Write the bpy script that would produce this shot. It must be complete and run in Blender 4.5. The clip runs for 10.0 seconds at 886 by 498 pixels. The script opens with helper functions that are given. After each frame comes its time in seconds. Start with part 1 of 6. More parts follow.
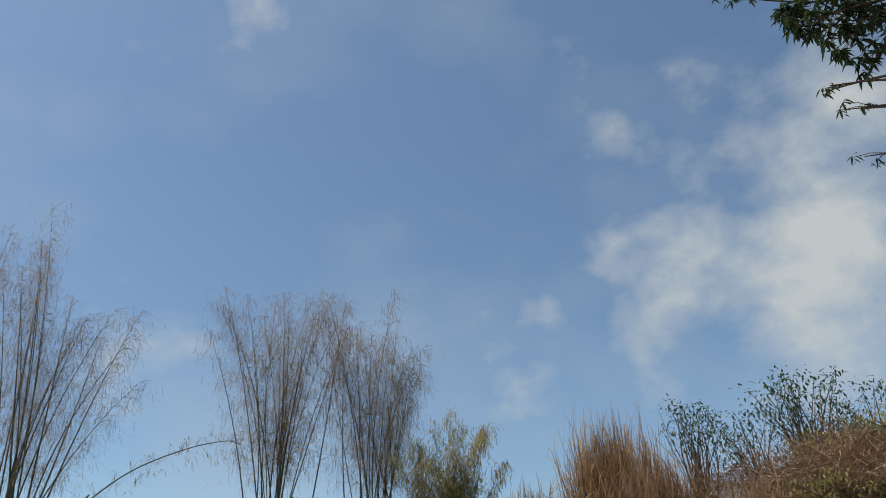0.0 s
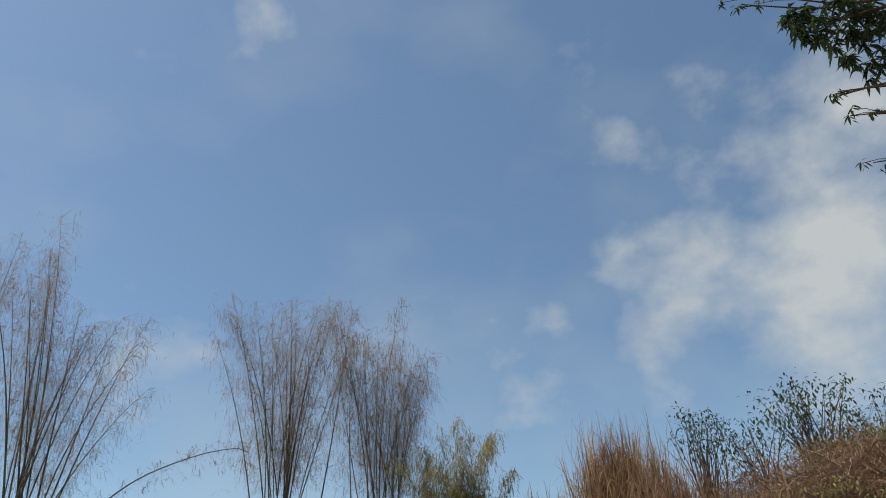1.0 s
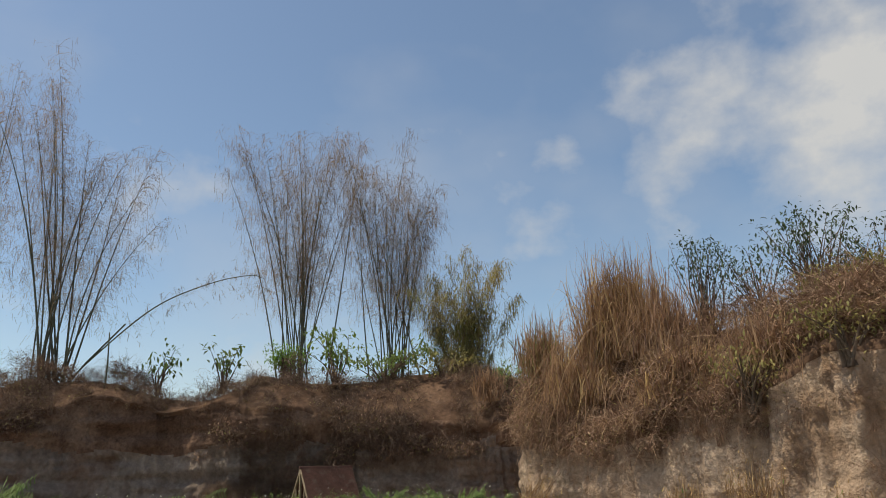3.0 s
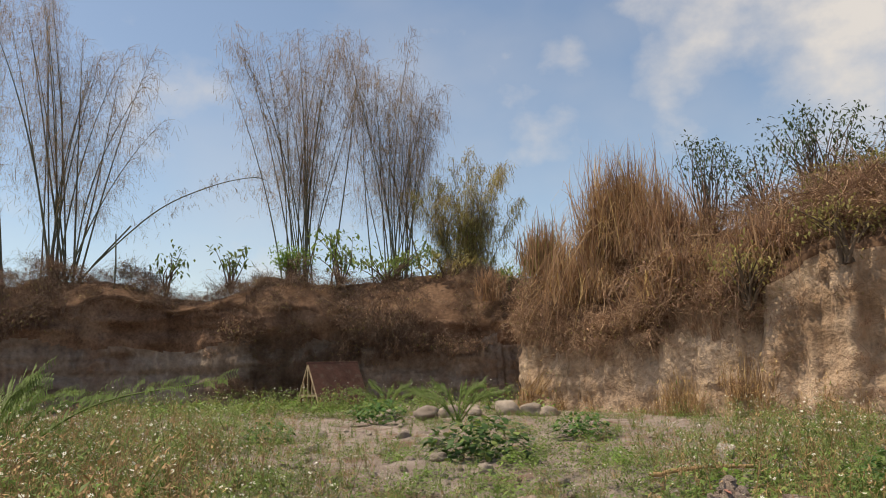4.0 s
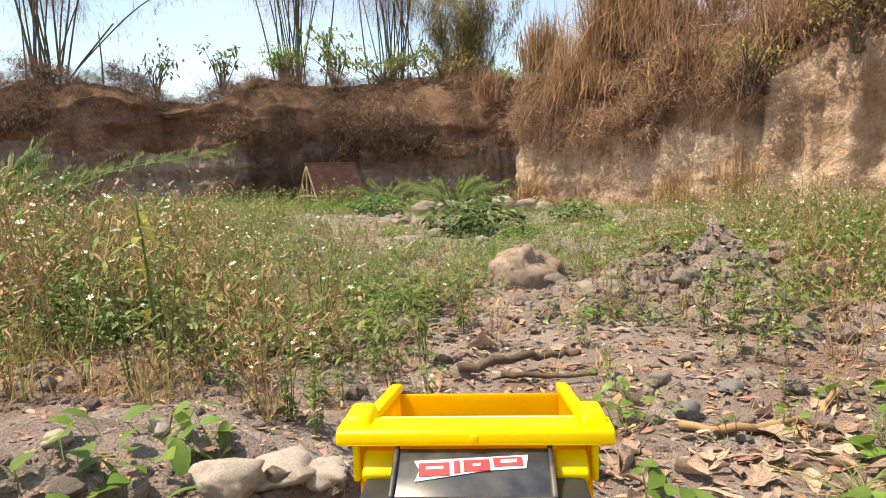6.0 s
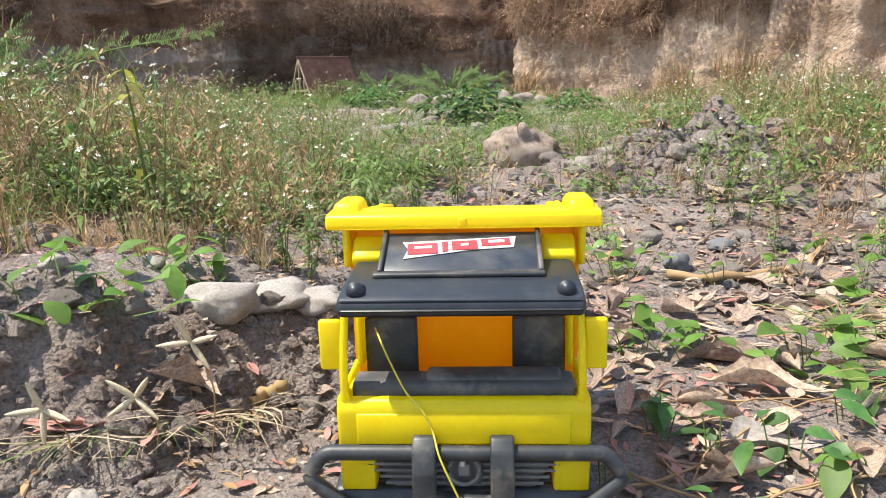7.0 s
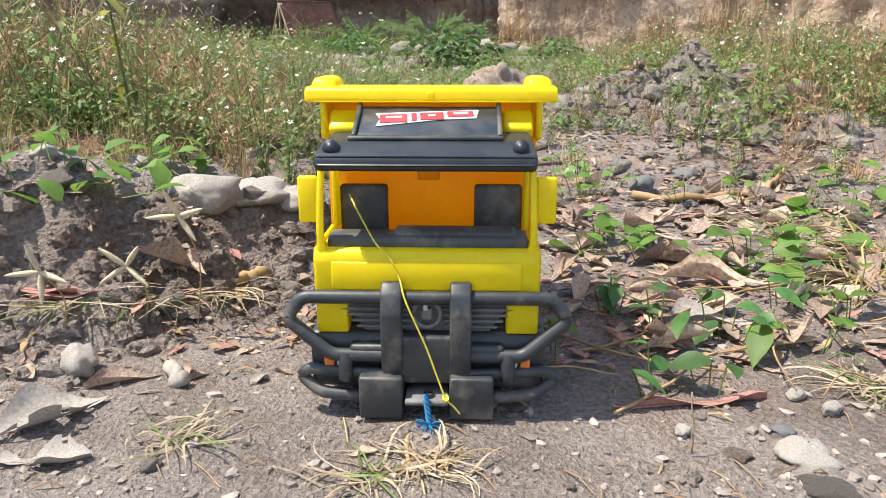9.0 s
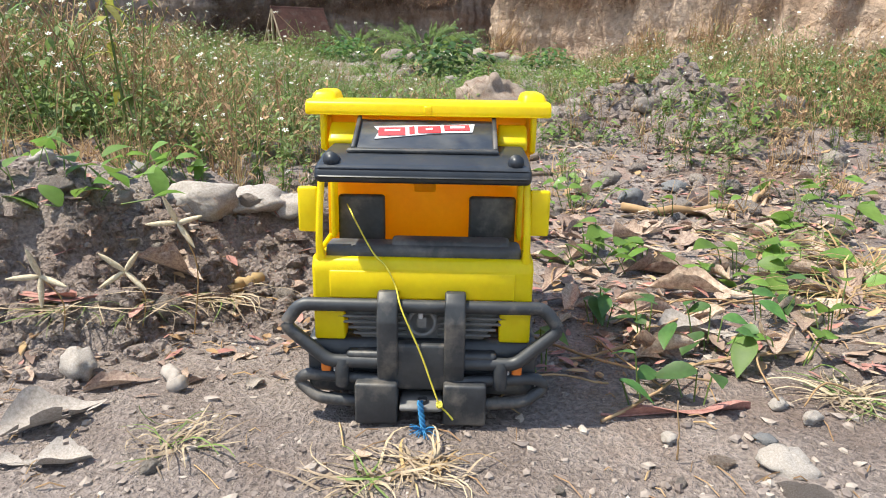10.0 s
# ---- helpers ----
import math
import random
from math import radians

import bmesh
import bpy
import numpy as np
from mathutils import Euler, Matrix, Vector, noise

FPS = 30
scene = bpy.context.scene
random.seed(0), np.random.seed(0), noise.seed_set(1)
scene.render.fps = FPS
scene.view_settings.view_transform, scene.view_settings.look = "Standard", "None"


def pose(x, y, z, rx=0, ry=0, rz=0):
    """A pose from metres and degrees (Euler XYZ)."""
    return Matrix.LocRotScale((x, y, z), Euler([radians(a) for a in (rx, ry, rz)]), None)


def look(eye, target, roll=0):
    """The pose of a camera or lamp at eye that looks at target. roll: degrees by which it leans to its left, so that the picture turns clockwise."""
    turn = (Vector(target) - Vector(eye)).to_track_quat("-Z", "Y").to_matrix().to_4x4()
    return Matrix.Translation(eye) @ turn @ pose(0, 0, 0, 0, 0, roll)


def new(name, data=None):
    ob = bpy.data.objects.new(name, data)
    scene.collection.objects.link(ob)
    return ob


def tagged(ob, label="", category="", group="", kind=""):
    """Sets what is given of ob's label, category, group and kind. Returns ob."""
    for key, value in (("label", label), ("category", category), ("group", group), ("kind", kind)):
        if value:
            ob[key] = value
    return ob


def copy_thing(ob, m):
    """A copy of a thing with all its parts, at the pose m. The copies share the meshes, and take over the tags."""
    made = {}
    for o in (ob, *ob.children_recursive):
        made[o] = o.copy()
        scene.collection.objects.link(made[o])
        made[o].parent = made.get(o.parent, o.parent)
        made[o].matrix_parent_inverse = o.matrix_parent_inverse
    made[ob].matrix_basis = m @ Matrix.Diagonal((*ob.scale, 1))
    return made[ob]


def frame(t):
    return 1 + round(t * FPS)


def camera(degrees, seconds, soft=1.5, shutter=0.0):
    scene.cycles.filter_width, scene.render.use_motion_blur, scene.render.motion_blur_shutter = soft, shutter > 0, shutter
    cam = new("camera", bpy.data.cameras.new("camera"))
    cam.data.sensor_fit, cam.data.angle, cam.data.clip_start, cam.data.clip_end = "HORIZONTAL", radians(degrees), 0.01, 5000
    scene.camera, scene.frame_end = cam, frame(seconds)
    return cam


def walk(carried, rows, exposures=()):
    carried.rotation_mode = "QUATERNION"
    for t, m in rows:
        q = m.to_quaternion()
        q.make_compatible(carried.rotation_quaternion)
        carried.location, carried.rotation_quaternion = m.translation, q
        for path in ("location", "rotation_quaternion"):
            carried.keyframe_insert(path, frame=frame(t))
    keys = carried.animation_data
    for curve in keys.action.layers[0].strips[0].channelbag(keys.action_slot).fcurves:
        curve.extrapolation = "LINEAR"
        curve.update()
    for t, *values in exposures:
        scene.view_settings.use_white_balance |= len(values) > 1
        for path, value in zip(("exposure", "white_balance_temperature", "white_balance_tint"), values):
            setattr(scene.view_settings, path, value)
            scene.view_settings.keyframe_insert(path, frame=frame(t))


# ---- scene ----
cam = camera(63.3, 10.0, soft=1.0)
EXPOSURES = [(0, -0.22, 6600, 1), (2.5, -0.15, 6900, 4), (4, 0.14, 7800, 10), (5.7, 0.80, 8200, 11), (7, 1.02, 6350, 6), (10, 0.95, 6350, 6)]
PATH = [
    (0, (0.11, 0.2, 0.9), (0.074, 1.927, 1.908), -2.3),
    (0.5, (0.11, 0.2, 0.9), (0.066, 1.921, 1.919), -2.2),
    (1, (0.11, 0.2, 0.9), (0.056, 1.916, 1.926), -2.1),
    (1.5, (0.11, 0.2, 0.9), (0.046, 1.935, 1.893), -2.0),
    (2, (0.11, 0.2, 0.885), (0.031, 1.984, 1.786), -1.7),
    (2.5, (0.11, 0.2, 0.85), (0.018, 2.051, 1.602), -1.6),
    (3.8, (0.103, 0.162, 0.716), (-0.011, 2.117, 1.12), -1.6),
    (4, (0.107, 0.167, 0.692), (-0.012, 2.132, 1.046), -1.5),
    (4.5, (0.097, 0.164, 0.652), (-0.028, 2.147, 0.88), -1.4),
    (5, (0.096, 0.173, 0.588), (-0.033, 2.166, 0.693), -1.5),
    (5.5, (0.087, 0.178, 0.519), (-0.044, 2.174, 0.513), -1.3),
    (5.7, (0.092, 0.187, 0.495), (-0.038, 2.182, 0.423), -1.4),
    (6.8, (0.099, 0.178, 0.385), (-0.021, 2.136, -0.004), -1.9),
    (7, (0.1, 0.176, 0.369), (-0.021, 2.123, -0.071), -1.6),
    (7.5, (0.103, 0.168, 0.332), (-0.009, 2.089, -0.215), -1.5),
    (8, (0.109, 0.146, 0.306), (0.007, 2.062, -0.257), -1.3),
    (8.5, (0.113, 0.119, 0.313), (0.024, 2.037, -0.249), -0.7),
    (9, (0.114, 0.102, 0.312), (0.047, 2.02, -0.251), -0.1),
    (9.5, (0.115, 0.091, 0.316), (0.07, 2.014, -0.234), 0.7),
    (10, (0.109, 0.086, 0.319), (0.072, 2.011, -0.224), 0.9),
]
walk(cam, [(t, look(e, g, r)) for t, e, g, r in PATH], exposures=EXPOSURES)

# ---- world and sun ----
SUN_TO = Vector((-0.43, -0.05, 0.90)).normalized()
sun = new("sun", bpy.data.lights.new("sun", "SUN"))
sun.data.energy, sun.data.angle, sun.data.color = 4.4, radians(0.6), (1.0, 0.92, 0.79)
sun.matrix_world = look((0, 0, 30), Vector((0, 0, 30)) - SUN_TO)


def build_world():
    world = bpy.data.worlds.new("sky")
    scene.world = world
    world.use_nodes = True
    nt = world.node_tree
    nodes, links = nt.nodes, nt.links
    nodes.clear()
    out = nodes.new("ShaderNodeOutputWorld")
    bg = nodes.new("ShaderNodeBackground")
    bg.inputs["Strength"].default_value = 0.148
    sky = nodes.new("ShaderNodeTexSky")
    sky.sky_type, sky.sun_disc = "NISHITA", False
    sky.sun_elevation = math.asin(SUN_TO.z)
    sky.sun_rotation = math.atan2(SUN_TO.x, SUN_TO.y)
    sky.dust_density, sky.air_density, sky.ozone_density = 0.7, 1.0, 2.2
    co = nodes.new("ShaderNodeTexCoord")

    def math_node(op, a, b=None, clamp=False):
        n = nodes.new("ShaderNodeMath")
        n.operation, n.use_clamp = op, clamp
        for k, v in enumerate((a, b)):
            if v is None:
                continue
            if isinstance(v, (int, float)):
                n.inputs[k].default_value = v
            else:
                links.new(v, n.inputs[k])
        return n.outputs[0]

    def noise_node(scale, detail, rough, stretch=(1, 1, 1)):
        mp = nodes.new("ShaderNodeMapping")
        mp.inputs["Scale"].default_value = stretch
        links.new(co.outputs["Generated"], mp.inputs["Vector"])
        n = nodes.new("ShaderNodeTexNoise")
        n.inputs["Scale"].default_value, n.inputs["Detail"].default_value, n.inputs["Roughness"].default_value = scale, detail, rough
        links.new(mp.outputs[0], n.inputs["Vector"])
        return n.outputs["Fac"]

    billow = noise_node(5.0, 8.0, 0.55, (1, 1, 1.3))
    wisps = noise_node(2.2, 5.0, 0.5, (1, 1, 1.6))

    def bank(way, spread):
        """A soft lobe of cloud round a direction of the sky."""
        dot = nodes.new("ShaderNodeVectorMath")
        dot.operation = "DOT_PRODUCT"
        links.new(co.outputs["Generated"], dot.inputs[0])
        dot.inputs[1].default_value = Vector(way).normalized()
        far = math_node("SUBTRACT", 1.0, dot.outputs["Value"])
        return math_node("EXPONENT", math_node("MULTIPLY", far, -1.0 / spread))

    lobes = None
    for way, spread, amount in CLOUDS:
        lobe = math_node("MULTIPLY", bank(way, spread), amount)
        lobes = lobe if lobes is None else math_node("MAXIMUM", lobes, lobe)
    # dense cloud where the lobes raise the billows over a threshold
    dense = math_node("ADD", math_node("MULTIPLY", math_node("SUBTRACT", billow, 0.5), 2.3), lobes)
    dense = math_node("MULTIPLY", math_node("SUBTRACT", dense, 0.31), 1.7, clamp=True)
    dense = math_node("POWER", dense, 1.2)
    thin = math_node("MULTIPLY", math_node("SUBTRACT", wisps, 0.46, clamp=True), 1.0, clamp=True)
    cover = math_node("MAXIMUM", math_node("MULTIPLY", dense, 0.86), thin)
    shade = noise_node(3.6, 5.0, 0.6)
    white = nodes.new("ShaderNodeMix")
    white.data_type = "RGBA"
    white.inputs[6].default_value, white.inputs[7].default_value = CLOUD_DARK, CLOUD_LIGHT
    links.new(shade, white.inputs[0])
    mix = nodes.new("ShaderNodeMix")
    mix.data_type = "RGBA"
    links.new(cover, mix.inputs[0])
    links.new(sky.outputs[0], mix.inputs[6])
    links.new(white.outputs[2], mix.inputs[7])
    links.new(mix.outputs[2], bg.inputs["Color"])
    links.new(bg.outputs[0], out.inputs[0])


# the last two lobes are unseen cloud behind the camera, added as fill light
CLOUDS = [((0.475, 0.74, 0.47), 0.026, 0.86), ((0.33, 0.82, 0.468), 0.006, 0.66), ((0.45, 0.84, 0.30), 0.012, 0.72), ((0.476, 0.68, 0.557), 0.014, 0.72), ((0.7, 0.65, 0.45), 0.04, 0.65),
          ((0.20, 0.756, 0.623), 0.0022, 0.36), ((0.304, 0.755, 0.581), 0.0016, 0.34), ((0.14, 0.877, 0.459), 0.0016, 0.32), ((0.209, 0.85, 0.484), 0.0016, 0.34),
          ((0.257, 0.897, 0.361), 0.0025, 0.26), ((0.123, 0.895, 0.429), 0.0012, 0.30), ((-0.249, 0.628, 0.737), 0.003, 0.40), ((-0.366, 0.636, 0.68), 0.006, 0.30),
          ((0.37, 0.65, 0.66), 0.004, 0.34), ((-0.40, 0.90, 0.16), 0.03, 0.42), ((0.10, 0.95, 0.29), 0.004, 0.24), ((-0.3, -1.0, 0.7), 0.40, 0.75), ((0.9, -0.5, 0.8), 0.2, 0.6)]
CLOUD_DARK, CLOUD_LIGHT = (4.0, 4.15, 4.5, 1), (5.2, 5.1, 5.15, 1)
build_world()

# ---- tools ----
rng = np.random.default_rng(7)


def hash2(ix, iy, seed):
    h = (ix.astype(np.int64) * 374761393 + iy.astype(np.int64) * 668265263 + seed * 1442695041) & 0xFFFFFFFF
    h = ((h ^ (h >> 13)) * 1274126177) & 0xFFFFFFFF
    return ((h ^ (h >> 16)) & 0xFFFF) / 65535.0


def vnoise(x, y, seed=0):
    """Smooth value noise in -1..1 on arrays."""
    x, y = np.asarray(x, float), np.asarray(y, float)
    ix, iy = np.floor(x), np.floor(y)
    fx, fy = x - ix, y - iy
    fx, fy = fx * fx * (3 - 2 * fx), fy * fy * (3 - 2 * fy)
    a, b = hash2(ix, iy, seed), hash2(ix + 1, iy, seed)
    c, d = hash2(ix, iy + 1, seed), hash2(ix + 1, iy + 1, seed)
    return 2 * ((a * (1 - fx) + b * fx) * (1 - fy) + (c * (1 - fx) + d * fx) * fy) - 1


def fbm(x, y, octaves=4, seed=0, rough=0.5):
    total, amp = 0.0, 1.0
    for k in range(octaves):
        total = total + amp * vnoise(np.asarray(x) * 2**k + 17.3 * k, np.asarray(y) * 2**k - 9.1 * k, seed + k)
        amp *= rough
    return total


def sstep(a, b, v):
    t = np.clip((np.asarray(v, float) - a) / (b - a), 0, 1)
    return t * t * (3 - 2 * t)


def ground_z(x, y):
    """Height of the pit floor."""
    x, y = np.asarray(x, float), np.asarray(y, float)
    far = sstep(1.6, 4.5, y)
    z = 0.07 * far * (1 - 0.6 * sstep(9, 14, y))
    # low bank of soil beside the toy
    s = (x + 0.10) * -0.595 + (y - 0.965) * 0.804
    u = (x + 0.10) * 0.804 + (y - 0.965) * 0.595
    ragged = 0.026 * fbm(x * 11, y * 11, 3, 5)
    bank = sstep(-0.045, 0.115, s + ragged) * (1 - 0.5 * sstep(0.22, 0.8, s)) * (1 - sstep(0.02, 0.26, u + ragged))
    z = z + (0.150 - 0.055 * sstep(-0.24, 0.04, u)) * bank
    # low swell and a broken heap of soil farther along the track
    z = z + 0.045 * np.exp(-(((x - 0.66) / 0.11) ** 2 + ((y - 0.80) / 0.13) ** 2))
    z = z + 0.15 * np.exp(-(((x - 1.0) / 0.50) ** 2 + ((y - 3.0 - 0.35 * (x - 0.9)) / 0.20) ** 2)) * (0.55 + 0.75 * np.abs(fbm(x * 5, y * 5, 4, 8, 0.6)))
    z = z + 0.06 * np.exp(-(((x - 1.2) / 0.25) ** 2 + ((y - 2.4) / 0.12) ** 2)) * (1 + 0.6 * fbm(x * 8, y * 8, 3, 9))
    # rough, uneven soil among the weeds
    rough = sstep(1.35, 2.2, y) * (1 - 0.5 * sstep(6, 12, y))
    z = z + 0.035 * far * fbm(x * 0.9, y * 0.9, 3, 2) + 0.022 * rough * np.abs(fbm(x * 2.6, y * 2.6, 4, 12, 0.6)) - 0.012 * rough
    z = z + (0.004 + 0.008 * bank + 0.012 * far) * fbm(x * 7, y * 7, 4, 3)
    z = z + 0.022 * bank * np.abs(fbm(x * 11, y * 11, 3, 14)) - 0.008 * bank
    z = z + (0.0022 + 0.004 * bank) * np.abs(fbm(x * 30, y * 30, 4, 4, 0.6)) * (1 - sstep(3, 6, y))
    return z


def np_mesh(name, verts, faces, mats, index=None, smooth=False):
    """A mesh from an array of points and a list of arrays of quads."""
    me = bpy.data.meshes.new(name)
    verts, quads = np.asarray(verts, np.float32), np.concatenate([np.asarray(f, np.int32) for f in faces])
    me.vertices.add(len(verts))
    me.vertices.foreach_set("co", verts.ravel())
    me.loops.add(quads.size)
    me.loops.foreach_set("vertex_index", quads.ravel())
    me.polygons.add(len(quads))
    me.polygons.foreach_set("loop_start", np.arange(0, quads.size, 4, dtype=np.int32))
    me.update(calc_edges=True)
    me.polygons.foreach_set("use_smooth", np.zeros(len(quads), bool))
    for m in mats if isinstance(mats, (list, tuple)) else [mats]:
        me.materials.append(m)
    if index is not None:
        me.polygons.foreach_set("material_index", np.asarray(index, np.int32))
    if smooth:
        me.polygons.foreach_set("use_smooth", np.ones(len(me.polygons), bool))
    me.update()
    return me


class Heap:
    """Collects quads of several materials, then becomes one mesh."""

    def __init__(self):
        self.v, self.f, self.m, self.n = [], [], [], 0

    def add(self, verts, quads, slot=0):
        verts, quads = np.asarray(verts, float).reshape(-1, 3), np.asarray(quads, int).reshape(-1, 4)
        self.v.append(verts), self.f.append(quads + self.n), self.m.append(np.full(len(quads), slot))
        self.n += len(verts)
        return self

    def tube(self, points, radii, sides=5, slot=0):
        p = np.asarray(points, float)
        r = np.broadcast_to(np.asarray(radii, float), (len(p),))
        d = np.gradient(p, axis=0)
        d /= np.linalg.norm(d, axis=1, keepdims=True) + 1e-12
        ref = np.array([0.0, 0, 1]) if abs(d[:, 2]).mean() < 0.9 else np.array([1.0, 0, 0])
        a = np.cross(d, ref)
        a /= np.linalg.norm(a, axis=1, keepdims=True) + 1e-12
        b = np.cross(d, a)
        ang = np.linspace(0, 2 * np.pi, sides, endpoint=False)
        ring = a[:, None] * np.cos(ang)[:, None] + b[:, None] * np.sin(ang)[:, None]
        v = (p[:, None] + ring * r[:, None, None]).reshape(-1, 3)
        i, j = np.meshgrid(np.arange(len(p) - 1), np.arange(sides), indexing="ij")
        k = (j + 1) % sides
        q = np.stack([i * sides + j, i * sides + k, (i + 1) * sides + k, (i + 1) * sides + j], -1)
        return self.add(v, q, slot)

    def strip(self, points, widths, side, slot=0, fold=0.0):
        """A ribbon along points; side: the direction across it. fold lifts both edges."""
        p, w = np.asarray(points, float), np.asarray(widths, float)[:, None]
        s = np.asarray(side, float)
        s = s / (np.linalg.norm(s, axis=-1, keepdims=True) + 1e-12)
        n = len(p)
        if fold:
            d = np.gradient(p, axis=0)
            up = np.cross(np.broadcast_to(s, p.shape), d)
            up /= np.linalg.norm(up, axis=1, keepdims=True) + 1e-12
            v = np.concatenate([p - s * w + up * w * fold, p, p + s * w + up * w * fold])
            i = np.arange(n - 1)
            q = np.concatenate([np.stack([i, i + n, i + n + 1, i + 1], -1), np.stack([i + n, i + 2 * n, i + 2 * n + 1, i + n + 1], -1)])
        else:
            v = np.concatenate([p - s * w, p + s * w])
            i = np.arange(n - 1)
            q = np.stack([i, i + n, i + n + 1, i + 1], -1)
        return self.add(v, q, slot)

    def leaf(self, base, way, length, width, slot=0, droop=0.2, fold=0.25, steps=4, side=None):
        """An oval pointed leaf from base along way."""
        way = np.asarray(way, float)
        way = way / np.linalg.norm(way)
        if side is None:
            side = np.cross(way, (0, 0, 1.0))
            if np.linalg.norm(side) < 1e-3:
                side = np.array([1.0, 0, 0])
        t = np.linspace(0, 1, steps + 1)
        p = np.asarray(base, float) + way * (t * length)[:, None] - np.array([0, 0, 1.0]) * (droop * length * t**2)[:, None]
        w = width * 0.5 * np.clip(np.sin(np.pi * np.clip(t, 0.04, 0.985) ** 0.8), 0.05, 1)
        if steps == 1:
            w = width * 0.5 * np.array([0.6, 0.75])
        return self.strip(p, w, side, slot, fold)

    def arrays(self):
        return np.concatenate(self.v), np.concatenate(self.f), np.concatenate(self.m)

    def mesh(self, name, mats, smooth=False):
        v, f, m = self.arrays()
        return np_mesh(name, v, [f], mats, m, smooth)

    def tiled(self, other, mats44):
        """Adds a copy of another heap's quads at each 4 x 4 pose."""
        v, f, m = other
        mats44 = np.asarray(mats44, float).reshape(-1, 4, 4)
        hv = np.concatenate([v, np.ones((len(v), 1))], 1)
        out = np.einsum("kij,nj->kni", mats44, hv)[..., :3].reshape(-1, 3)
        k = len(mats44)
        self.v.append(out)
        self.f.append((f[None] + (np.arange(k) * len(v))[:, None, None]).reshape(-1, 4) + self.n)
        self.m.append(np.tile(m, k))
        self.n += len(out)
        return self


def place(x, y, z, turn=0.0, size=1.0, tilt=0.0, tall=1.0):
    """A pose as a numpy 4 x 4: turn and tilt in radians."""
    m = Matrix.Translation((x, y, z)) @ Matrix.Rotation(turn, 4, "Z") @ Matrix.Rotation(tilt, 4, "X") @ Matrix.Diagonal((size, size, size * tall, 1))
    return np.array(m)


def thing(name, label, category, group="", at=(0, 0, 0), kind=""):
    ob = new(name)
    ob.empty_display_size = 0.05
    ob.location = at
    return tagged(ob, label, category, group, kind)


def part(name, data, parent, label="", mats=None, smooth=False):
    """One mesh object under a thing or part; data is a Heap, a bmesh or a mesh."""
    if isinstance(data, Heap):
        data = data.mesh(name, mats, smooth)
    elif isinstance(data, bmesh.types.BMesh):
        me = bpy.data.meshes.new(name)
        data.to_mesh(me)
        data.free()
        me.materials.append(mats)
        if smooth:
            me.polygons.foreach_set("use_smooth", np.ones(len(me.polygons), bool))
        data = me
    ob = new(name, data)
    ob.parent = parent
    if label:
        ob["label"] = label
    return ob


def box_bm(size, at=(0, 0, 0), bevel=0.0, segments=2, taper=None, bm=None):
    """A box with rounded edges; taper = (x, y) scale of its top."""
    own = bmesh.new()
    bmesh.ops.create_cube(own, size=1.0)
    for v in own.verts:
        k = taper if (taper and v.co.z > 0) else (1, 1)
        v.co = Vector((v.co.x * size[0] * k[0], v.co.y * size[1] * k[1], v.co.z * size[2]))
    if bevel:
        bmesh.ops.bevel(own, geom=own.edges[:], offset=bevel, segments=segments, profile=0.5, affect="EDGES")
    bmesh.ops.translate(own, verts=own.verts[:], vec=at)
    if bm is None:
        return own
    me = bpy.data.meshes.new("tmp")
    own.to_mesh(me)
    own.free()
    bm.from_mesh(me)
    bpy.data.meshes.remove(me)
    return bm


def prism_bm(profile, x0, x1, bevel=0.0, segments=2):
    """A solid swept along x from a (y, z) outline."""
    bm = bmesh.new()
    a = [bm.verts.new((x0, y, z)) for y, z in profile]
    b = [bm.verts.new((x1, y, z)) for y, z in profile]
    n = len(profile)
    bm.faces.new(a)
    bm.faces.new(b[::-1])
    for i in range(n):
        bm.faces.new((a[i], b[i], b[(i + 1) % n], a[(i + 1) % n]))
    bmesh.ops.recalc_face_normals(bm, faces=bm.faces[:])
    if bevel:
        bmesh.ops.bevel(bm, geom=bm.edges[:], offset=bevel, segments=segments, profile=0.5, affect="EDGES")
    return bm


def smooth_path(points, steps=6):
    """Catmull-Rom through points."""
    p = np.asarray(points, float)
    p = np.concatenate([2 * p[:1] - p[1:2], p, 2 * p[-1:] - p[-2:-1]])
    out = []
    for i in range(1, len(p) - 2):
        for t in np.linspace(0, 1, steps, endpoint=False):
            out.append(0.5 * (2 * p[i] + (p[i + 1] - p[i - 1]) * t + (2 * p[i - 1] - 5 * p[i] + 4 * p[i + 1] - p[i + 2]) * t**2 + (3 * p[i] - p[i - 1] - 3 * p[i + 1] + p[i + 2]) * t**3))
    out.append(p[-2])
    return np.array(out)


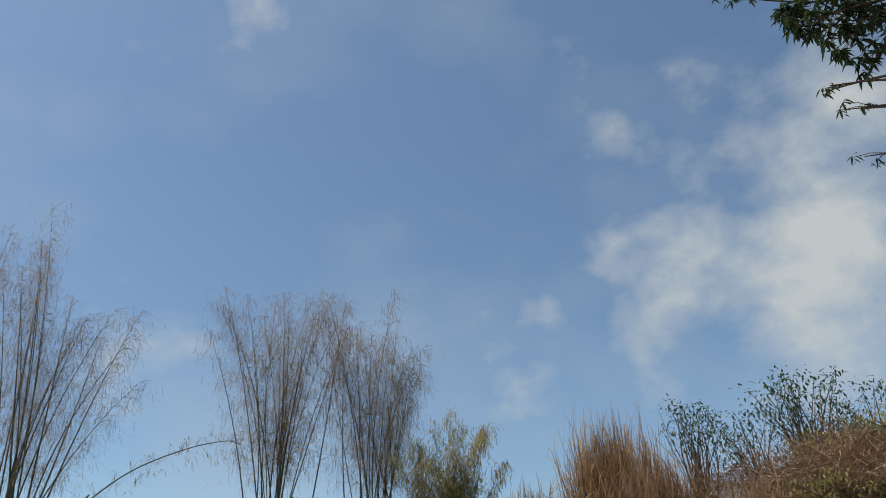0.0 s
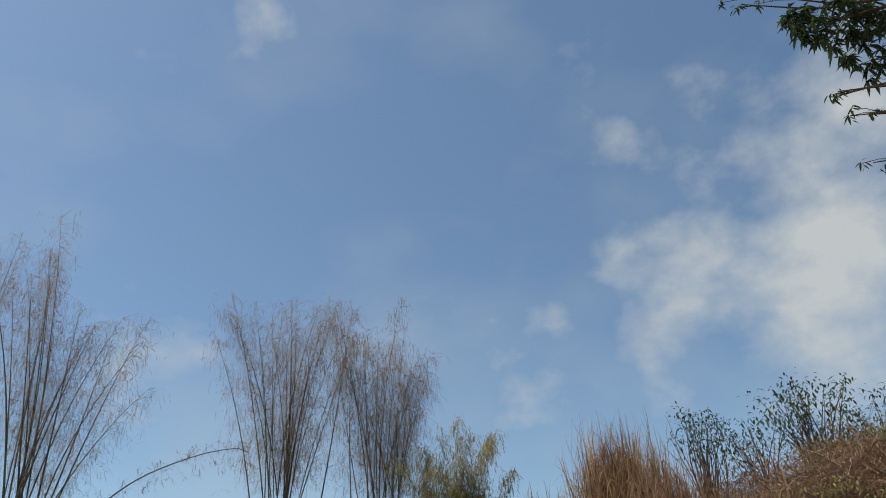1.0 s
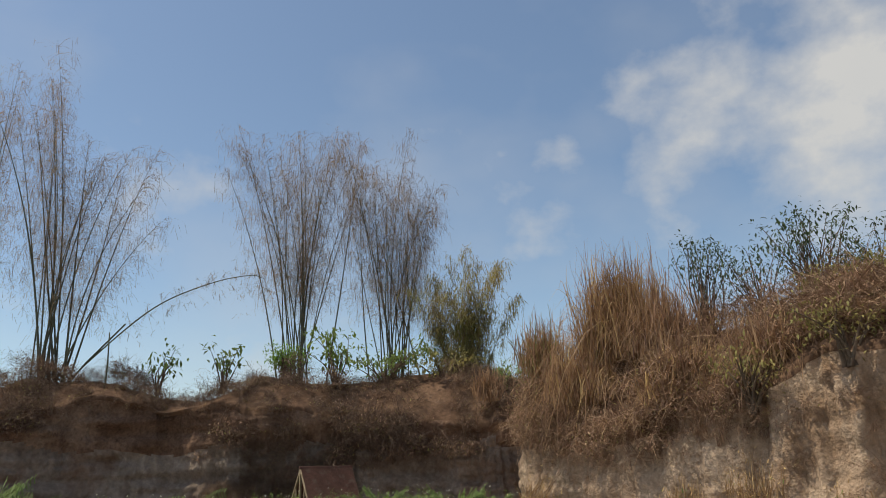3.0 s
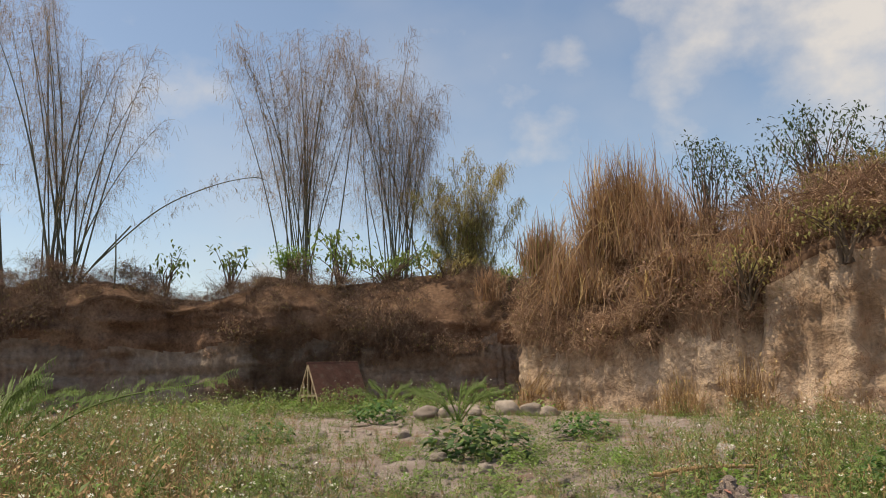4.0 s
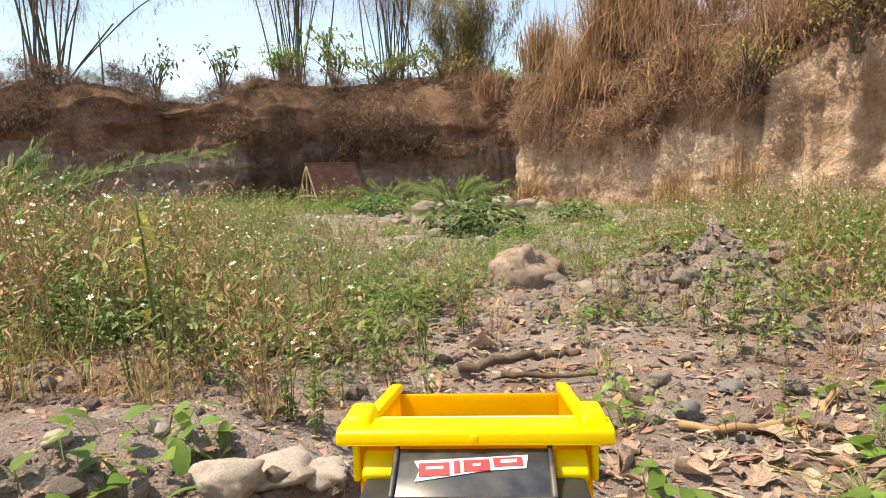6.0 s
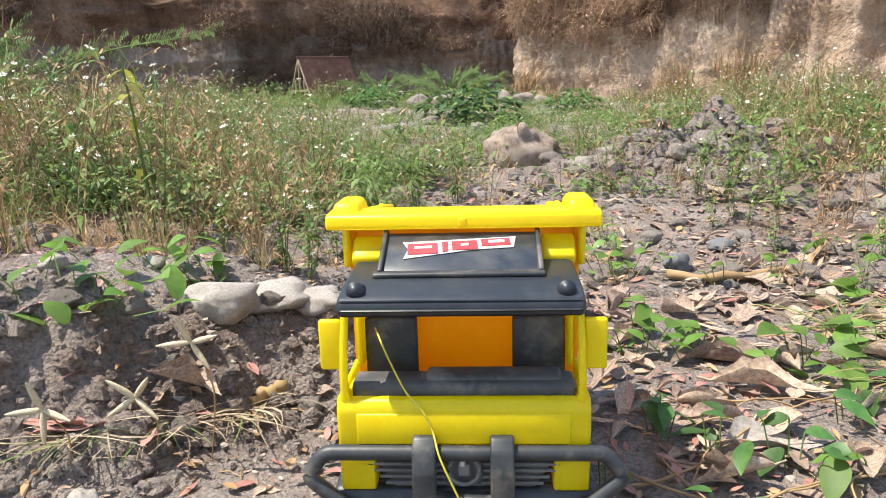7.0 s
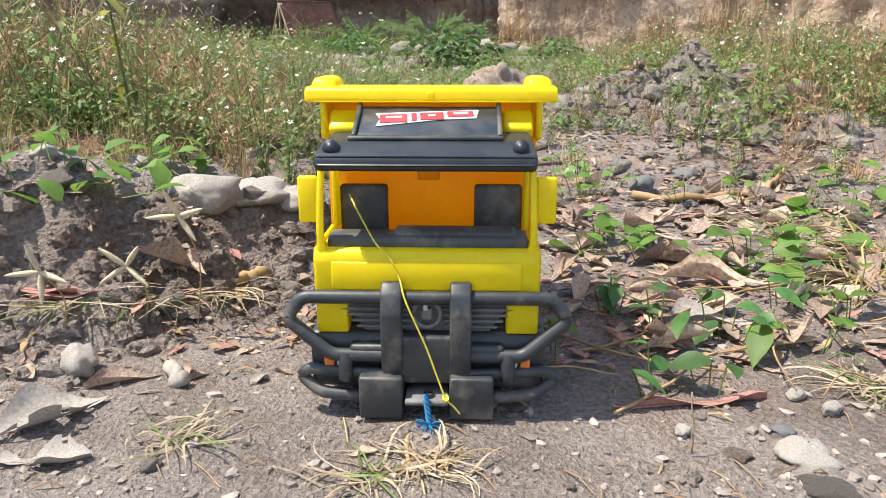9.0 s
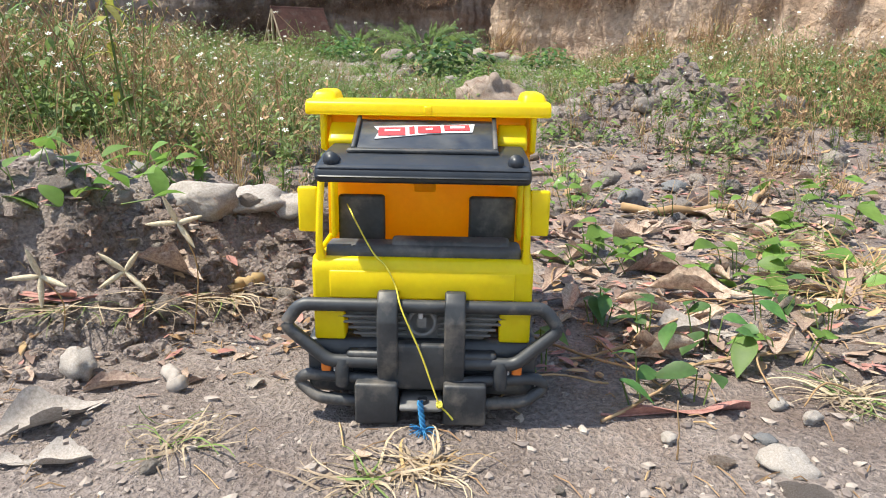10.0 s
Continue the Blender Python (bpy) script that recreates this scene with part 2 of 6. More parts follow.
# ---- materials ----
def material(name, dark, light, scale=20.0, rough=0.85, bump=0.3, fine=6.0, island=0.0, spread=0.0, transmit=0.0, metallic=0.0, spec=0.4, coord="Object", bump_size=0.01, patches=None, patch_scale=1.0, grain=0.55):
    """Two-tone noise surface; island / spread: brightness change per island / per object; transmit: light through thin leaves."""
    mat = bpy.data.materials.new(name)
    mat.use_nodes = True
    nt = mat.node_tree
    nodes, links = nt.nodes, nt.links
    bsdf = nodes["Principled BSDF"]
    out = nodes["Material Output"]
    bsdf.inputs["Roughness"].default_value = rough
    bsdf.inputs["Metallic"].default_value = metallic
    bsdf.inputs["Specular IOR Level"].default_value = spec
    co = nodes.new("ShaderNodeTexCoord")
    src = co.outputs[coord]

    def noise_tex(s, detail, r=0.6):
        n = nodes.new("ShaderNodeTexNoise")
        n.inputs["Scale"].default_value, n.inputs["Detail"].default_value, n.inputs["Roughness"].default_value = s, detail, r
        links.new(src, n.inputs["Vector"])
        return n.outputs["Fac"]

    def mixed(fac, a, b):
        n = nodes.new("ShaderNodeMix")
        n.data_type = "RGBA"
        for k, v in ((0, fac), (6, a), (7, b)):
            if isinstance(v, (float, int)):
                n.inputs[k].default_value = v
            elif isinstance(v, tuple):
                n.inputs[k].default_value = (*v, 1)
            else:
                links.new(v, n.inputs[k])
        return n.outputs[2]

    def ramp(fac, a, b):
        n = nodes.new("ShaderNodeMapRange")
        n.inputs["From Min"].default_value, n.inputs["From Max"].default_value = a, b
        links.new(fac, n.inputs["Value"])
        return n.outputs[0]

    big, small = noise_tex(scale, 4), noise_tex(scale * fine, 5)
    col = mixed(ramp(big, 0.32, 0.68), dark, light)
    if patches is not None:
        col = mixed(ramp(noise_tex(patch_scale, 5), 0.52, 0.66), col, patches)
    tone = nodes.new("ShaderNodeHueSaturation")
    links.new(col, tone.inputs["Color"])
    val = ramp(small, 0.2, 0.8)
    add = nodes.new("ShaderNodeMath")
    add.operation = "MULTIPLY_ADD"
    add.inputs[1].default_value, add.inputs[2].default_value = grain, 1 - grain / 2
    links.new(val, add.inputs[0])
    value = add.outputs[0]
    for amount, kind in ((island, "g"), (spread, "o")):
        if amount:
            node = nodes.new("ShaderNodeNewGeometry" if kind == "g" else "ShaderNodeObjectInfo")
            sock = node.outputs["Random Per Island" if kind == "g" else "Random"]
            m1 = nodes.new("ShaderNodeMath")
            m1.operation = "MULTIPLY_ADD"
            m1.inputs[1].default_value, m1.inputs[2].default_value = 2 * amount, 1 - amount
            links.new(sock, m1.inputs[0])
            m2 = nodes.new("ShaderNodeMath")
            m2.operation = "MULTIPLY"
            links.new(value, m2.inputs[0]), links.new(m1.outputs[0], m2.inputs[1])
            value = m2.outputs[0]
            hue = nodes.new("ShaderNodeMath")
            hue.operation = "MULTIPLY_ADD"
            hue.inputs[1].default_value, hue.inputs[2].default_value = 0.06 * amount, 0.5 - 0.03 * amount
            links.new(sock, hue.inputs[0])
            links.new(hue.outputs[0], tone.inputs["Hue"])
    links.new(value, tone.inputs["Value"])
    links.new(tone.outputs[0], bsdf.inputs["Base Color"])
    if bump:
        b = nodes.new("ShaderNodeBump")
        b.inputs["Strength"].default_value, b.inputs["Distance"].default_value = bump, bump_size
        links.new(small, b.inputs["Height"])
        links.new(b.outputs[0], bsdf.inputs["Normal"])
    if transmit:
        tr = nodes.new("ShaderNodeBsdfTranslucent")
        links.new(tone.outputs[0], tr.inputs["Color"])
        mx = nodes.new("ShaderNodeMixShader")
        mx.inputs[0].default_value = transmit
        links.new(bsdf.outputs[0], mx.inputs[1]), links.new(tr.outputs[0], mx.inputs[2])
        links.new(mx.outputs[0], out.inputs[0])
    return mat


SOIL = material("sandy_soil", (0.205, 0.160, 0.138), (0.375, 0.315, 0.282), 5.0, 0.95, 1.0, 40.0, bump_size=0.014, spec=0.15, grain=1.1, patches=(0.21, 0.137, 0.10), patch_scale=1.6)
CLIFF = material("cliff_soil", (0.34, 0.24, 0.17), (0.48, 0.365, 0.275), 1.6, 0.95, 1.0, 9.0, bump_size=0.06, spec=0.1, patches=(0.25, 0.165, 0.11), patch_scale=0.9, grain=0.8)
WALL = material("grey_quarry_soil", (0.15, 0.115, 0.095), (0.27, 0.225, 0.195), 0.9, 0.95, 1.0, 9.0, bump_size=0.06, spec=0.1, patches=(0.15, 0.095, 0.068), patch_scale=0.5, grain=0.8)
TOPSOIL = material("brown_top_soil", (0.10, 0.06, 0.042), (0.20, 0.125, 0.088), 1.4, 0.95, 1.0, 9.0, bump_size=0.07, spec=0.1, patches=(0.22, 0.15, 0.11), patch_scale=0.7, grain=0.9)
PLATEAU = material("dry_plateau", (0.095, 0.056, 0.038), (0.18, 0.112, 0.075), 1.2, 0.95, 0.7, 8.0, bump_size=0.05, spec=0.1)
STONE = material("stone", (0.22, 0.182, 0.155), (0.36, 0.31, 0.27), 18.0, 0.92, 0.9, 12.0, spread=0.3, bump_size=0.004, spec=0.25)
ROCK = material("reddish_rock", (0.27, 0.205, 0.16), (0.43, 0.345, 0.28), 5.0, 0.94, 0.9, 14.0, bump_size=0.008, spec=0.2, patches=(0.22, 0.14, 0.10), patch_scale=2.0, grain=0.8)
PEBBLE = material("pebbles", (0.20, 0.16, 0.138), (0.335, 0.285, 0.25), 30.0, 0.92, 0.4, 6.0, island=0.45, bump_size=0.002, spec=0.2)
BAMBOO = material("bamboo_culm", (0.045, 0.052, 0.034), (0.105, 0.108, 0.065), 1.2, 0.6, 0.2, 8.0, island=0.3)
TWIG = material("bamboo_twigs", (0.21, 0.15, 0.09), (0.38, 0.275, 0.175), 0.6, 0.8, 0.0, 6.0, island=0.3, transmit=0.3)
BAMBOO_LEAF = material("olive_bamboo_leaves", (0.19, 0.19, 0.06), (0.40, 0.33, 0.14), 0.7, 0.7, 0.0, 6.0, island=0.3, transmit=0.4)
BRUSH = material("dry_brush", (0.22, 0.132, 0.093), (0.42, 0.275, 0.198), 0.8, 0.9, 0.0, 6.0, island=0.35, transmit=0.25)
STRAW = material("dry_straw", (0.36, 0.23, 0.10), (0.62, 0.45, 0.24), 1.0, 0.8, 0.0, 6.0, island=0.3, transmit=0.35)
TREE_LEAF = material("tree_leaves", (0.036, 0.058, 0.024), (0.075, 0.115, 0.048), 2.0, 0.5, 0.0, 6.0, island=0.35, transmit=0.35)
BARK = material("bark", (0.07, 0.05, 0.035), (0.15, 0.11, 0.08), 8.0, 0.9, 0.6, 6.0, bump_size=0.01)
GREEN = material("weed_green", (0.11, 0.175, 0.04), (0.235, 0.31, 0.095), 3.0, 0.6, 0.0, 6.0, island=0.35, spread=0.15, transmit=0.4)
LIME = material("bright_green_leaves", (0.10, 0.19, 0.03), (0.20, 0.32, 0.065), 9.0, 0.5, 0.0, 6.0, island=0.3, spread=0.2, transmit=0.45)
FERN = material("feathery_green", (0.11, 0.17, 0.04), (0.19, 0.27, 0.08), 3.0, 0.6, 0.0, 6.0, island=0.25, transmit=0.45)
DRYSTEM = material("dry_stems", (0.26, 0.155, 0.075), (0.46, 0.31, 0.17), 6.0, 0.85, 0.0, 6.0, island=0.3, transmit=0.15)
PETAL = material("white_petals", (0.72, 0.72, 0.62), (0.82, 0.82, 0.76), 30.0, 0.7, 0.0, 4.0, transmit=0.3)
POLLEN = material("yellow_centre", (0.45, 0.30, 0.05), (0.6, 0.42, 0.08), 60.0, 0.8, 0.0, 4.0)
DEADLEAF = material("dead_leaves", (0.22, 0.145, 0.11), (0.47, 0.36, 0.28), 22.0, 0.7, 0.35, 6.0, spread=0.4, bump_size=0.001, transmit=0.12)
ASHLEAF = material("ash_grey_leaf", (0.25, 0.215, 0.185), (0.42, 0.37, 0.33), 30.0, 0.8, 0.4, 6.0, bump_size=0.001)
RUST = material("rusty_sheet", (0.085, 0.040, 0.033), (0.15, 0.072, 0.058), 4.0, 0.8, 0.4, 8.0, patches=(0.15, 0.10, 0.08), patch_scale=5.0)
TIMBER = material("weathered_timber", (0.20, 0.15, 0.10), (0.34, 0.27, 0.19), 6.0, 0.9, 0.5, 8.0)
YELLOW = material("yellow_plastic", (0.92, 0.74, 0.004), (0.95, 0.80, 0.008), 30.0, 0.36, 0.04, 6.0, spec=0.5, bump_size=0.001, transmit=0.42, grain=0.08)
AMBER = material("amber_plastic_tub", (0.93, 0.60, 0.004), (0.95, 0.66, 0.006), 30.0, 0.4, 0.04, 6.0, spec=0.5, bump_size=0.001, transmit=0.7, grain=0.08)
BLACK = material("dusty_black_plastic", (0.020, 0.022, 0.026), (0.045, 0.046, 0.048), 40.0, 0.48, 0.15, 6.0, spec=0.5, bump_size=0.0008, patches=(0.12, 0.105, 0.09), patch_scale=28.0, grain=0.3)
GREY = material("grey_plastic", (0.12, 0.115, 0.11), (0.20, 0.19, 0.18), 40.0, 0.6, 0.15, 6.0, bump_size=0.0008, grain=0.3)
GLASSBLACK = material("smoked_panel", (0.020, 0.024, 0.032), (0.035, 0.04, 0.05), 30.0, 0.28, 0.05, 6.0, spec=0.6, bump_size=0.0006, patches=(0.07, 0.07, 0.07), patch_scale=20.0, grain=0.3)
ROOFBLACK = material("blue_black_plastic", (0.016, 0.020, 0.028), (0.026, 0.030, 0.038), 40.0, 0.42, 0.08, 6.0, spec=0.4, bump_size=0.0006, patches=(0.045, 0.045, 0.047), patch_scale=24.0, grain=0.3)
DUSTY = material("dust_covered_black_plastic", (0.045, 0.043, 0.042), (0.085, 0.080, 0.076), 40.0, 0.6, 0.15, 6.0, spec=0.45, bump_size=0.0008, patches=(0.17, 0.15, 0.13), patch_scale=26.0, grain=0.3)
STICKER = material("white_sticker", (0.66, 0.64, 0.64), (0.76, 0.74, 0.74), 60.0, 0.5, 0.0, 6.0, grain=0.08)
RED = material("red_print", (0.55, 0.03, 0.04), (0.62, 0.05, 0.06), 60.0, 0.5, 0.0, 6.0, grain=0.08)
ORANGE = material("orange_lens", (0.60, 0.13, 0.02), (0.70, 0.20, 0.03), 60.0, 0.3, 0.0, 6.0, grain=0.08)
LENS = material("clear_lens", (0.42, 0.40, 0.40), (0.55, 0.53, 0.52), 60.0, 0.3, 0.0, 6.0, grain=0.08)
STRING = material("yellow_string", (0.62, 0.50, 0.04), (0.72, 0.60, 0.08), 200.0, 0.7, 0.0, 4.0, grain=0.08)
ROPE = material("blue_rope", (0.02, 0.13, 0.30), (0.05, 0.24, 0.45), 300.0, 0.7, 0.0, 4.0)

# ---- ground: one sheet to the horizon, finest round the toy ----
def spaced(fine_lo, fine_hi, step, far):
    mid = list(np.arange(fine_lo, fine_hi + 1e-6, step))
    up, s, v = [], step, fine_hi
    while v < far:
        s *= 1.022 if v < 4.5 else 1.095
        v += s
        up.append(v)
    down, s, v = [], step, fine_lo
    while v > -far:
        s *= 1.12
        v -= s
        down.append(v)
    return np.array(down[::-1] + mid + up)


def build_ground():
    gx, gy = spaced(-0.75, 1.0, 0.0120, 3000), spaced(0.42, 1.9, 0.0110, 3000)
    X, Y = np.meshgrid(gx, gy)
    Z = ground_z(X, Y)
    v = np.stack([X, Y, Z], -1).reshape(-1, 3)
    i, j = np.meshgrid(np.arange(len(gy) - 1), np.arange(len(gx) - 1), indexing="ij")
    a = i * len(gx) + j
    q = np.stack([a, a + 1, a + len(gx) + 1, a + len(gx)], -1).reshape(-1, 4)
    ob = new("ground", np_mesh("ground", v, [q], SOIL, smooth=True))
    tagged(ob, "pale sandy soil of a dry quarry floor", "ground", kind="structure")


build_ground()


def cliff(name, line, rows, mat, label, groove, layer, depth, seed, lean=0.12, gully=0.0, top_soil=None, seam=0.0):
    """A cut bank along a plan line. rows: at each point of the line, bare height and top height; its top runs back as a plateau."""
    line, rows = np.asarray(line, float), np.asarray(rows, float)
    seg = np.r_[0, np.cumsum(np.linalg.norm(np.diff(line, axis=0), axis=1))]
    u = np.arange(0, seg[-1], 0.055)
    px, py = np.interp(u, seg, line[:, 0]), np.interp(u, seg, line[:, 1])
    k = np.ones(13) / 13
    px = np.convolve(np.pad(px, 6, "edge"), k, "valid")
    py = np.convolve(np.pad(py, 6, "edge"), k, "valid")
    bare, top = np.interp(u, seg, rows[:, 0]), np.interp(u, seg, rows[:, 1])
    tx, ty = np.gradient(px), np.gradient(py)
    ln = np.hypot(tx, ty)
    nx, ny = -ty / ln, tx / ln  # points into the bank: the line runs with the bank on its left
    bare = bare + 0.18 * fbm(u * 0.8, u * 0, 3, seed)
    top = top + 0.16 * fbm(u * 0.5, u * 0 + 3, 4, seed + 1)
    vs = []
    n_bare, n_slope = 44, 16
    for r in range(n_bare + 1):
        f = r / n_bare
        z = -0.25 + f * (bare + 0.25)
        off = lean * f * bare + depth * np.sin(np.pi * f) ** 1.5 * (0.6 + 0.4 * fbm(u * 0.3, u * 0, 2, seed + 4))
        off = off + groove * (np.abs(fbm(u * 1.7, z * 0.22, 3, seed + 2)) + 0.5 * np.abs(fbm(u * 5.5, z * 0.4, 3, seed + 12))) + layer * fbm(u * 0.5, z * 4.0, 3, seed + 3) + 0.035 * fbm(u * 5, z * 5, 3, seed + 6)
        off = off + gully * np.clip(fbm(u * 1.1, z * 0.12, 3, seed + 30) - 0.1, 0, 1) * sstep(0.1, 0.6, f) + 0.10 * np.abs(fbm(u * 2.6, z * 0.35, 3, seed + 31)) + 0.04 * np.abs(fbm(u * 7.0, z * 0.8, 2, seed + 32))
        vs.append(np.stack([px + nx * off, py + ny * off, z], -1))
    base_off = lean * bare
    for r in range(1, n_slope + 1):
        f = r / n_slope
        z = bare + (top - bare) * (1 - (1 - f) ** 1.6) + 0.06 * fbm(u * 2, u * 0 + f * 4, 3, seed + 7)
        off = base_off + 2.4 * f + 0.1 * fbm(u * 1.5, u * 0 + f * 3, 2, seed + 8)
        vs.append(np.stack([px + nx * off, py + ny * off, z], -1))
    for back in (6.0, 14.0, 40.0):
        vs.append(np.stack([px + nx * back, py + ny * back, top + 0.1 * fbm(u * 0.3, u * 0 + back, 2, seed + 9)], -1))
    V = np.stack(vs)
    rows_n, cols = V.shape[:2]
    i, j = np.meshgrid(np.arange(rows_n - 1), np.arange(cols - 1), indexing="ij")
    a = i * cols + j
    q = np.stack([a, a + 1, a + cols + 1, a + cols], -1).reshape(-1, 4)
    row = np.repeat(np.arange(rows_n - 1), cols - 1)
    idx = (row >= n_bare).astype(int)
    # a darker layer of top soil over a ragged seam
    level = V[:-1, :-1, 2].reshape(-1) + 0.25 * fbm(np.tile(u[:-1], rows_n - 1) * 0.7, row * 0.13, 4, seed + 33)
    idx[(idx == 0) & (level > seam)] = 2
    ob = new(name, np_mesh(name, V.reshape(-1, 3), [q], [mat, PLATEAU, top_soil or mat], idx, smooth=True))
    tagged(ob, label, "cliff", kind="structure")
    return V[: n_bare + n_slope + 1]


# plan lines run so that the bank lies on their left
RIGHT = cliff("cliff_right", [(3.2, 27), (1.6, 20), (0.5, 15.5), (0.75, 14.8), (1.5, 13.8), (2.7, 12.0), (3.6, 10.8), (4.7, 9.6), (7.5, 7.2), (13, 4.0), (24, -3)],
              [(2.2, 3.2), (2.0, 3.2), (1.75, 3.2), (1.7, 3.2), (1.55, 3.2), (1.4, 3.2), (1.75, 3.2), (2.3, 3.3), (2.5, 3.4), (2.5, 3.4), (2.5, 3.4)], CLIFF,
              "eroded tan earth bank of a quarry under dry brush", 0.17, 0.035, 0.0, 21, gully=0.6, seam=9.0)
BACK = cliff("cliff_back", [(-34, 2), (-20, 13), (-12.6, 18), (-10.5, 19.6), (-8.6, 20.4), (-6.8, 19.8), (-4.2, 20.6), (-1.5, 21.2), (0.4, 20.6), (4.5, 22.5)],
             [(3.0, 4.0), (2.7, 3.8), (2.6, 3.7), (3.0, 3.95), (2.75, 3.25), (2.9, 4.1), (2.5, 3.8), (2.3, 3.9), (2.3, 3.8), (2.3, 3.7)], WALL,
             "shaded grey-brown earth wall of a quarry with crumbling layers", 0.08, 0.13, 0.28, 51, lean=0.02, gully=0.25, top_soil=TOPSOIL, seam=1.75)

# ---- toy dump truck ----
def build_truck():
    cx, fy = 0.081, 0.645  # centre line and front of the bull bar
    truck = thing("toy_dump_truck", "yellow plastic toy dump truck with black bull bar on sand", "toy truck", at=(cx, fy, 0))

    def tube(name, pts, r, parent, mat=BLACK, sides=12, label="", steps=8):
        h = Heap().tube(smooth_path(pts, steps) if steps > 1 else pts, r, sides)
        return part(name, h, parent, label, [mat], True)

    def shell(name, outline, x0, x1, parent, mat, bevel=0.003, label="", segments=3):
        return part(name, prism_bm(outline, x0, x1, bevel, segments), parent, label, mat, True)

    # chassis and running gear
    chassis = part("chassis", box_bm((0.198, 0.31, 0.052), (0, 0.18, 0.052), 0.006, 3), truck, "dusty black chassis", BLACK, True)
    for sx in (-1, 1):
        for wy in (0.080, 0.215, 0.295):
            wheel = part("wheel", wheel_bm(0.036, 0.034, (sx * 0.078, wy, 0.034)), truck, "black ribbed wheel", BLACK, True)
            rim = bmesh.new()
            bmesh.ops.create_cone(rim, cap_ends=True, segments=20, radius1=0.019, radius2=0.014, depth=0.006, matrix=pose(sx * 0.0965, wy, 0.034, 0, 90 * sx, 0))
            part("rim", rim, wheel, "yellow rim", YELLOW, True)

    # cab: hollow yellow shell
    cab = part("cab", prism_bm([(0.014, 0.108), (0.0125, 0.140), (0.017, 0.1475), (0.025, 0.1475), (0.024, 0.120), (0.024, 0.108)], -0.0930, 0.0930, 0.004, 4), truck, "glossy yellow cab", YELLOW, True)
    part("moulding", box_bm((0.156, 0.003, 0.024), (0, 0.0130, 0.1255), 0.0014, 2), cab, "raised yellow panel", YELLOW, True)
    for sx in (-1, 1):
        part("cab_side", box_bm((0.004, 0.078, 0.070), (sx * 0.0908, 0.057, 0.113), 0.0018, 2), cab, "", YELLOW, True)
        # lower corner beside the grille
        part("corner_panel", prism_bm([(0.015, 0.074), (0.015, 0.1065), (0.034, 0.1065), (0.034, 0.074)], sx * 0.0925, sx * 0.066, 0.002, 2), cab, "", YELLOW, True)
        # front pillar, leaning back, and rear pillar
        pillar = Heap().tube(smooth_path([(sx * 0.0865, 0.020, 0.144), (sx * 0.0865, 0.017, 0.160), (sx * 0.0857, 0.020, 0.19), (sx * 0.0845, 0.026, 0.216)], 4), [0.0046] * 2 + [0.0030] * 10 + [0.0030], 8)
        part("pillar", pillar, cab, "", [YELLOW], True)
        part("rear_pillar", box_bm((0.004, 0.020, 0.072), (sx * 0.0850, 0.088, 0.184), 0.0015, 2), cab, "", YELLOW, True)
        # curved corner of the window opening
        cusp = prism_bm([(0.020, 0.143), (0.020, 0.162), (0.026, 0.153), (0.034, 0.1475), (0.060, 0.1455)], sx * 0.0880, sx * 0.0842, 0.001, 2)
        part("window_corner", cusp, cab, "", YELLOW, True)
        mirror = part("mirror", box_bm((0.0165, 0.006, 0.0385), (sx * 0.0965, 0.026, 0.1865), 0.0022, 3), cab, "flat yellow wing mirror", YELLOW, True)
        part("mirror_arm", box_bm((0.008, 0.004, 0.006), (sx * 0.0880, 0.027, 0.199), 0.001, 2), mirror, "", YELLOW, True)
    part("wall_ledge", box_bm((0.150, 0.006, 0.022), (0, 0.0955, 0.2085), 0.002, 2), cab, "", AMBER, True)
    part("wall_rib", box_bm((0.020, 0.006, 0.024), (-0.002, 0.0935, 0.2015), 0.002, 2), cab, "", AMBER, True)
    for sx in (-1, 1):
        part("rear_window", box_bm((0.043, 0.010, 0.058), (sx * 0.0605, 0.093, 0.157), 0.003, 3), cab, "dusty black moulded seat back", DUSTY, True)
    dash = part("dashboard", prism_bm([(0.026, 0.120), (0.026, 0.1520), (0.031, 0.1555), (0.052, 0.1550), (0.058, 0.148), (0.058, 0.120)], -0.083, 0.083, 0.003, 3), cab, "dusty black dashboard", DUSTY, True)
    part("dash_cowl", prism_bm([(0.030, 0.146), (0.032, 0.1575), (0.048, 0.160), (0.058, 0.155), (0.058, 0.146)], -0.028, 0.074, 0.004, 3), dash, "", DUSTY, True)

    # roof with sun visor and sloped wind deflector
    roof = part("roof", prism_bm([(0.012, 0.2120), (0.006, 0.2135), (0.005, 0.2220), (0.010, 0.2265), (0.040, 0.2315), (0.098, 0.2335), (0.098, 0.2160), (0.030, 0.2130)], -0.0872, 0.0872, 0.0045, 4), truck, "black plastic roof and sun visor", ROOFBLACK, True)
    for sx in (-1, 1):
        nub = bmesh.new()
        bmesh.ops.create_cone(nub, cap_ends=True, segments=16, radius1=0.0068, radius2=0.0062, depth=0.016, matrix=pose(sx * 0.0745, 0.020, 0.2285, 72, 0, 0))
        bmesh.ops.bevel(nub, geom=[e for e in nub.edges if len(e.link_faces) == 2 and e.calc_face_angle(0) > 1], offset=0.0014, segments=2, affect="EDGES")
        part("marker_lamp", nub, roof, "rounded black marker lamp", ROOFBLACK, True)
    part("roof_step", box_bm((0.128, 0.010, 0.0035), (-0.002, 0.047, 0.2335), 0.0012, 2), roof, "", BLACK, True)
    d0, d1 = Vector((0, 0.052, 0.2330)), Vector((0, 0.098, 0.2535))
    slope = math.degrees(math.atan2(d1.z - d0.z, d1.y - d0.y))
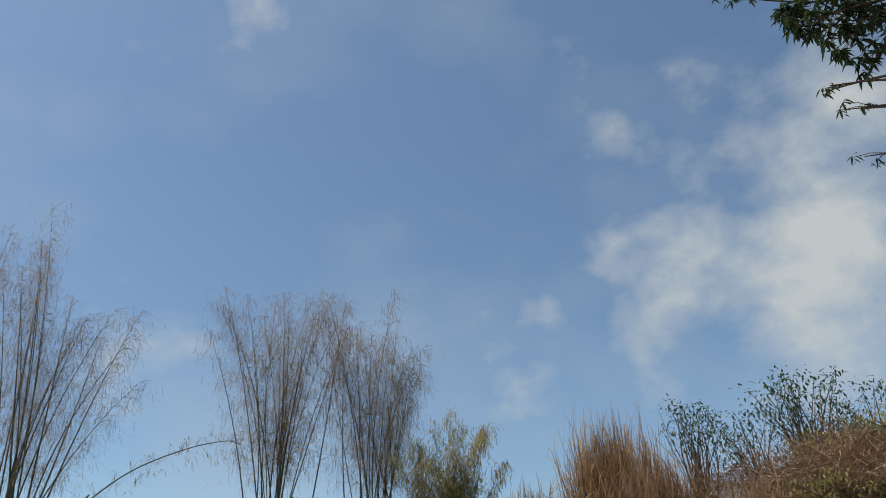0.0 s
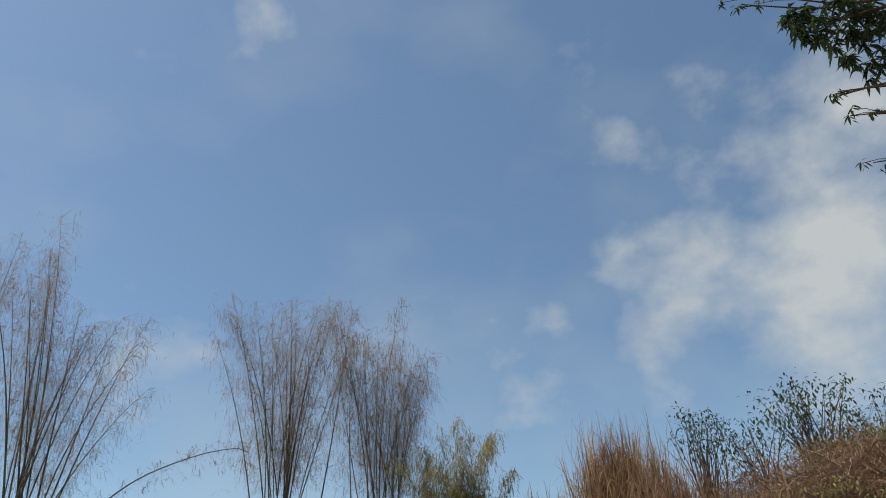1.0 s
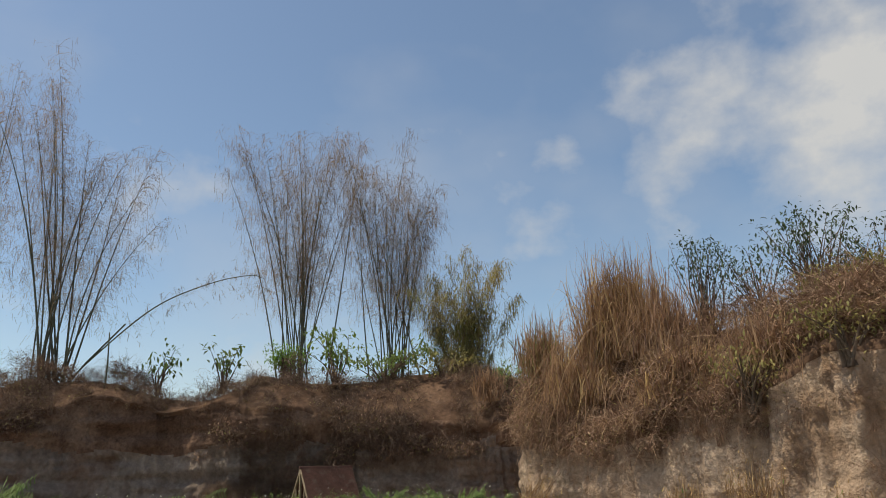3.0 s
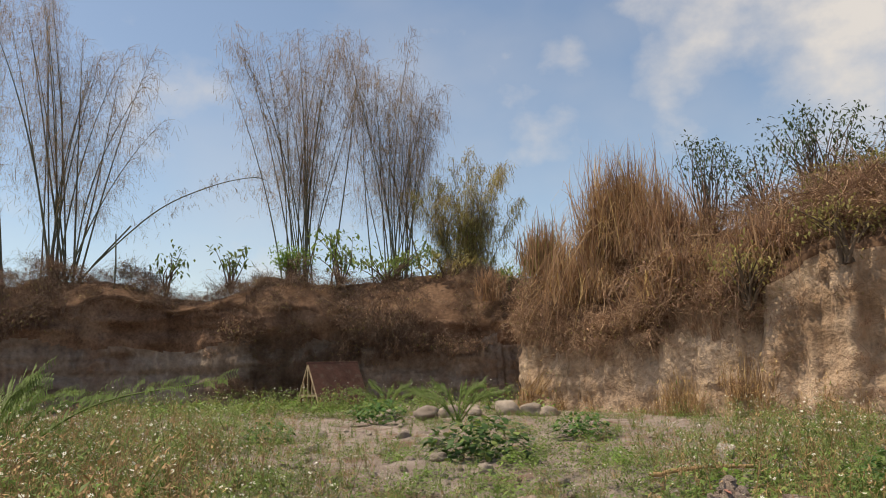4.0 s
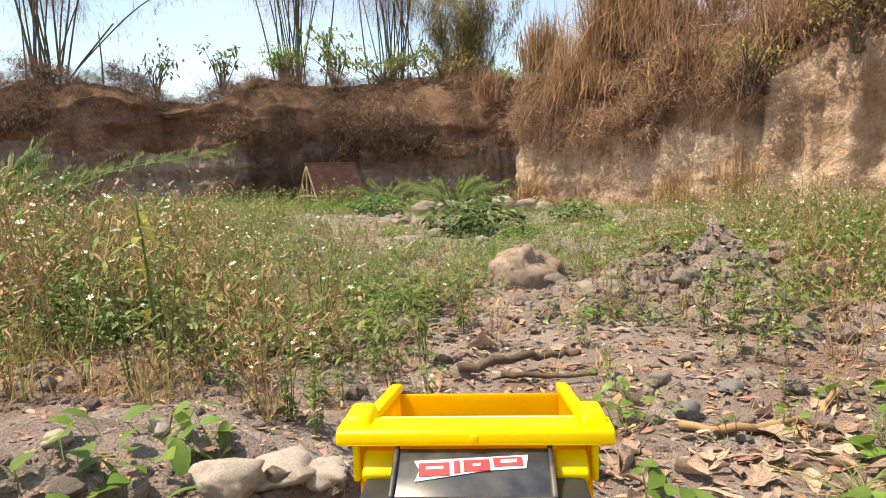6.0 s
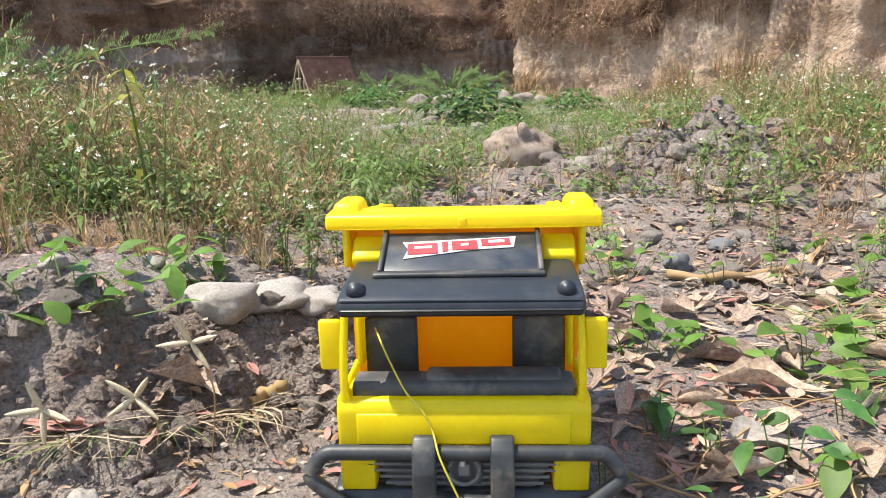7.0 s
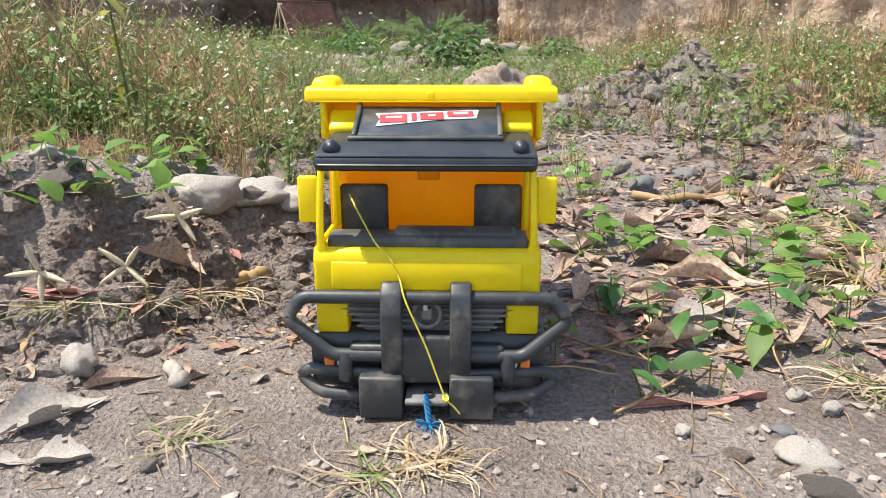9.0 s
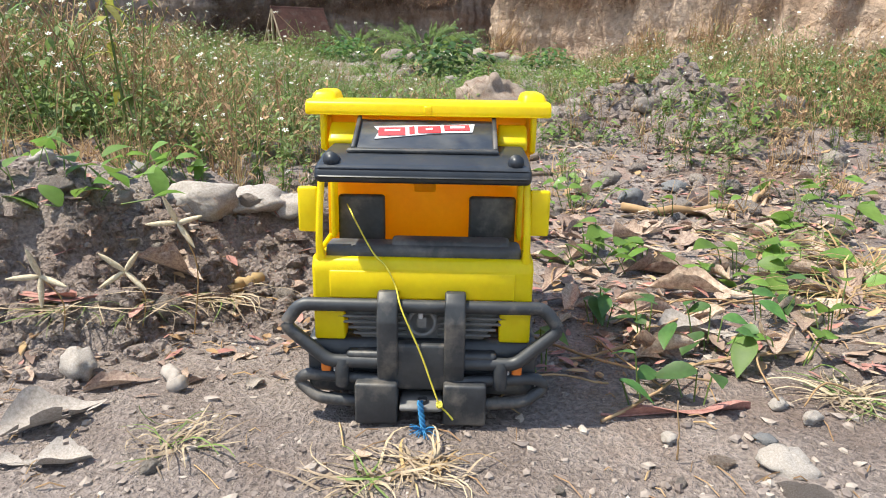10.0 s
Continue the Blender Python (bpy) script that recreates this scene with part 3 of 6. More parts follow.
    panel = box_bm((0.121, (d1 - d0).length, 0.003), (0, 0, 0), 0.0012, 2)
    frame_m = Matrix.Translation((d0 + d1) / 2 + Vector((-0.001, 0, 0))) @ pose(0, 0, 0, slope, 0, 0)
    bmesh.ops.transform(panel, matrix=frame_m, verts=panel.verts[:])
    deflector = part("deflector", panel, roof, "smoked black wind deflector", GLASSBLACK, True)
    for sx in (-1, 1):
        rail = box_bm((0.004, (d1 - d0).length + 0.004, 0.007), (sx * 0.0605, 0, 0.001), 0.0012, 2)
        bmesh.ops.transform(rail, matrix=frame_m, verts=rail.verts[:])
        part("deflector_rail", rail, deflector, "", BLACK, True)

    # sticker: a white slanted strip with red block shapes
    def flat(pts, lift, name, mat, parent):
        bm = bmesh.new()
        lo = [bm.verts.new((x, y, lift - 0.0003)) for x, y in pts]
        hi = [bm.verts.new((x, y, lift + 0.0003)) for x, y in pts]
        bm.faces.new(hi), bm.faces.new(lo[::-1])
        for i in range(len(pts)):
            bm.faces.new((lo[i], lo[(i + 1) % len(pts)], hi[(i + 1) % len(pts)], hi[i]))
        bmesh.ops.recalc_face_normals(bm, faces=bm.faces[:])
        bmesh.ops.transform(bm, matrix=frame_m, verts=bm.verts[:])
        return part(name, bm, parent, "", mat, False)

    sticker = flat([(-0.044, -0.0105), (-0.041, 0.0015), (-0.046, 0.0105), (0.043, 0.0165), (0.041, 0.0030), (0.010, 0.0005)], 0.0022, "sticker", STICKER, deflector)
    sticker["label"] = "white sticker with red block shapes"
    for x0, x1, y0, y1 in ((-0.041, -0.0175, -0.006, 0.0085), (-0.014, -0.0095, -0.003, 0.0105), (-0.0065, 0.0135, -0.001, 0.0115), (0.0165, 0.039, 0.004, 0.0140)):
        k = 0.0012
        flat([(x0, y0), (x1, y0 + k), (x1 - 0.001, y1), (x0 - 0.001, y1 - k)], 0.0030, "red_block", RED, sticker)
    for x0, x1, y0, y1 in ((-0.036, -0.0225, 0.0005, 0.004), (0.000, 0.006, 0.0035, 0.007), (0.0215, 0.034, 0.007, 0.011)):
        flat([(x0, y0), (x1, y0 + 0.0008), (x1, y1), (x0, y1 - 0.0008)], 0.0036, "white_block", STICKER, sticker)

    # tipper tub
    tub = part("tipper", prism_bm([(0.104, 0.115), (0.112, 0.258), (0.117, 0.258), (0.110, 0.115)], -0.092, 0.092, 0.0015, 2), truck, "amber-yellow plastic tipper tub", AMBER, True)
    part("tub_floor", box_bm((0.184, 0.235, 0.005), (0, 0.224, 0.118), 0.0015, 2), tub, "", AMBER, True)
    lip = prism_bm([(0.094, 0.2575), (0.092, 0.2600), (0.093, 0.2690), (0.098, 0.2715), (0.126, 0.2715), (0.126, 0.2660), (0.110, 0.2645), (0.101, 0.2600)], -0.1105, 0.1105, 0.0022, 3)
    part("front_lip", lip, tub, "rolled yellow rim", YELLOW, True)
    part("lip_tab", box_bm((0.007, 0.004, 0.008), (0, 0.0925, 0.2635), 0.0014, 2), tub, "", YELLOW, True)
    canopy = part("canopy", box_bm((0.196, 0.046, 0.004), (0, 0.124, 0.2635), 0.0015, 2), tub, "", YELLOW, True)
    decal = part("striped_decal", box_bm((0.176, 0.036, 0.0008), (0, 0.1235, 0.2660), 0, 0), canopy, "white decal with black hazard stripes", STICKER)
    for k in range(12):
        stripe = box_bm((0.005, 0.038, 0.0006), (0, 0, 0))
        bmesh.ops.transform(stripe, matrix=pose(-0.060 + 0.011 * k, 0.1235, 0.2666, 0, 0, -38) @ Matrix.Diagonal((1, 0.92, 1, 1)), verts=stripe.verts[:])
        part("stripe", stripe, decal, "black stripe", BLACK)
    for sx in (-1, 1):
        part("red_mark", box_bm((0.012, 0.020, 0.0006), (sx * 0.078, 0.1235, 0.2667)), decal, "red mark", RED)
    for sx in (-1, 1):
        side = prism_bm([(0.106, 0.115), (0.108, 0.262), (0.345, 0.234), (0.338, 0.115)], sx * 0.0945, sx * 0.0895, 0.0015, 2)
        part("tub_side", side, tub, "", AMBER, True)
        rim = prism_bm([(0.120, 0.262), (0.120, 0.270), (0.346, 0.239), (0.346, 0.229)], sx * 0.0995, sx * 0.0870, 0.0022, 2)
        part("side_rim", rim, tub, "", YELLOW, True)
        part("rim_corner", box_bm((0.026, 0.054, 0.015), (sx * 0.0955, 0.126, 0.2715), 0.0045, 3, taper=(0.75, 0.7)), tub, "rounded raised rim corner", YELLOW, True)
        part("side_flange", prism_bm([(0.100, 0.226), (0.098, 0.262), (0.128, 0.262), (0.128, 0.220)], sx * 0.0985, sx * 0.0935, 0.0018, 2), tub, "", YELLOW, True)
        shoulder = prism_bm([(0.092, 0.228), (0.088, 0.236), (0.106, 0.252), (0.110, 0.228)], sx * 0.090, sx * 0.063, 0.003, 3)
        part("tub_shoulder", shoulder, tub, "", YELLOW, True)
        for ry in (0.18, 0.25, 0.31):
            part("side_rib", box_bm((0.006, 0.012, 0.12), (sx * 0.0965, ry, 0.185), 0.002, 2), tub, "", YELLOW, True)
    part("tailgate", prism_bm([(0.332, 0.115), (0.338, 0.228), (0.343, 0.228), (0.337, 0.115)], -0.092, 0.092, 0.0015, 2), tub, "", AMBER, True)

    # grille with slats and a round badge
    grille = part("grille", grille_bm(), truck, "grey slatted grille", GREY, False)
    for k in range(5):
        z = 0.080 + 0.0052 * k
        w = 0.052 + 0.0045 * k
        for sx in (-1, 1):
            part("slat", box_bm((w - 0.006, 0.003, 0.0024), (sx * (0.010 + w / 2), 0.0165, z), 0.0008, 1), grille, "", GREY, False)
    badge = Heap().tube([(0.0115 * math.cos(a), 0.0125, 0.0925 + 0.0115 * math.sin(a)) for a in np.linspace(0, 2 * math.pi, 25)], 0.0018, 8)
    part("badge_ring", badge, grille, "round grey badge", [GREY], True)
    part("badge_mark", box_bm((0.009, 0.003, 0.010), (0, 0.0135, 0.0925), 0.0012, 2), grille, "", GREY, True)
    part("badge_shape", box_bm((0.004, 0.0025, 0.006), (-0.001, 0.0115, 0.099), 0.0008, 1), grille, "", LENS, True)

    # black front with lamps
    part("front_skirt", prism_bm([(0.020, 0.022), (0.014, 0.030), (0.013, 0.068), (0.018, 0.075), (0.046, 0.076), (0.046, 0.022)], -0.099, 0.099, 0.004, 3), truck, "dusty black front skirt", BLACK, True)
    part("centre_plate", box_bm((0.048, 0.012, 0.042), (0, 0.006, 0.056), 0.003, 3), truck, "", BLACK, True)
    for sx in (-1, 1):
        lamp = part("headlamp", box_bm((0.027, 0.006, 0.015), (sx * 0.0735, 0.0115, 0.0520), 0.002, 2), truck, "headlamp with orange and clear lens", BLACK, True)
        part("orange_lens", box_bm((0.0085, 0.004, 0.0125), (sx * 0.0820, 0.0085, 0.0520), 0.0012, 2), lamp, "orange lens", ORANGE, True)
        clear = part("clear_lens", box_bm((0.0125, 0.004, 0.0125), (sx * 0.0695, 0.0085, 0.0520), 0.0012, 2), lamp, "clear lens", LENS, True)
        ball = Heap().tube([(sx * 0.0695 + 0.0038 * math.cos(a), 0.0062, 0.0520 + 0.0038 * math.sin(a)) for a in np.linspace(0, 2 * math.pi, 17)], 0.0011, 6)
        part("lens_ring", ball, clear, "", [BLACK], True)

    # bull bar
    bar = part("bull_bar", box_bm((0.128, 0.014, 0.008), (0, 0.010, 0.064), 0.003, 2), truck, "black tubular bull bar", BLACK, True)

    def bent(pts, r, name, sides=12):
        """A tube that turns sharply but roundly at its corners."""
        p, out = np.asarray(pts, float), []
        for i in range(len(p)):
            if i in (0, len(p) - 1):
                out.append(p[i])
                continue
            a, b = p[i] + (p[i - 1] - p[i]) * min(0.4, 0.007 / np.linalg.norm(p[i - 1] - p[i])), p[i] + (p[i + 1] - p[i]) * min(0.4, 0.007 / np.linalg.norm(p[i + 1] - p[i]))
            for t in (0, 0.25, 0.5, 0.75, 1):
                out.append((1 - t) ** 2 * a + 2 * t * (1 - t) * p[i] + t * t * b)
        return part(name, Heap().tube(out, r, sides), bar, "", [BLACK], True)

    bent([(-0.030, 0.010, 0.108), (-0.103, 0.010, 0.108), (-0.1165, 0.008, 0.090), (-0.080, 0.006, 0.0585), (-0.030, 0.006, 0.0580)], 0.0058, "side_tube")
    bent([(0.030, 0.010, 0.108), (0.103, 0.010, 0.108), (0.1165, 0.008, 0.090), (0.080, 0.006, 0.0585), (0.030, 0.006, 0.0580)], 0.0058, "side_tube")
    part("cross_tube", Heap().tube([(-0.034, 0.010, 0.108), (0, 0.009, 0.108), (0.034, 0.010, 0.108)], 0.0058, 12), bar, "", [BLACK], True)
    for sx in (-1, 1):
        bent([(sx * 0.030, 0.004, 0.0420), (sx * 0.100, 0.010, 0.0440), (sx * 0.1085, 0.014, 0.0350), (sx * 0.090, 0.006, 0.0235), (sx * 0.052, 0.004, 0.0215)], 0.0052, "lower_tube")
        part("short_post", Heap().tube([(sx * 0.0675, 0.005, 0.060), (sx * 0.0675, 0.002, 0.050), (sx * 0.0675, 0.004, 0.038)], [0.0056, 0.006, 0.0062], 12), bar, "", [BLACK], True)
        arm = prism_bm([(0.002, 0.036), (-0.004, 0.060), (-0.005, 0.098), (-0.001, 0.1135), (0.007, 0.1215), (0.018, 0.1215), (0.018, 0.116), (0.010, 0.114), (0.005, 0.106), (0.004, 0.095), (0.005, 0.060), (0.010, 0.036)], sx * 0.0195, sx * 0.0370, 0.0022, 3)
        part("upright", arm, bar, "worn black upright", BLACK, True)
        part("foot_block", box_bm((0.0365, 0.022, 0.0375), (sx * 0.0375, 0.002, 0.0255), 0.0026, 3), bar, "scuffed black block", BLACK, True)
    tow = part("tow_plate", prism_bm([(-0.010, 0.020), (-0.012, 0.0235), (-0.008, 0.026), (0.016, 0.0275), (0.016, 0.0235), (-0.006, 0.019)], -0.0175, 0.0185, 0.0015, 2), truck, "grey tow plate with a hole", GREY, True)
    part("tow_pin", Heap().tube([(0.002, -0.004, 0.022), (0.002, -0.004, 0.0295)], [0.005, 0.0045], 12), tow, "", [BLACK], True)

    # cords tied to the toy
    cord = thing("yellow_cord", "thin yellow nylon cord hanging from the cab over the hood", "cord", at=(cx, fy, 0))
    line = smooth_path([(-0.074, 0.090, 0.178), (-0.058, 0.050, 0.166), (-0.042, 0.022, 0.1505), (-0.030, 0.0105, 0.142), (-0.022, 0.0095, 0.125), (-0.016, -0.001, 0.108), (0.000, -0.006, 0.072), (0.010, -0.010, 0.045), (0.0165, -0.0125, 0.0285), (0.022, -0.012, 0.022), (0.028, -0.011, 0.014)], 6)
    part("strand", Heap().tube(line, 0.0008, 6), cord, "", [STRING], True)
    knot = Heap()
    for k in range(4):
        a = np.linspace(0, 2 * math.pi, 13)
        knot.tube(np.stack([0.0165 + 0.0022 * np.cos(a + k), -0.0125 + 0.0018 * np.sin(a) * math.cos(k * 1.3), 0.0285 + 0.0022 * np.sin(a) * math.sin(k * 1.3 + 0.7)], -1), 0.0008, 6)
    part("knot", knot, cord, "", [STRING], True)
    rope = thing("blue_rope", "short frayed blue rope knotted on the tow plate", "rope", at=(cx, fy, 0))
    for k in range(3):
        t = np.linspace(0, 1, 26)
        a = t * 15 + k * 2.1
        core = np.stack([0.000 + 0.004 * t + 0.0016 * np.cos(a), -0.012 - 0.005 * t + 0.0016 * np.sin(a), 0.031 - 0.030 * t], -1)
        part("strand", Heap().tube(core, 0.0013, 6), rope, "", [ROPE], True)
    fray = Heap()
    for k in range(22):
        a = rng.uniform(0, 6.28)
        s = np.array([0.003, -0.0165, 0.006])
        e = s + np.array([0.011 * math.cos(a), 0.006 * math.sin(a) - 0.004, rng.uniform(-0.005, 0.008)])
        fray.tube([s, (s + e) / 2 + (0, 0, 0.002), e], 0.0005, 4)
    part("frayed_end", fray, rope, "", [ROPE], True)
    return truck


def wheel_bm(r, w, at):
    bm = bmesh.new()
    bmesh.ops.create_cone(bm, cap_ends=True, segments=28, radius1=r, radius2=r, depth=w, matrix=pose(*at, 0, 90, 0))
    bmesh.ops.bevel(bm, geom=[e for e in bm.edges if e.calc_face_angle(0) > 1], offset=0.006, segments=3, affect="EDGES")
    for v in bm.verts:
        d = Vector((0, v.co.y - at[1], v.co.z - at[2]))
        if abs(v.co.x - at[0]) < w * 0.4 and int(round(math.atan2(d.z, d.y) / (2 * math.pi) * 28)) % 2:
            v.co -= d.normalized() * 0.002
    return bm


def grille_bm():
    bm = bmesh.new()
    a = [bm.verts.new(p) for p in ((-0.052, 0.0205, 0.074), (0.052, 0.0205, 0.074), (0.073, 0.0205, 0.106), (-0.073, 0.0205, 0.106))]
    b = [bm.verts.new((v.co.x, 0.026, v.co.z)) for v in a]
    bm.faces.new(a), bm.faces.new(b[::-1])
    for i in range(4):
        bm.faces.new((a[i], b[i], b[(i + 1) % 4], a[(i + 1) % 4]))
    bmesh.ops.recalc_face_normals(bm, faces=bm.faces[:])
    return bm


build_truck()

# ---- vegetation on the banks ----
def unit(v):
    v = np.asarray(v, float)
    return v / (np.linalg.norm(v) + 1e-12)


def brush_clump(seed, stems=26, leaves=52, tall=0.75, wide=0.5, thick=0.010, hang=0.3):
    """A tangle of thin dry stems with small withered leaves, about a metre across."""
    r = np.random.default_rng(seed)
    h = Heap()
    for _ in range(stems):
        a, lean = r.uniform(0, 6.28), r.uniform(0.2, 1.1)
        base = np.array([r.normal(0, 0.12), r.normal(0, 0.12), -0.1])
        d = np.array([math.cos(a) * lean * wide, math.sin(a) * lean * wide, tall * r.uniform(0.5, 1.15)])
        t = np.linspace(0, 1, 3)[:, None]
        p = base + d * t - np.array([0, 0, hang * lean]) * t**2 + r.normal(0, 0.03, (3, 3)) * t
        h.strip(p, thick * (1 - 0.7 * t[:, 0]), (math.sin(a), -math.cos(a), 0.3), 0)
    for _ in range(leaves):
        a, q = r.uniform(0, 6.28), r.uniform(0.2, 1.0)
        b = np.array([math.cos(a) * wide * q, math.sin(a) * wide * q, tall * r.uniform(0.05, 1.0) * (1.1 - 0.5 * q)])
        h.leaf(b, r.normal(0, 1, 3) + (0, 0, -0.3), r.uniform(0.04, 0.10), r.uniform(0.02, 0.045), 1 if r.random() < 0.8 else 2, 0.2, 0, 1)
    return h.arrays()


def bramble_clump(seed, stems=30, leaves=80, size=0.55):
    """A low dome of tangled arching twigs set with small withered leaves."""
    r = np.random.default_rng(seed)
    h = Heap()
    for _ in range(stems):
        a, up = r.uniform(0, 6.28), r.uniform(0.0, 1.2)
        base = np.array([r.normal(0, 0.2), r.normal(0, 0.2), r.uniform(-0.1, 0.15)])
        t = np.linspace(0, 1, 4)[:, None]
        d = np.array([math.cos(a), math.sin(a), up]) * size * r.uniform(0.5, 1.2)
        p = base + d * t - np.array([0, 0, size * r.uniform(0.1, 0.9)]) * t**2 + r.normal(0, 0.05, (4, 3)) * t
        h.strip(p, 0.007 * (1.1 - 0.7 * t[:, 0]), (math.sin(a), -math.cos(a), r.normal(0, 0.6)), 0)
        for _ in range(3):
            b = p[int(r.integers(1, 4))]
            e = b + r.normal(0, 0.13, 3)
            h.strip([b, e], [0.0045, 0.002], r.normal(0, 1, 3), 0)
    for _ in range(leaves):
        d = unit(r.normal(0, 1, 3)) * size * r.uniform(0.3, 0.95)
        d[2] = abs(d[2]) * 0.8 - 0.05
        h.leaf(d, r.normal(0, 1, 3), r.uniform(0.035, 0.085), r.uniform(0.02, 0.045), 1 if r.random() < 0.88 else 2, 0.2, 0, 1)
    return h.arrays()


BRUSHES = [brush_clump(100 + k) for k in range(2)] + [bramble_clump(140 + k) for k in range(4)]
BRAMBLES = [bramble_clump(150 + k) for k in range(4)]
TALL_BRUSH = [brush_clump(120 + k, 34, 30, 1.15, 0.45, 0.011, 0.45) for k in range(3)]


def cover_bank(name, V, cols, rows_lo, rows_hi, count, label, size=(0.5, 1.2), seed=1, mats=None, kinds=None, gap=0.0):
    r = np.random.default_rng(seed)
    kinds = kinds or BRUSHES
    poses = [[] for _ in kinds]
    for _ in range(count):
        c = int(r.integers(*cols))
        w = int(r.integers(rows_lo, rows_hi))
        p = V[w, min(c, V.shape[1] - 1)]
        if gap and fbm(p[0] * 0.7, p[2] * 0.9 + p[1] * 0.3, 3, seed + 40) < gap - 0.5:
            continue
        # growth heaps up in humps with hollows between
        hump = max(0.0, float(fbm(p[0] * 0.75, p[1] * 0.75 + p[2], 3, seed + 60)))
        p = p + np.array([-0.12, -0.18, 0.42]) * hump
        poses[int(r.integers(len(kinds)))].append(place(*(p + r.normal(0, 0.08, 3)), r.uniform(0, 6.28), r.uniform(*size) * (0.85 + 0.4 * hump), r.normal(0.15, 0.3)))
    h = Heap()
    for base, some in zip(kinds, poses):
        if some:
            h.tiled(base, some)
    ob = new(name, h.mesh(name, mats or [DRYSTEM_DARK, BRUSH, BAMBOO_LEAF]))
    return tagged(ob, label, "brush", kind="stuff")


DRYSTEM_DARK = material("brush_stems", (0.16, 0.095, 0.064), (0.35, 0.23, 0.155), 0.8, 0.9, 0.0, 6.0, island=0.35, transmit=0.1)


# darker copies of the brush colours: the back wall's shade is put into them
SHADED_STEM = material("shaded_brush_stems", (0.10, 0.066, 0.052), (0.21, 0.145, 0.11), 0.8, 0.9, 0.0, 6.0, island=0.35, transmit=0.1)
SHADED_BRUSH = material("shaded_brown_brush", (0.125, 0.078, 0.060), (0.27, 0.172, 0.125), 0.8, 0.9, 0.0, 6.0, island=0.4, transmit=0.2)
SHADED = [SHADED_STEM, SHADED_BRUSH, BAMBOO_LEAF]


def columns(V, lo, hi):
    """The stretch of columns whose foot lies between two x."""
    x = V[0, :, 0]
    ok = np.where((x > lo) & (x < hi) & (V[0, :, 1] > 5.5))[0]
    return int(ok.min()), int(ok.max())


cover_bank("dry_brush", RIGHT, columns(RIGHT, 0.45, 3.9), 41, 60, 560, "russet dry brush covering the top of the bank", (0.5, 1.05), 1, kinds=BRAMBLES)
cover_bank("dry_brush", RIGHT, columns(RIGHT, 3.9, 9), 47, 60, 520, "russet dry brush covering the top of the bank", (0.5, 1.0), 10, kinds=BRAMBLES)
cover_bank("dry_brush", RIGHT, columns(RIGHT, 0.45, 4.3), 33, 47, 400, "dry brown stems hanging over the bank's edge", (0.35, 0.75), 2, kinds=TALL_BRUSH[:1] + BRAMBLES)
cover_bank("dry_brush", RIGHT, columns(RIGHT, 2.6, 9), 8, 42, 300, "sparse dry brush clinging to the bare bank", (0.22, 0.5), 3, gap=0.6, kinds=BRAMBLES)
cover_bank("dry_brush", RIGHT, columns(RIGHT, 1.6, 9), 0, 8, 240, "tan dry weeds along the foot of the bank", (0.3, 0.65), 4, [DRYSTEM, STRAW, GREEN], TALL_BRUSH)
bc = columns(BACK, -21, 3)
cover_bank("dry_brush", BACK, bc, 44, 60, 800, "brown dry brush along the top of the quarry wall, coloured as shaded", (0.35, 0.85), 5, SHADED, BRAMBLES)
cover_bank("dry_brush", BACK, columns(BACK, -7.9, 2), 25, 48, 800, "brown brush hanging over the quarry wall", (0.4, 1.1), 6, [SHADED_STEM, BRUSH, BAMBOO_LEAF], TALL_BRUSH[:1] + BRAMBLES, gap=0.3)
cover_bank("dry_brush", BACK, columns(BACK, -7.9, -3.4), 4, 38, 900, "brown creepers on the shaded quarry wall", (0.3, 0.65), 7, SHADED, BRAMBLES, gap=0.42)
cover_bank("dry_brush", BACK, columns(BACK, -21, -11.2), 33, 58, 520, "twiggy brush on the quarry wall, coloured as shaded", (0.5, 1.1), 8, SHADED, TALL_BRUSH[:1] + BRAMBLES)


def grass_clump(name, at, n, tall, spread, label, mats, seed, droop=0.55, wide=0.016):
    r = np.random.default_rng(seed)
    ob = thing(name, label, "grass clump", at=at)
    upright, hanging = Heap(), Heap()
    for k in range(n):
        a, lean = r.uniform(0, 6.28), abs(r.normal(0, 0.6)) + 0.05
        length = tall * r.uniform(0.5, 1.08) * (1.1 - 0.25 * min(lean, 1.5))
        base = np.array([r.normal(0, spread * 0.42), r.normal(0, spread * 0.25), r.uniform(-0.2, 0.1)])
        t = np.linspace(0, 1, 7)[:, None]
        out = np.array([math.cos(a), math.sin(a) * 0.7, 0])
        p = base + np.array([0, 0, 1.0]) * length * (t - 0.35 * lean * droop * t**2.5) + out * lean * spread * 1.3 * t**1.7
        p[:, 2] -= droop * (lean + 0.15) * 0.75 * length * t[:, 0] ** 3.6
        p[:, :2] += np.outer(np.sin(t[:, 0] * r.uniform(2, 5)) * 0.05 * length, r.normal(0, 1, 2))
        h_side = np.array([math.sin(a + 0.6), -math.cos(a + 0.6), 0])
        (upright if lean < 0.45 else hanging).strip(p, wide * r.uniform(0.5, 1.1) * (1.05 - t[:, 0]) ** 0.7, h_side, 0 if r.random() < 0.75 else 1)
    part("upright_blades", upright, ob, "", mats)
    part("drooping_blades", hanging, ob, "", mats)
    return ob


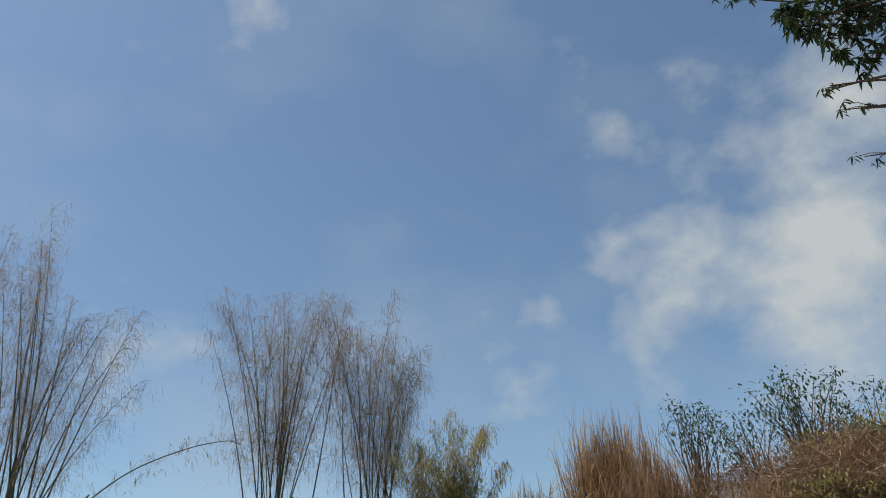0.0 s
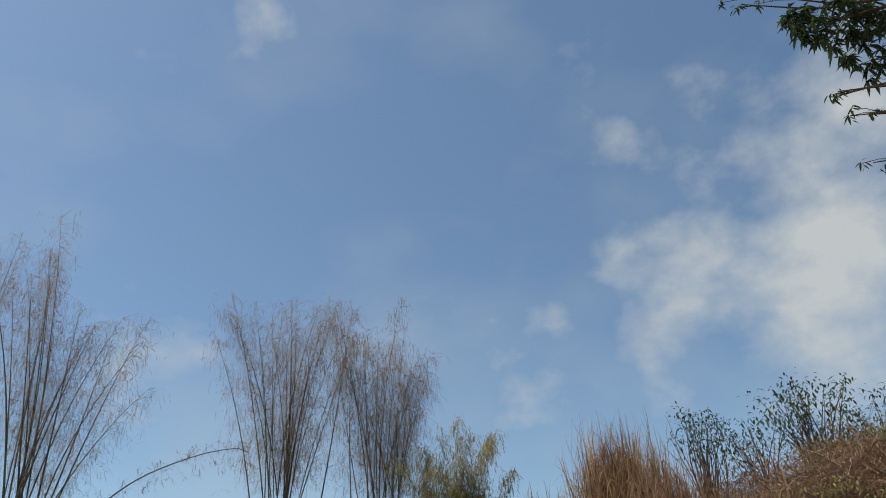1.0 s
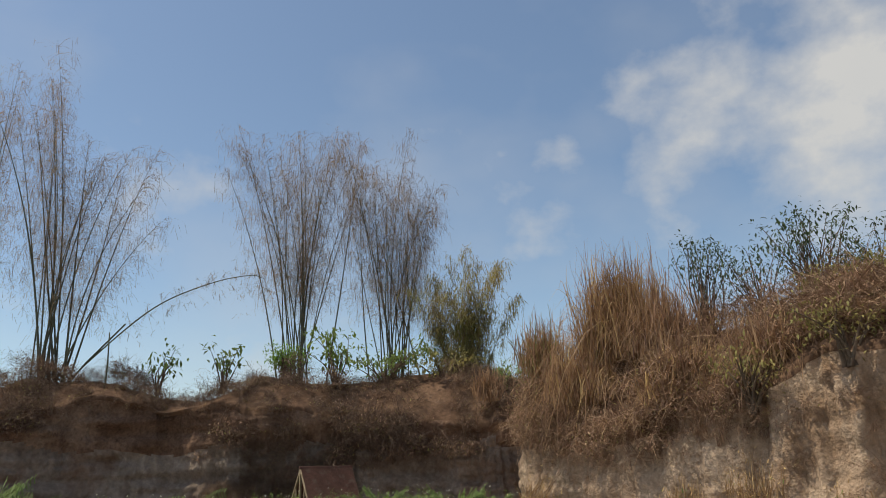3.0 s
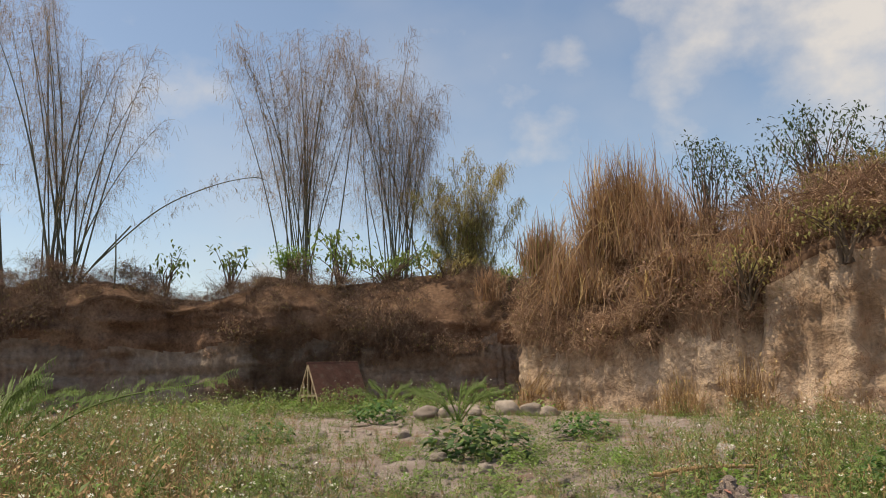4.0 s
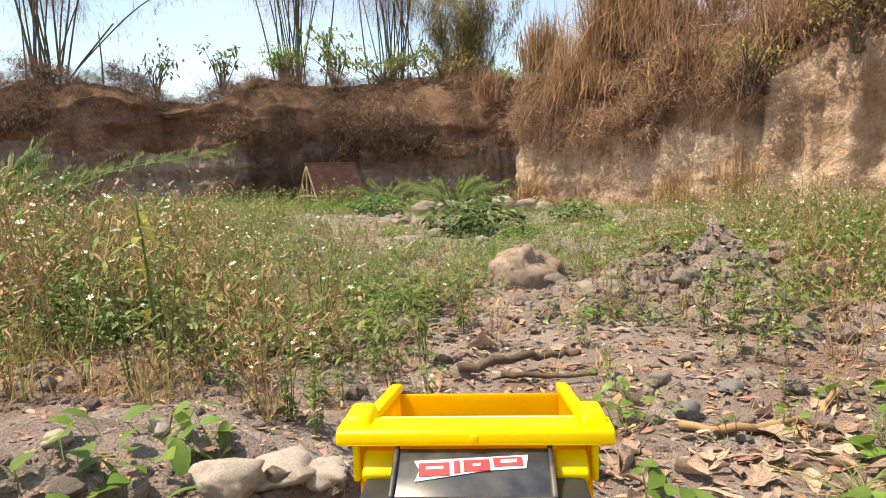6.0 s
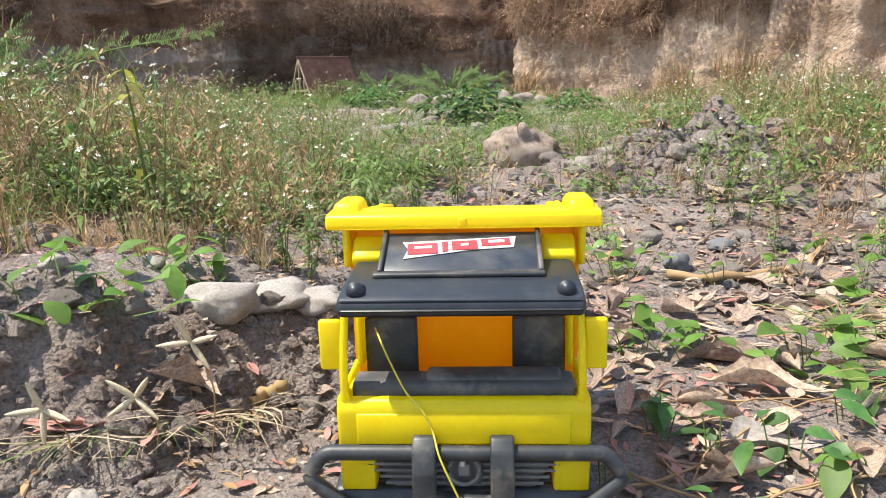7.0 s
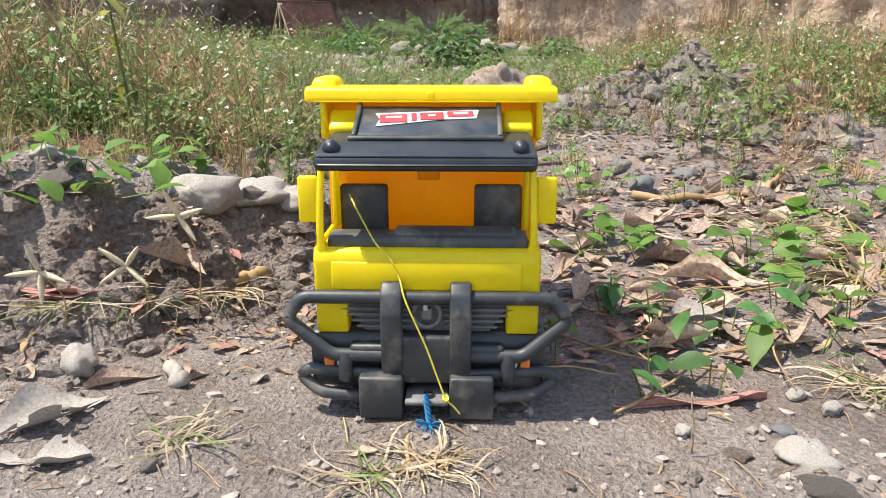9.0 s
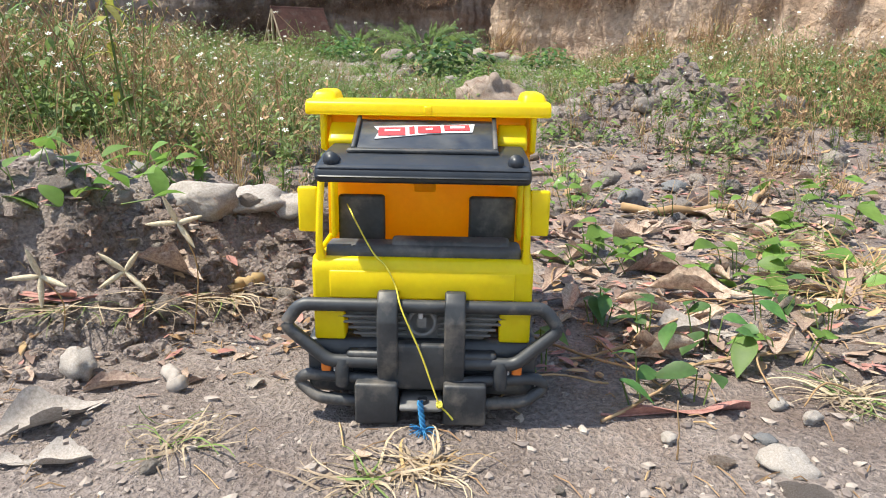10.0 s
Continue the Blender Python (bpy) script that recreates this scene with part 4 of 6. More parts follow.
RUSSET = material("russet_grass", (0.25, 0.145, 0.085), (0.50, 0.325, 0.20), 0.9, 0.85, 0.0, 6.0, island=0.35, transmit=0.35)
grass_clump("tall_grass_clump", (2.85, 14.0, 3.0), 2000, 2.5, 0.85, "tall russet clump of dry reed grass on the bank", [RUSSET, STRAW], 31, 0.8, 0.012)
grass_clump("tall_grass_clump", (3.5, 13.3, 2.9), 700, 1.75, 0.7, "russet clump of dry reed grass bending over", [RUSSET, BRUSH], 32, 0.9, 0.012)
grass_clump("tall_grass_clump", (1.3, 15.0, 2.9), 560, 1.45, 0.5, "tan and greenish clump of dry reed grass", [RUSSET, BAMBOO_LEAF], 33, 0.9, 0.012)
grass_clump("tall_grass_clump", (1.95, 13.9, 2.2), 700, 1.5, 0.75, "dry reed grass drooping over the bank's edge", [RUSSET, STRAW], 34, 1.2, 0.012)
grass_clump("tall_grass_clump", (3.35, 12.1, 2.0), 560, 1.4, 0.8, "dry reed grass drooping over the bank's edge", [RUSSET, STRAW], 35, 1.3, 0.012)
grass_clump("tall_grass_clump", (0.2, 20.6, 3.0), 260, 1.0, 0.45, "orange-brown tuft of dry grass on the quarry wall", [RUSSET, RUSSET], 36)
grass_clump("tall_grass_clump", (4.4, 11.0, 2.4), 400, 1.2, 0.7, "dry reed grass on the bank's slope", [RUSSET, BRUSH], 37, 1.3, 0.012)


def bamboo(name, base, tips, label, seed, culm_r=0.030, leafy=0.0, twig=1.3, first=0.36):
    """A clump of bamboo: each culm tapers and leans to its tip; fine drooping twigs at the nodes."""
    r = np.random.default_rng(seed)
    ob = thing(name, label, "bamboo", group="bamboo clumps", at=base)
    twigs = Heap()
    for tip in tips:
        tip = np.asarray(tip, float) - base
        start = np.array([r.normal(0, 0.35) + 0.05 * tip[0], r.normal(0, 0.35), -0.3])
        t = np.linspace(0, 1, 18)
        lean = tip - start
        p = start + np.outer(t, [0, 0, lean[2]]) + np.outer(0.55 * t + 0.45 * t**2.2, [lean[0], lean[1], 0])
        p += np.outer(np.sin(t * 3.1) * 0.2, [r.normal(), r.normal(), 0])
        p[:, 2] -= 0.25 * t**6 * abs(lean[0]) * 0.4
        rad = culm_r * r.uniform(0.75, 1.15) * (1 - 0.93 * t**1.1)
        part("culm", Heap().tube(p, rad, 6), ob, "", [BAMBOO], True)
        for f in np.arange(first + r.uniform(0, 0.05), 1.0, 0.024):
            k = f * 17
            i = min(int(k), 16)
            node = p[i] * (1 - (k - i)) + p[i + 1] * (k - i)
            for _ in range(3 if f < 0.5 else 4):
                a = r.uniform(0, 6.28)
                ln = twig * r.uniform(0.35, 1.0) * (1.15 - 0.6 * f)
                s = np.linspace(0, 1, 4)[:, None]
                d = np.array([math.cos(a), math.sin(a), r.uniform(0.15, 0.9)])
                q = node + d * ln * s - np.array([0, 0, 1.0]) * 0.7 * ln * s**2
                twigs.strip(q, 0.0055 * (1.1 - s[:, 0]), (math.sin(a), -math.cos(a), 0.4), 0)
                for _ in range(6):
                    b = q[0] + (q[3] - q[0]) * r.uniform(0.2, 1.1) + r.normal(0, 0.05, 3)
                    if r.random() < leafy:
                        twigs.leaf(b, r.normal(0, 1, 3) + (0, 0, -0.5), r.uniform(0.10, 0.24), 0.026, 1, 0.4, 0, 1)
                    else:
                        twigs.leaf(b, r.normal(0, 1, 3) + (0, 0, -0.45), r.uniform(0.12, 0.36), 0.0105, 0, 0.5, 0, 1)
    part("foliage", twigs, ob, "fine dry twigs", [TWIG, BAMBOO_LEAF])
    return ob


def fan(x0, x1, z0, z1, n, y, seed, sag=0.0):
    """Tips spread from x0 to x1, their heights between z0 and z1."""
    r = np.random.default_rng(seed)
    return [(x0 + (x1 - x0) * k / (n - 1) + r.normal(0, 0.3), y + r.normal(0, 0.7), z0 + (z1 - z0) * k / (n - 1) + r.uniform(-1.8, 0.2) - sag * abs(k / (n - 1) - 0.4)) for k in range(n)]


BLEAF = "leafless tan bamboo clump with dark culms on the bank"
bamboo("bamboo", (-6.4, 25, 3.5), fan(-9.3, -4.0, 14.5, 13.6, 22, 25, 41) + [(-4.1, 25, 12.4), (-4.7, 25, 14.0)], BLEAF, 41)
bamboo("bamboo", (-2.9, 25, 3.5), fan(-5.2, -1.1, 13.2, 12.0, 21, 25, 42, 0.6) + [(-2.3, 25, 13.7), (-1.1, 25, 11.6)], BLEAF, 42)
bamboo("bamboo", (-13.6, 22, 3.2), fan(-16.4, -10.8, 15.8, 12.0, 17, 22, 43) + [(-14.9, 22, 16.6), (-10.2, 22, 9.6)], "sparse bamboo clump with dark arching culms", 43, 0.038, 0, 1.5)
bamboo("bamboo", (-15.9, 22, 3.2), fan(-20.0, -16.2, 14.0, 16.0, 11, 22, 44), "sparse bamboo clump with dark arching culms", 44, 0.038, 0, 1.5)
bamboo("bamboo", (-0.5, 24, 3.5), fan(-2.2, 1.0, 7.4, 8.0, 17, 24, 45) + [(-0.4, 24, 8.5), (-0.9, 24, 8.2), (0.1, 24, 8.0)], "low olive bamboo clump still in leaf", 45, 0.018, 0.8, 0.75, 0.14)
bamboo("bamboo", (-17.5, 20.5, 3.2), fan(-18.5, -16.5, 6.6, 6.2, 7, 20.5, 46), "low olive bamboo clump still in leaf", 46, 0.022, 0.8, 0.7, 0.2)

# a culm bent down in a long arch, and a broken stake
bent_culm = thing("bent_bamboo", "single dark bamboo culm bent over in a long arch", "bamboo", at=(-13.4, 22, 3.4))
arch = smooth_path([(0, 0, 0), (1.3, 0, 1.35), (3.1, 0, 2.85), (4.8, 0, 3.55), (6.1, 0, 3.78), (6.6, 0, 3.66)], 8)
part("culm", Heap().tube(arch, np.linspace(0.028, 0.008, len(arch)), 7), bent_culm, "", [BAMBOO], True)
sprays = Heap()
for k in range(150):
    b = arch[int(rng.integers(12, len(arch)))]
    up = rng.random() < 0.55
    d = np.array([rng.normal(0.3, 0.5), rng.normal(0, 0.4), rng.uniform(0.4, 1.0) if up else rng.uniform(-1, -0.4)])
    ln = rng.uniform(0.3, 0.9)
    s = np.linspace(0, 1, 4)[:, None]
    q = b + d * ln * s - np.array([0, 0, 0.35 * ln]) * s**2
    sprays.strip(q, 0.007 * (1.1 - s[:, 0]), (0, 1, 0.3), 0)
    for _ in range(4):
        sprays.leaf(q[2], rng.normal(0, 1, 3), rng.uniform(0.08, 0.2), 0.014, 0, 0.3, 0, 1)
part("foliage", sprays, bent_culm, "", [TWIG])
stake = thing("bamboo_stake", "upright broken bamboo stake on the wall's crest", "stake", at=(-10.9, 20.6, 3.3))
part("culm", Heap().tube([(0, 0, 0), (0.02, 0, 0.9), (-0.03, 0, 1.9)], [0.026, 0.024, 0.018], 7), stake, "", [BAMBOO], True)
stub = thing("broken_bamboo", "short broken bamboo culm leaning out of the clump", "bamboo", at=(-13.2, 22, 3.5))
part("culm", Heap().tube([(0, 0, 0), (0.9, 0, 1.1), (2.0, 0, 2.25)], [0.030, 0.028, 0.025], 7), stub, "", [BAMBOO], True)


def broadleaf(name, at, tall, wide, n_branches, leaf, label, mat, seed, category="shrub", per=26, trunk=0.03, spread_leaf=0.16):
    """A shrub or small tree: forking limbs, leaves clustered at the ends, gaps between."""
    r = np.random.default_rng(seed)
    ob = thing(name, label, category, at=at)
    limbs, leaves = Heap(), Heap()
    for k in range(n_branches):
        a = r.uniform(0, 6.28)
        end = np.array([math.cos(a) * wide * r.uniform(0.2, 1), math.sin(a) * wide * 0.5, tall * r.uniform(0.55, 1.0)])
        mid = end * (0.35, 0.35, 0.5) + r.normal(0, 0.05 * tall, 3)
        path = smooth_path([(r.normal(0, trunk), r.normal(0, trunk), -0.15), mid, end], 5)
        limbs.tube(path, np.linspace(trunk, trunk * 0.2, len(path)), 5)
        for _ in range(per):
            c = end + r.normal(0, spread_leaf, 3) * (1, 1, 0.7) if r.random() < 0.75 else path[int(r.integers(5, len(path)))] + r.normal(0, spread_leaf * 0.8, 3)
            leaves.leaf(c, r.normal(0, 1, 3) + (0, 0, -0.2), leaf * r.uniform(0.6, 1.2), leaf * 0.45, 0, 0.3, 0.2, 2)
    part("branchwork", limbs, ob, "", [BARK], True)
    part("crown", leaves, ob, "", [mat])
    return ob


broadleaf("shrub", (-6.2, 22.9, 3.8), 1.15, 0.6, 26, 0.11, "bright green leafy shrub at the bamboo's foot", LIME, 61, per=44)
broadleaf("shrub", (-7.9, 22.0, 3.6), 1.4, 0.7, 9, 0.22, "green broad-leaved sapling on the bank", GREEN, 62, per=13)
broadleaf("shrub", (-4.5, 22.4, 3.6), 1.7, 1.0, 15, 0.22, "green broad-leaved sapling on the bank", GREEN, 63, per=15)
broadleaf("shrub", (-3.1, 23.0, 3.6), 1.3, 1.6, 24, 0.16, "low green shrub under the bamboo", GREEN, 64, per=26)
broadleaf("shrub", (-1.2, 23.2, 3.6), 1.1, 1.6, 20, 0.16, "low olive shrub under the bamboo", BAMBOO_LEAF, 65, per=26)
broadleaf("shrub", (-9.8, 21.6, 3.5), 1.5, 0.7, 9, 0.18, "sparse green sapling on the quarry wall's crest", GREEN, 66, per=13)
broadleaf("shrub", (0.9, 22.0, 3.2), 0.9, 0.8, 9, 0.16, "small green shrub on the bank", GREEN, 67, per=20)
broadleaf("shrub", (-16.5, 19.5, 3.0), 2.4, 1.0, 16, 0.16, "dull green shrub on the quarry wall's crest", BAMBOO_LEAF, 68, per=26)
for k, (sx, sy, sz) in enumerate(((5.8, 11.3, 3.1), (6.6, 10.8, 3.2), (3.9, 10.8, 1.7), (4.9, 9.9, 2.2))):
    broadleaf("shrub", (sx, sy, sz), 0.7, 0.7, 14, 0.08, "olive-brown shrub in the dry brush", BAMBOO_LEAF, 70 + k, per=30)
broadleaf("small_tree", (4.75, 15, 3.2), 2.35, 0.65, 34, 0.085, "small sparse tree with dark green leaves", TREE_LEAF, 81, "tree", 22, 0.02, 0.13)
broadleaf("small_tree", (6.4, 13.5, 3.2), 2.2, 1.1, 42, 0.09, "spreading small tree with dark green leaves", TREE_LEAF, 82, "tree", 24, 0.022, 0.14)
broadleaf("small_tree", (7.4, 13.0, 3.2), 1.7, 1.3, 42, 0.09, "spreading small tree with dark green leaves", TREE_LEAF, 83, "tree", 24, 0.022, 0.14)
broadleaf("small_tree", (5.5, 14, 3.2), 1.6, 0.9, 26, 0.085, "spreading small tree with dark green leaves", TREE_LEAF, 84, "tree", 20, 0.02, 0.14)


# large tree beside the track: its lower boughs reach into the sky
def overhanging_tree():
    ob = thing("broadleaf_tree", "large broad-leaved tree with drooping dark leaves", "tree", at=(9.5, 5.6, 0.05))
    base = np.array([9.5, 5.6, 0.05])
    r = np.random.default_rng(91)
    trunk = smooth_path([(0, 0, -0.3), (0.1, 0.1, 2.2), (-0.2, 0.2, 4.6), (0.1, 0.3, 7.2), (0, 0.4, 10.0)], 6)
    part("trunk", Heap().tube(trunk, np.linspace(0.34, 0.10, len(trunk)), 12), ob, "", [BARK], True)
    boughs, leaves = Heap(), Heap()
    dense = [(4.58, 8.24), (4.66, 7.98), (4.99, 8.26), (4.80, 7.85), (5.23, 8.08), (5.51, 8.27), (5.28, 7.76), (5.54, 7.90), (5.80, 8.14), (5.45, 7.41), (5.6, 7.55)]
    sparse = [(4.93, 7.10), (4.70, 6.79), (4.84, 6.47), (5.19, 6.62), (4.86, 5.82), (3.71, 8.49), (4.01, 8.52), (4.30, 8.46)]
    root = np.array([-0.2, 0.25, 5.6])
    for k, (x, z) in enumerate(dense + sparse):
        end = np.array([x, 7.0 + r.normal(0, 0.15), z]) - base
        fork = np.array([6.6 + r.normal(0, 0.15), 6.8, z + 0.35]) - base if k < len(dense) else np.array([6.2, 6.9, z - 0.1]) - base
        path = smooth_path([root, (root + fork) / 2 + (0, 0, 0.3), fork, (fork + end) / 2 + r.normal(0, 0.06, 3), end], 5)
        boughs.tube(path, np.linspace(0.05, 0.006, len(path)), 6)
        for j in range(7 if k < len(dense) else 2):
            tip = end + r.normal(0, 0.11 if k < len(dense) else 0.05, 3)
            n = 12 if k < len(dense) else 7
            boughs.tube([path[-3], (path[-3] + tip) / 2 + (0, 0, 0.03), tip], 0.005, 4)
            for a in np.linspace(0, 6.28, n):
                d = np.array([math.cos(a + r.normal(0, 0.3)), math.sin(a), r.uniform(-1.1, 0.15)])
                size = r.uniform(0.10, 0.18) if k < len(dense) else r.uniform(0.06, 0.11)
                leaves.leaf(tip + r.normal(0, 0.025, 3), d, size, size * 0.3, 0, 0.35, 0.2, 3)
    # rest of the crown, off to the side
    for _ in range(150):
        a, e = r.uniform(0, 6.28), r.uniform(-0.2, 1.0)
        end = np.array([math.cos(a) * 3.0, math.sin(a) * 3.0, 8.6 + 2.6 * e]) * (r.uniform(0.6, 1.0), r.uniform(0.6, 1.0), 1)
        if end[0] < -2.4:
            continue
        path = smooth_path([trunk[14], (trunk[14] + end) / 2 + (0, 0, 0.3), end], 4)
        boughs.tube(path, np.linspace(0.05, 0.01, len(path)), 5)
        for _ in range(22):
            leaves.leaf(end + r.normal(0, 0.35, 3), r.normal(0, 1, 3) - (0, 0, 0.6), 0.16, 0.05, 0, 0.35, 0.2, 2)
    part("branchwork", boughs, ob, "", [BARK], True)
    part("crown", leaves, ob, "", [TREE_LEAF])


overhanging_tree()


# ---- rusty A-frame shelter roof at the wall's foot ----
def shelter():
    ob = thing("shelter_roof", "small rusty A-frame roof on a timber frame standing on the ground", "shelter", at=(-3.9, 18.0, 0.05))
    ax0, ax1, top = -0.56, 0.74, 1.06   # ridge ends
    half = 0.72
    ob.matrix_world = Matrix.Translation((-3.88, 18.05, 0.06)) @ Matrix.Rotation(radians(37), 4, "Z")

    def beam(name, a, b, w=0.05, mat=TIMBER):
        a, b = Vector(a), Vector(b)
        bm = box_bm((w, w, (b - a).length), (0, 0, 0), 0.006, 1)
        m = Matrix.Translation((a + b) / 2) @ (b - a).to_track_quat("Z", "Y").to_matrix().to_4x4()
        bmesh.ops.transform(bm, matrix=m, verts=bm.verts[:])
        part(name, bm, ob, "", mat)

    for x in (ax0, ax1):
        for s in (-1, 1):
            beam("rafter", (x, s * half, 0), (x, 0, top - 0.02))
        beam("tie_beam", (x, -half * 0.72, 0.30), (x, half * 0.72, 0.30))
        beam("king_post", (x, 0, 0.0), (x, 0, top - 0.05))
        for s in (-1, 1):
            beam("strut", (x, s * 0.26, 0.0), (x, s * 0.26, 0.60), 0.04)
    for s in (-1, 1):
        n = 6
        for k in range(n):
            x0 = ax0 + (ax1 - ax0) * k / n
            x1 = ax0 + (ax1 - ax0) * (k + 1) / n
            bm = bmesh.new()
            o = 0.012 * (k % 2)
            vs = [bm.verts.new(p) for p in ((x0 - 0.01, s * (half + 0.03 + o), 0.03), (x1 + 0.01, s * (half + 0.03 + o), 0.03), (x1 + 0.01, s * (0.03 + o), top + 0.01), (x0 - 0.01, s * (0.03 + o), top + 0.01))]
            f = bm.faces.new(vs)
            bmesh.ops.solidify(bm, geom=[f], thickness=0.012)
            part("roof_sheet", bm, ob, "rusty metal sheet with peeling paint", RUST)
    beam("ridge", (ax0 - 0.04, 0, top + 0.02), (ax1 + 0.04, 0, top + 0.02), 0.06, RUST)


shelter()

# ---- stones ----
def stone_arrays(seed, squash=(1, 1, 0.7), rough=0.22, rings=9, sides=14):
    """A weathered stone of radius 1, resting with its widest part near the ground."""
    r = np.random.default_rng(seed)
    off = r.uniform(0, 50, 3)
    th, ph = np.meshgrid(np.linspace(0.02, np.pi - 0.02, rings), np.linspace(0, 2 * np.pi, sides, endpoint=False), indexing="ij")
    d = np.stack([np.sin(th) * np.cos(ph), np.sin(th) * np.sin(ph), np.cos(th)], -1)
    k = np.array([1 + rough * noise.fractal(Vector(v * 1.3 + off), 0.8, 2.0, 4) for v in d.reshape(-1, 3)]).reshape(th.shape + (1,))
    v = d * k * squash
    # worn facets
    for _ in range(4):
        n = unit(r.normal(0, 1, 3))
        cut = r.uniform(0.72, 0.95)
        over = np.clip((v / squash) @ n - cut, 0, None)[..., None]
        v = v - over * n * 0.8 * squash
    i, j = np.meshgrid(np.arange(rings - 1), np.arange(sides), indexing="ij")
    a, b = i * sides + j, i * sides + (j + 1) % sides
    q = np.stack([a, a + sides, b + sides, b], -1).reshape(-1, 4)
    return v.reshape(-1, 3), q, np.zeros(len(q), int)


STONE_MESHES = []
for k in range(8):
    v, q, m = stone_arrays(200 + k, (1, rng.uniform(0.65, 1.0), rng.uniform(0.5, 0.8)), 0.42, 14, 20)
    STONE_MESHES.append(np_mesh("stone", v, [q], STONE, smooth=True))
DARKSTONE = material("dark_grey_stone", (0.10, 0.10, 0.105), (0.19, 0.185, 0.18), 14.0, 0.8, 0.4, 8.0, bump_size=0.003)
WHITESTONE = material("whitish_stone", (0.28, 0.245, 0.215), (0.43, 0.385, 0.345), 14.0, 0.9, 0.5, 8.0, bump_size=0.003)


def stone(x, y, r, label="rounded pale grey-brown stone half sunk in the soil", sink=0.25, which=None, tall=1.0, turn=None, mat=None, group="stones on the ground", z=None):
    me = STONE_MESHES[int(rng.integers(8)) if which is None else which]
    if mat:
        me = me.copy()
        me.materials.clear()
        me.materials.append(mat)
    ob = new("stone", me)
    h = 0.62 * r * tall
    zz = float(ground_z(x, y)) if z is None else z
    ob.matrix_world = Matrix.Translation((x, y, zz + h * (1 - 2 * sink))) @ Matrix.Rotation(rng.uniform(0, 6.28) if turn is None else turn, 4, "Z") @ Matrix.Diagonal((r, r, r * tall, 1))
    return tagged(ob, label, "stone", group)


# the boulder in the track
v, q, m = stone_arrays(321, (1.0, 0.8, 0.85), 0.42, 30, 42)
v[:, 0] *= 1 - 0.18 * np.clip(v[:, 2], -1, 1)
boulder = new("boulder", np_mesh("boulder", v, [q], ROCK, smooth=True))
boulder.matrix_world = Matrix.Translation((0.25, 3.24, 0.065)) @ Matrix.Rotation(0.5, 4, "Z") @ Matrix.Diagonal((0.165, 0.15, 0.170, 1))
tagged(boulder, "rough reddish-tan boulder standing among weeds", "boulder")
stone(0.37, 3.16, 0.06, "low tan stone beside the boulder", 0.3)
# stones along the bank and round the toy
stone(-0.226, 1.008, 0.046, "smooth oval grey-tan stone on the bank's crest", 0.30, 1, 0.95, 0.3, mat=WHITESTONE)
stone(-0.175, 1.068, 0.051, "rough pale grey stone on the bank's crest", 0.40, 3, 0.6, mat=WHITESTONE)
stone(-0.124, 1.078, 0.038, "rough pale grey stone on the bank's crest", 0.40, 5, 0.6, mat=WHITESTONE)
stone(-0.174, 1.037, 0.016, "small round tan stone on the bank", 0.05, 4, 1.30)
stone(-0.156, 1.064, 0.013, "small round tan stone on the bank", 0.10, 2, 1.10)
stone(-0.367, 1.131, 0.020, "pale grey stone on the bank's crest", 0.20, 6, 0.70, mat=WHITESTONE)
stone(-0.356, 0.897, 0.023, "pale stone on the bank's crest", 0.25, 0, 0.80)
stone(-0.429, 1.002, 0.020, "pale stone on the bank's crest", 0.20, 7, 0.80, mat=WHITESTONE)
stone(-0.304, 0.943, 0.019, "tan stone set in the bank", 0.30, 5, 0.80)
stone(-0.255, 0.921, 0.009, "tan stone set in the bank", 0.20, 4, 1.10)
stone(-0.220, 0.854, 0.018, "small rounded tan stone at the bank's foot", 0.12, 2, 1.20)
stone(-0.258, 0.724, 0.023, "small rounded tan stone lying on the sand", 0.12, 4, 1.15, mat=WHITESTONE)
stone(-0.121, 0.563, 0.009, "small grey stone lying on the sand", 0.20, 6, 0.90)
stone(-0.106, 0.941, 0.017, "small brown stone beside the toy", 0.20, 7, 0.80)
stone(-0.067, 0.845, 0.012, "small pale stone beside the toy", 0.20, 3, 0.80)
stone(0.377, 0.599, 0.025, "flat whitish stone on the sand", 0.45, 0, 0.60, mat=WHITESTONE)
stone(0.373, 0.553, 0.021, "flat grey stone on the sand", 0.45, 4, 0.60)
stone(0.427, 0.665, 0.010, "small whitish stone on the sand", 0.15, 2, 1.10, mat=WHITESTONE)
stone(0.293, 0.634, 0.008, "small whitish stone on the sand", 0.20, 5, 0.80, mat=WHITESTONE)
stone(0.326, 0.601, 0.011, "small orange-tan stone on the sand", 0.30, 1, 0.60, mat=ROCK)
stone(0.373, 0.632, 0.010, "small dark grey stone on the sand", 0.30, 3, 0.70, mat=DARKSTONE)
stone(0.408, 0.690, 0.010, "small whitish stone on the sand", 0.20, 6, 0.80, mat=WHITESTONE)
stone(0.286, 0.574, 0.006, "small pale stone on the sand", 0.20, 2, 0.80)
stone(0.190, 0.553, 0.005, "small grey stone on the sand", 0.20, 1, 0.80)
stone(0.472, 1.567, 0.029, "dark grey pointed stone among dead leaves", 0.10, 3, 1.20, mat=DARKSTONE)
stone(0.563, 1.515, 0.027, "grey stone among dead leaves", 0.12, 1, 1.00, mat=STONE)
stone(0.705, 1.866, 0.026, "grey stone among dead leaves", 0.15, 4, 1.00, mat=STONE)
stone(0.625, 1.777, 0.034, "flat grey stone among dead leaves", 0.25, 0, 0.70, mat=DARKSTONE)
stone(0.458, 1.802, 0.022, "grey stone among dead leaves", 0.20, 6, 0.80)
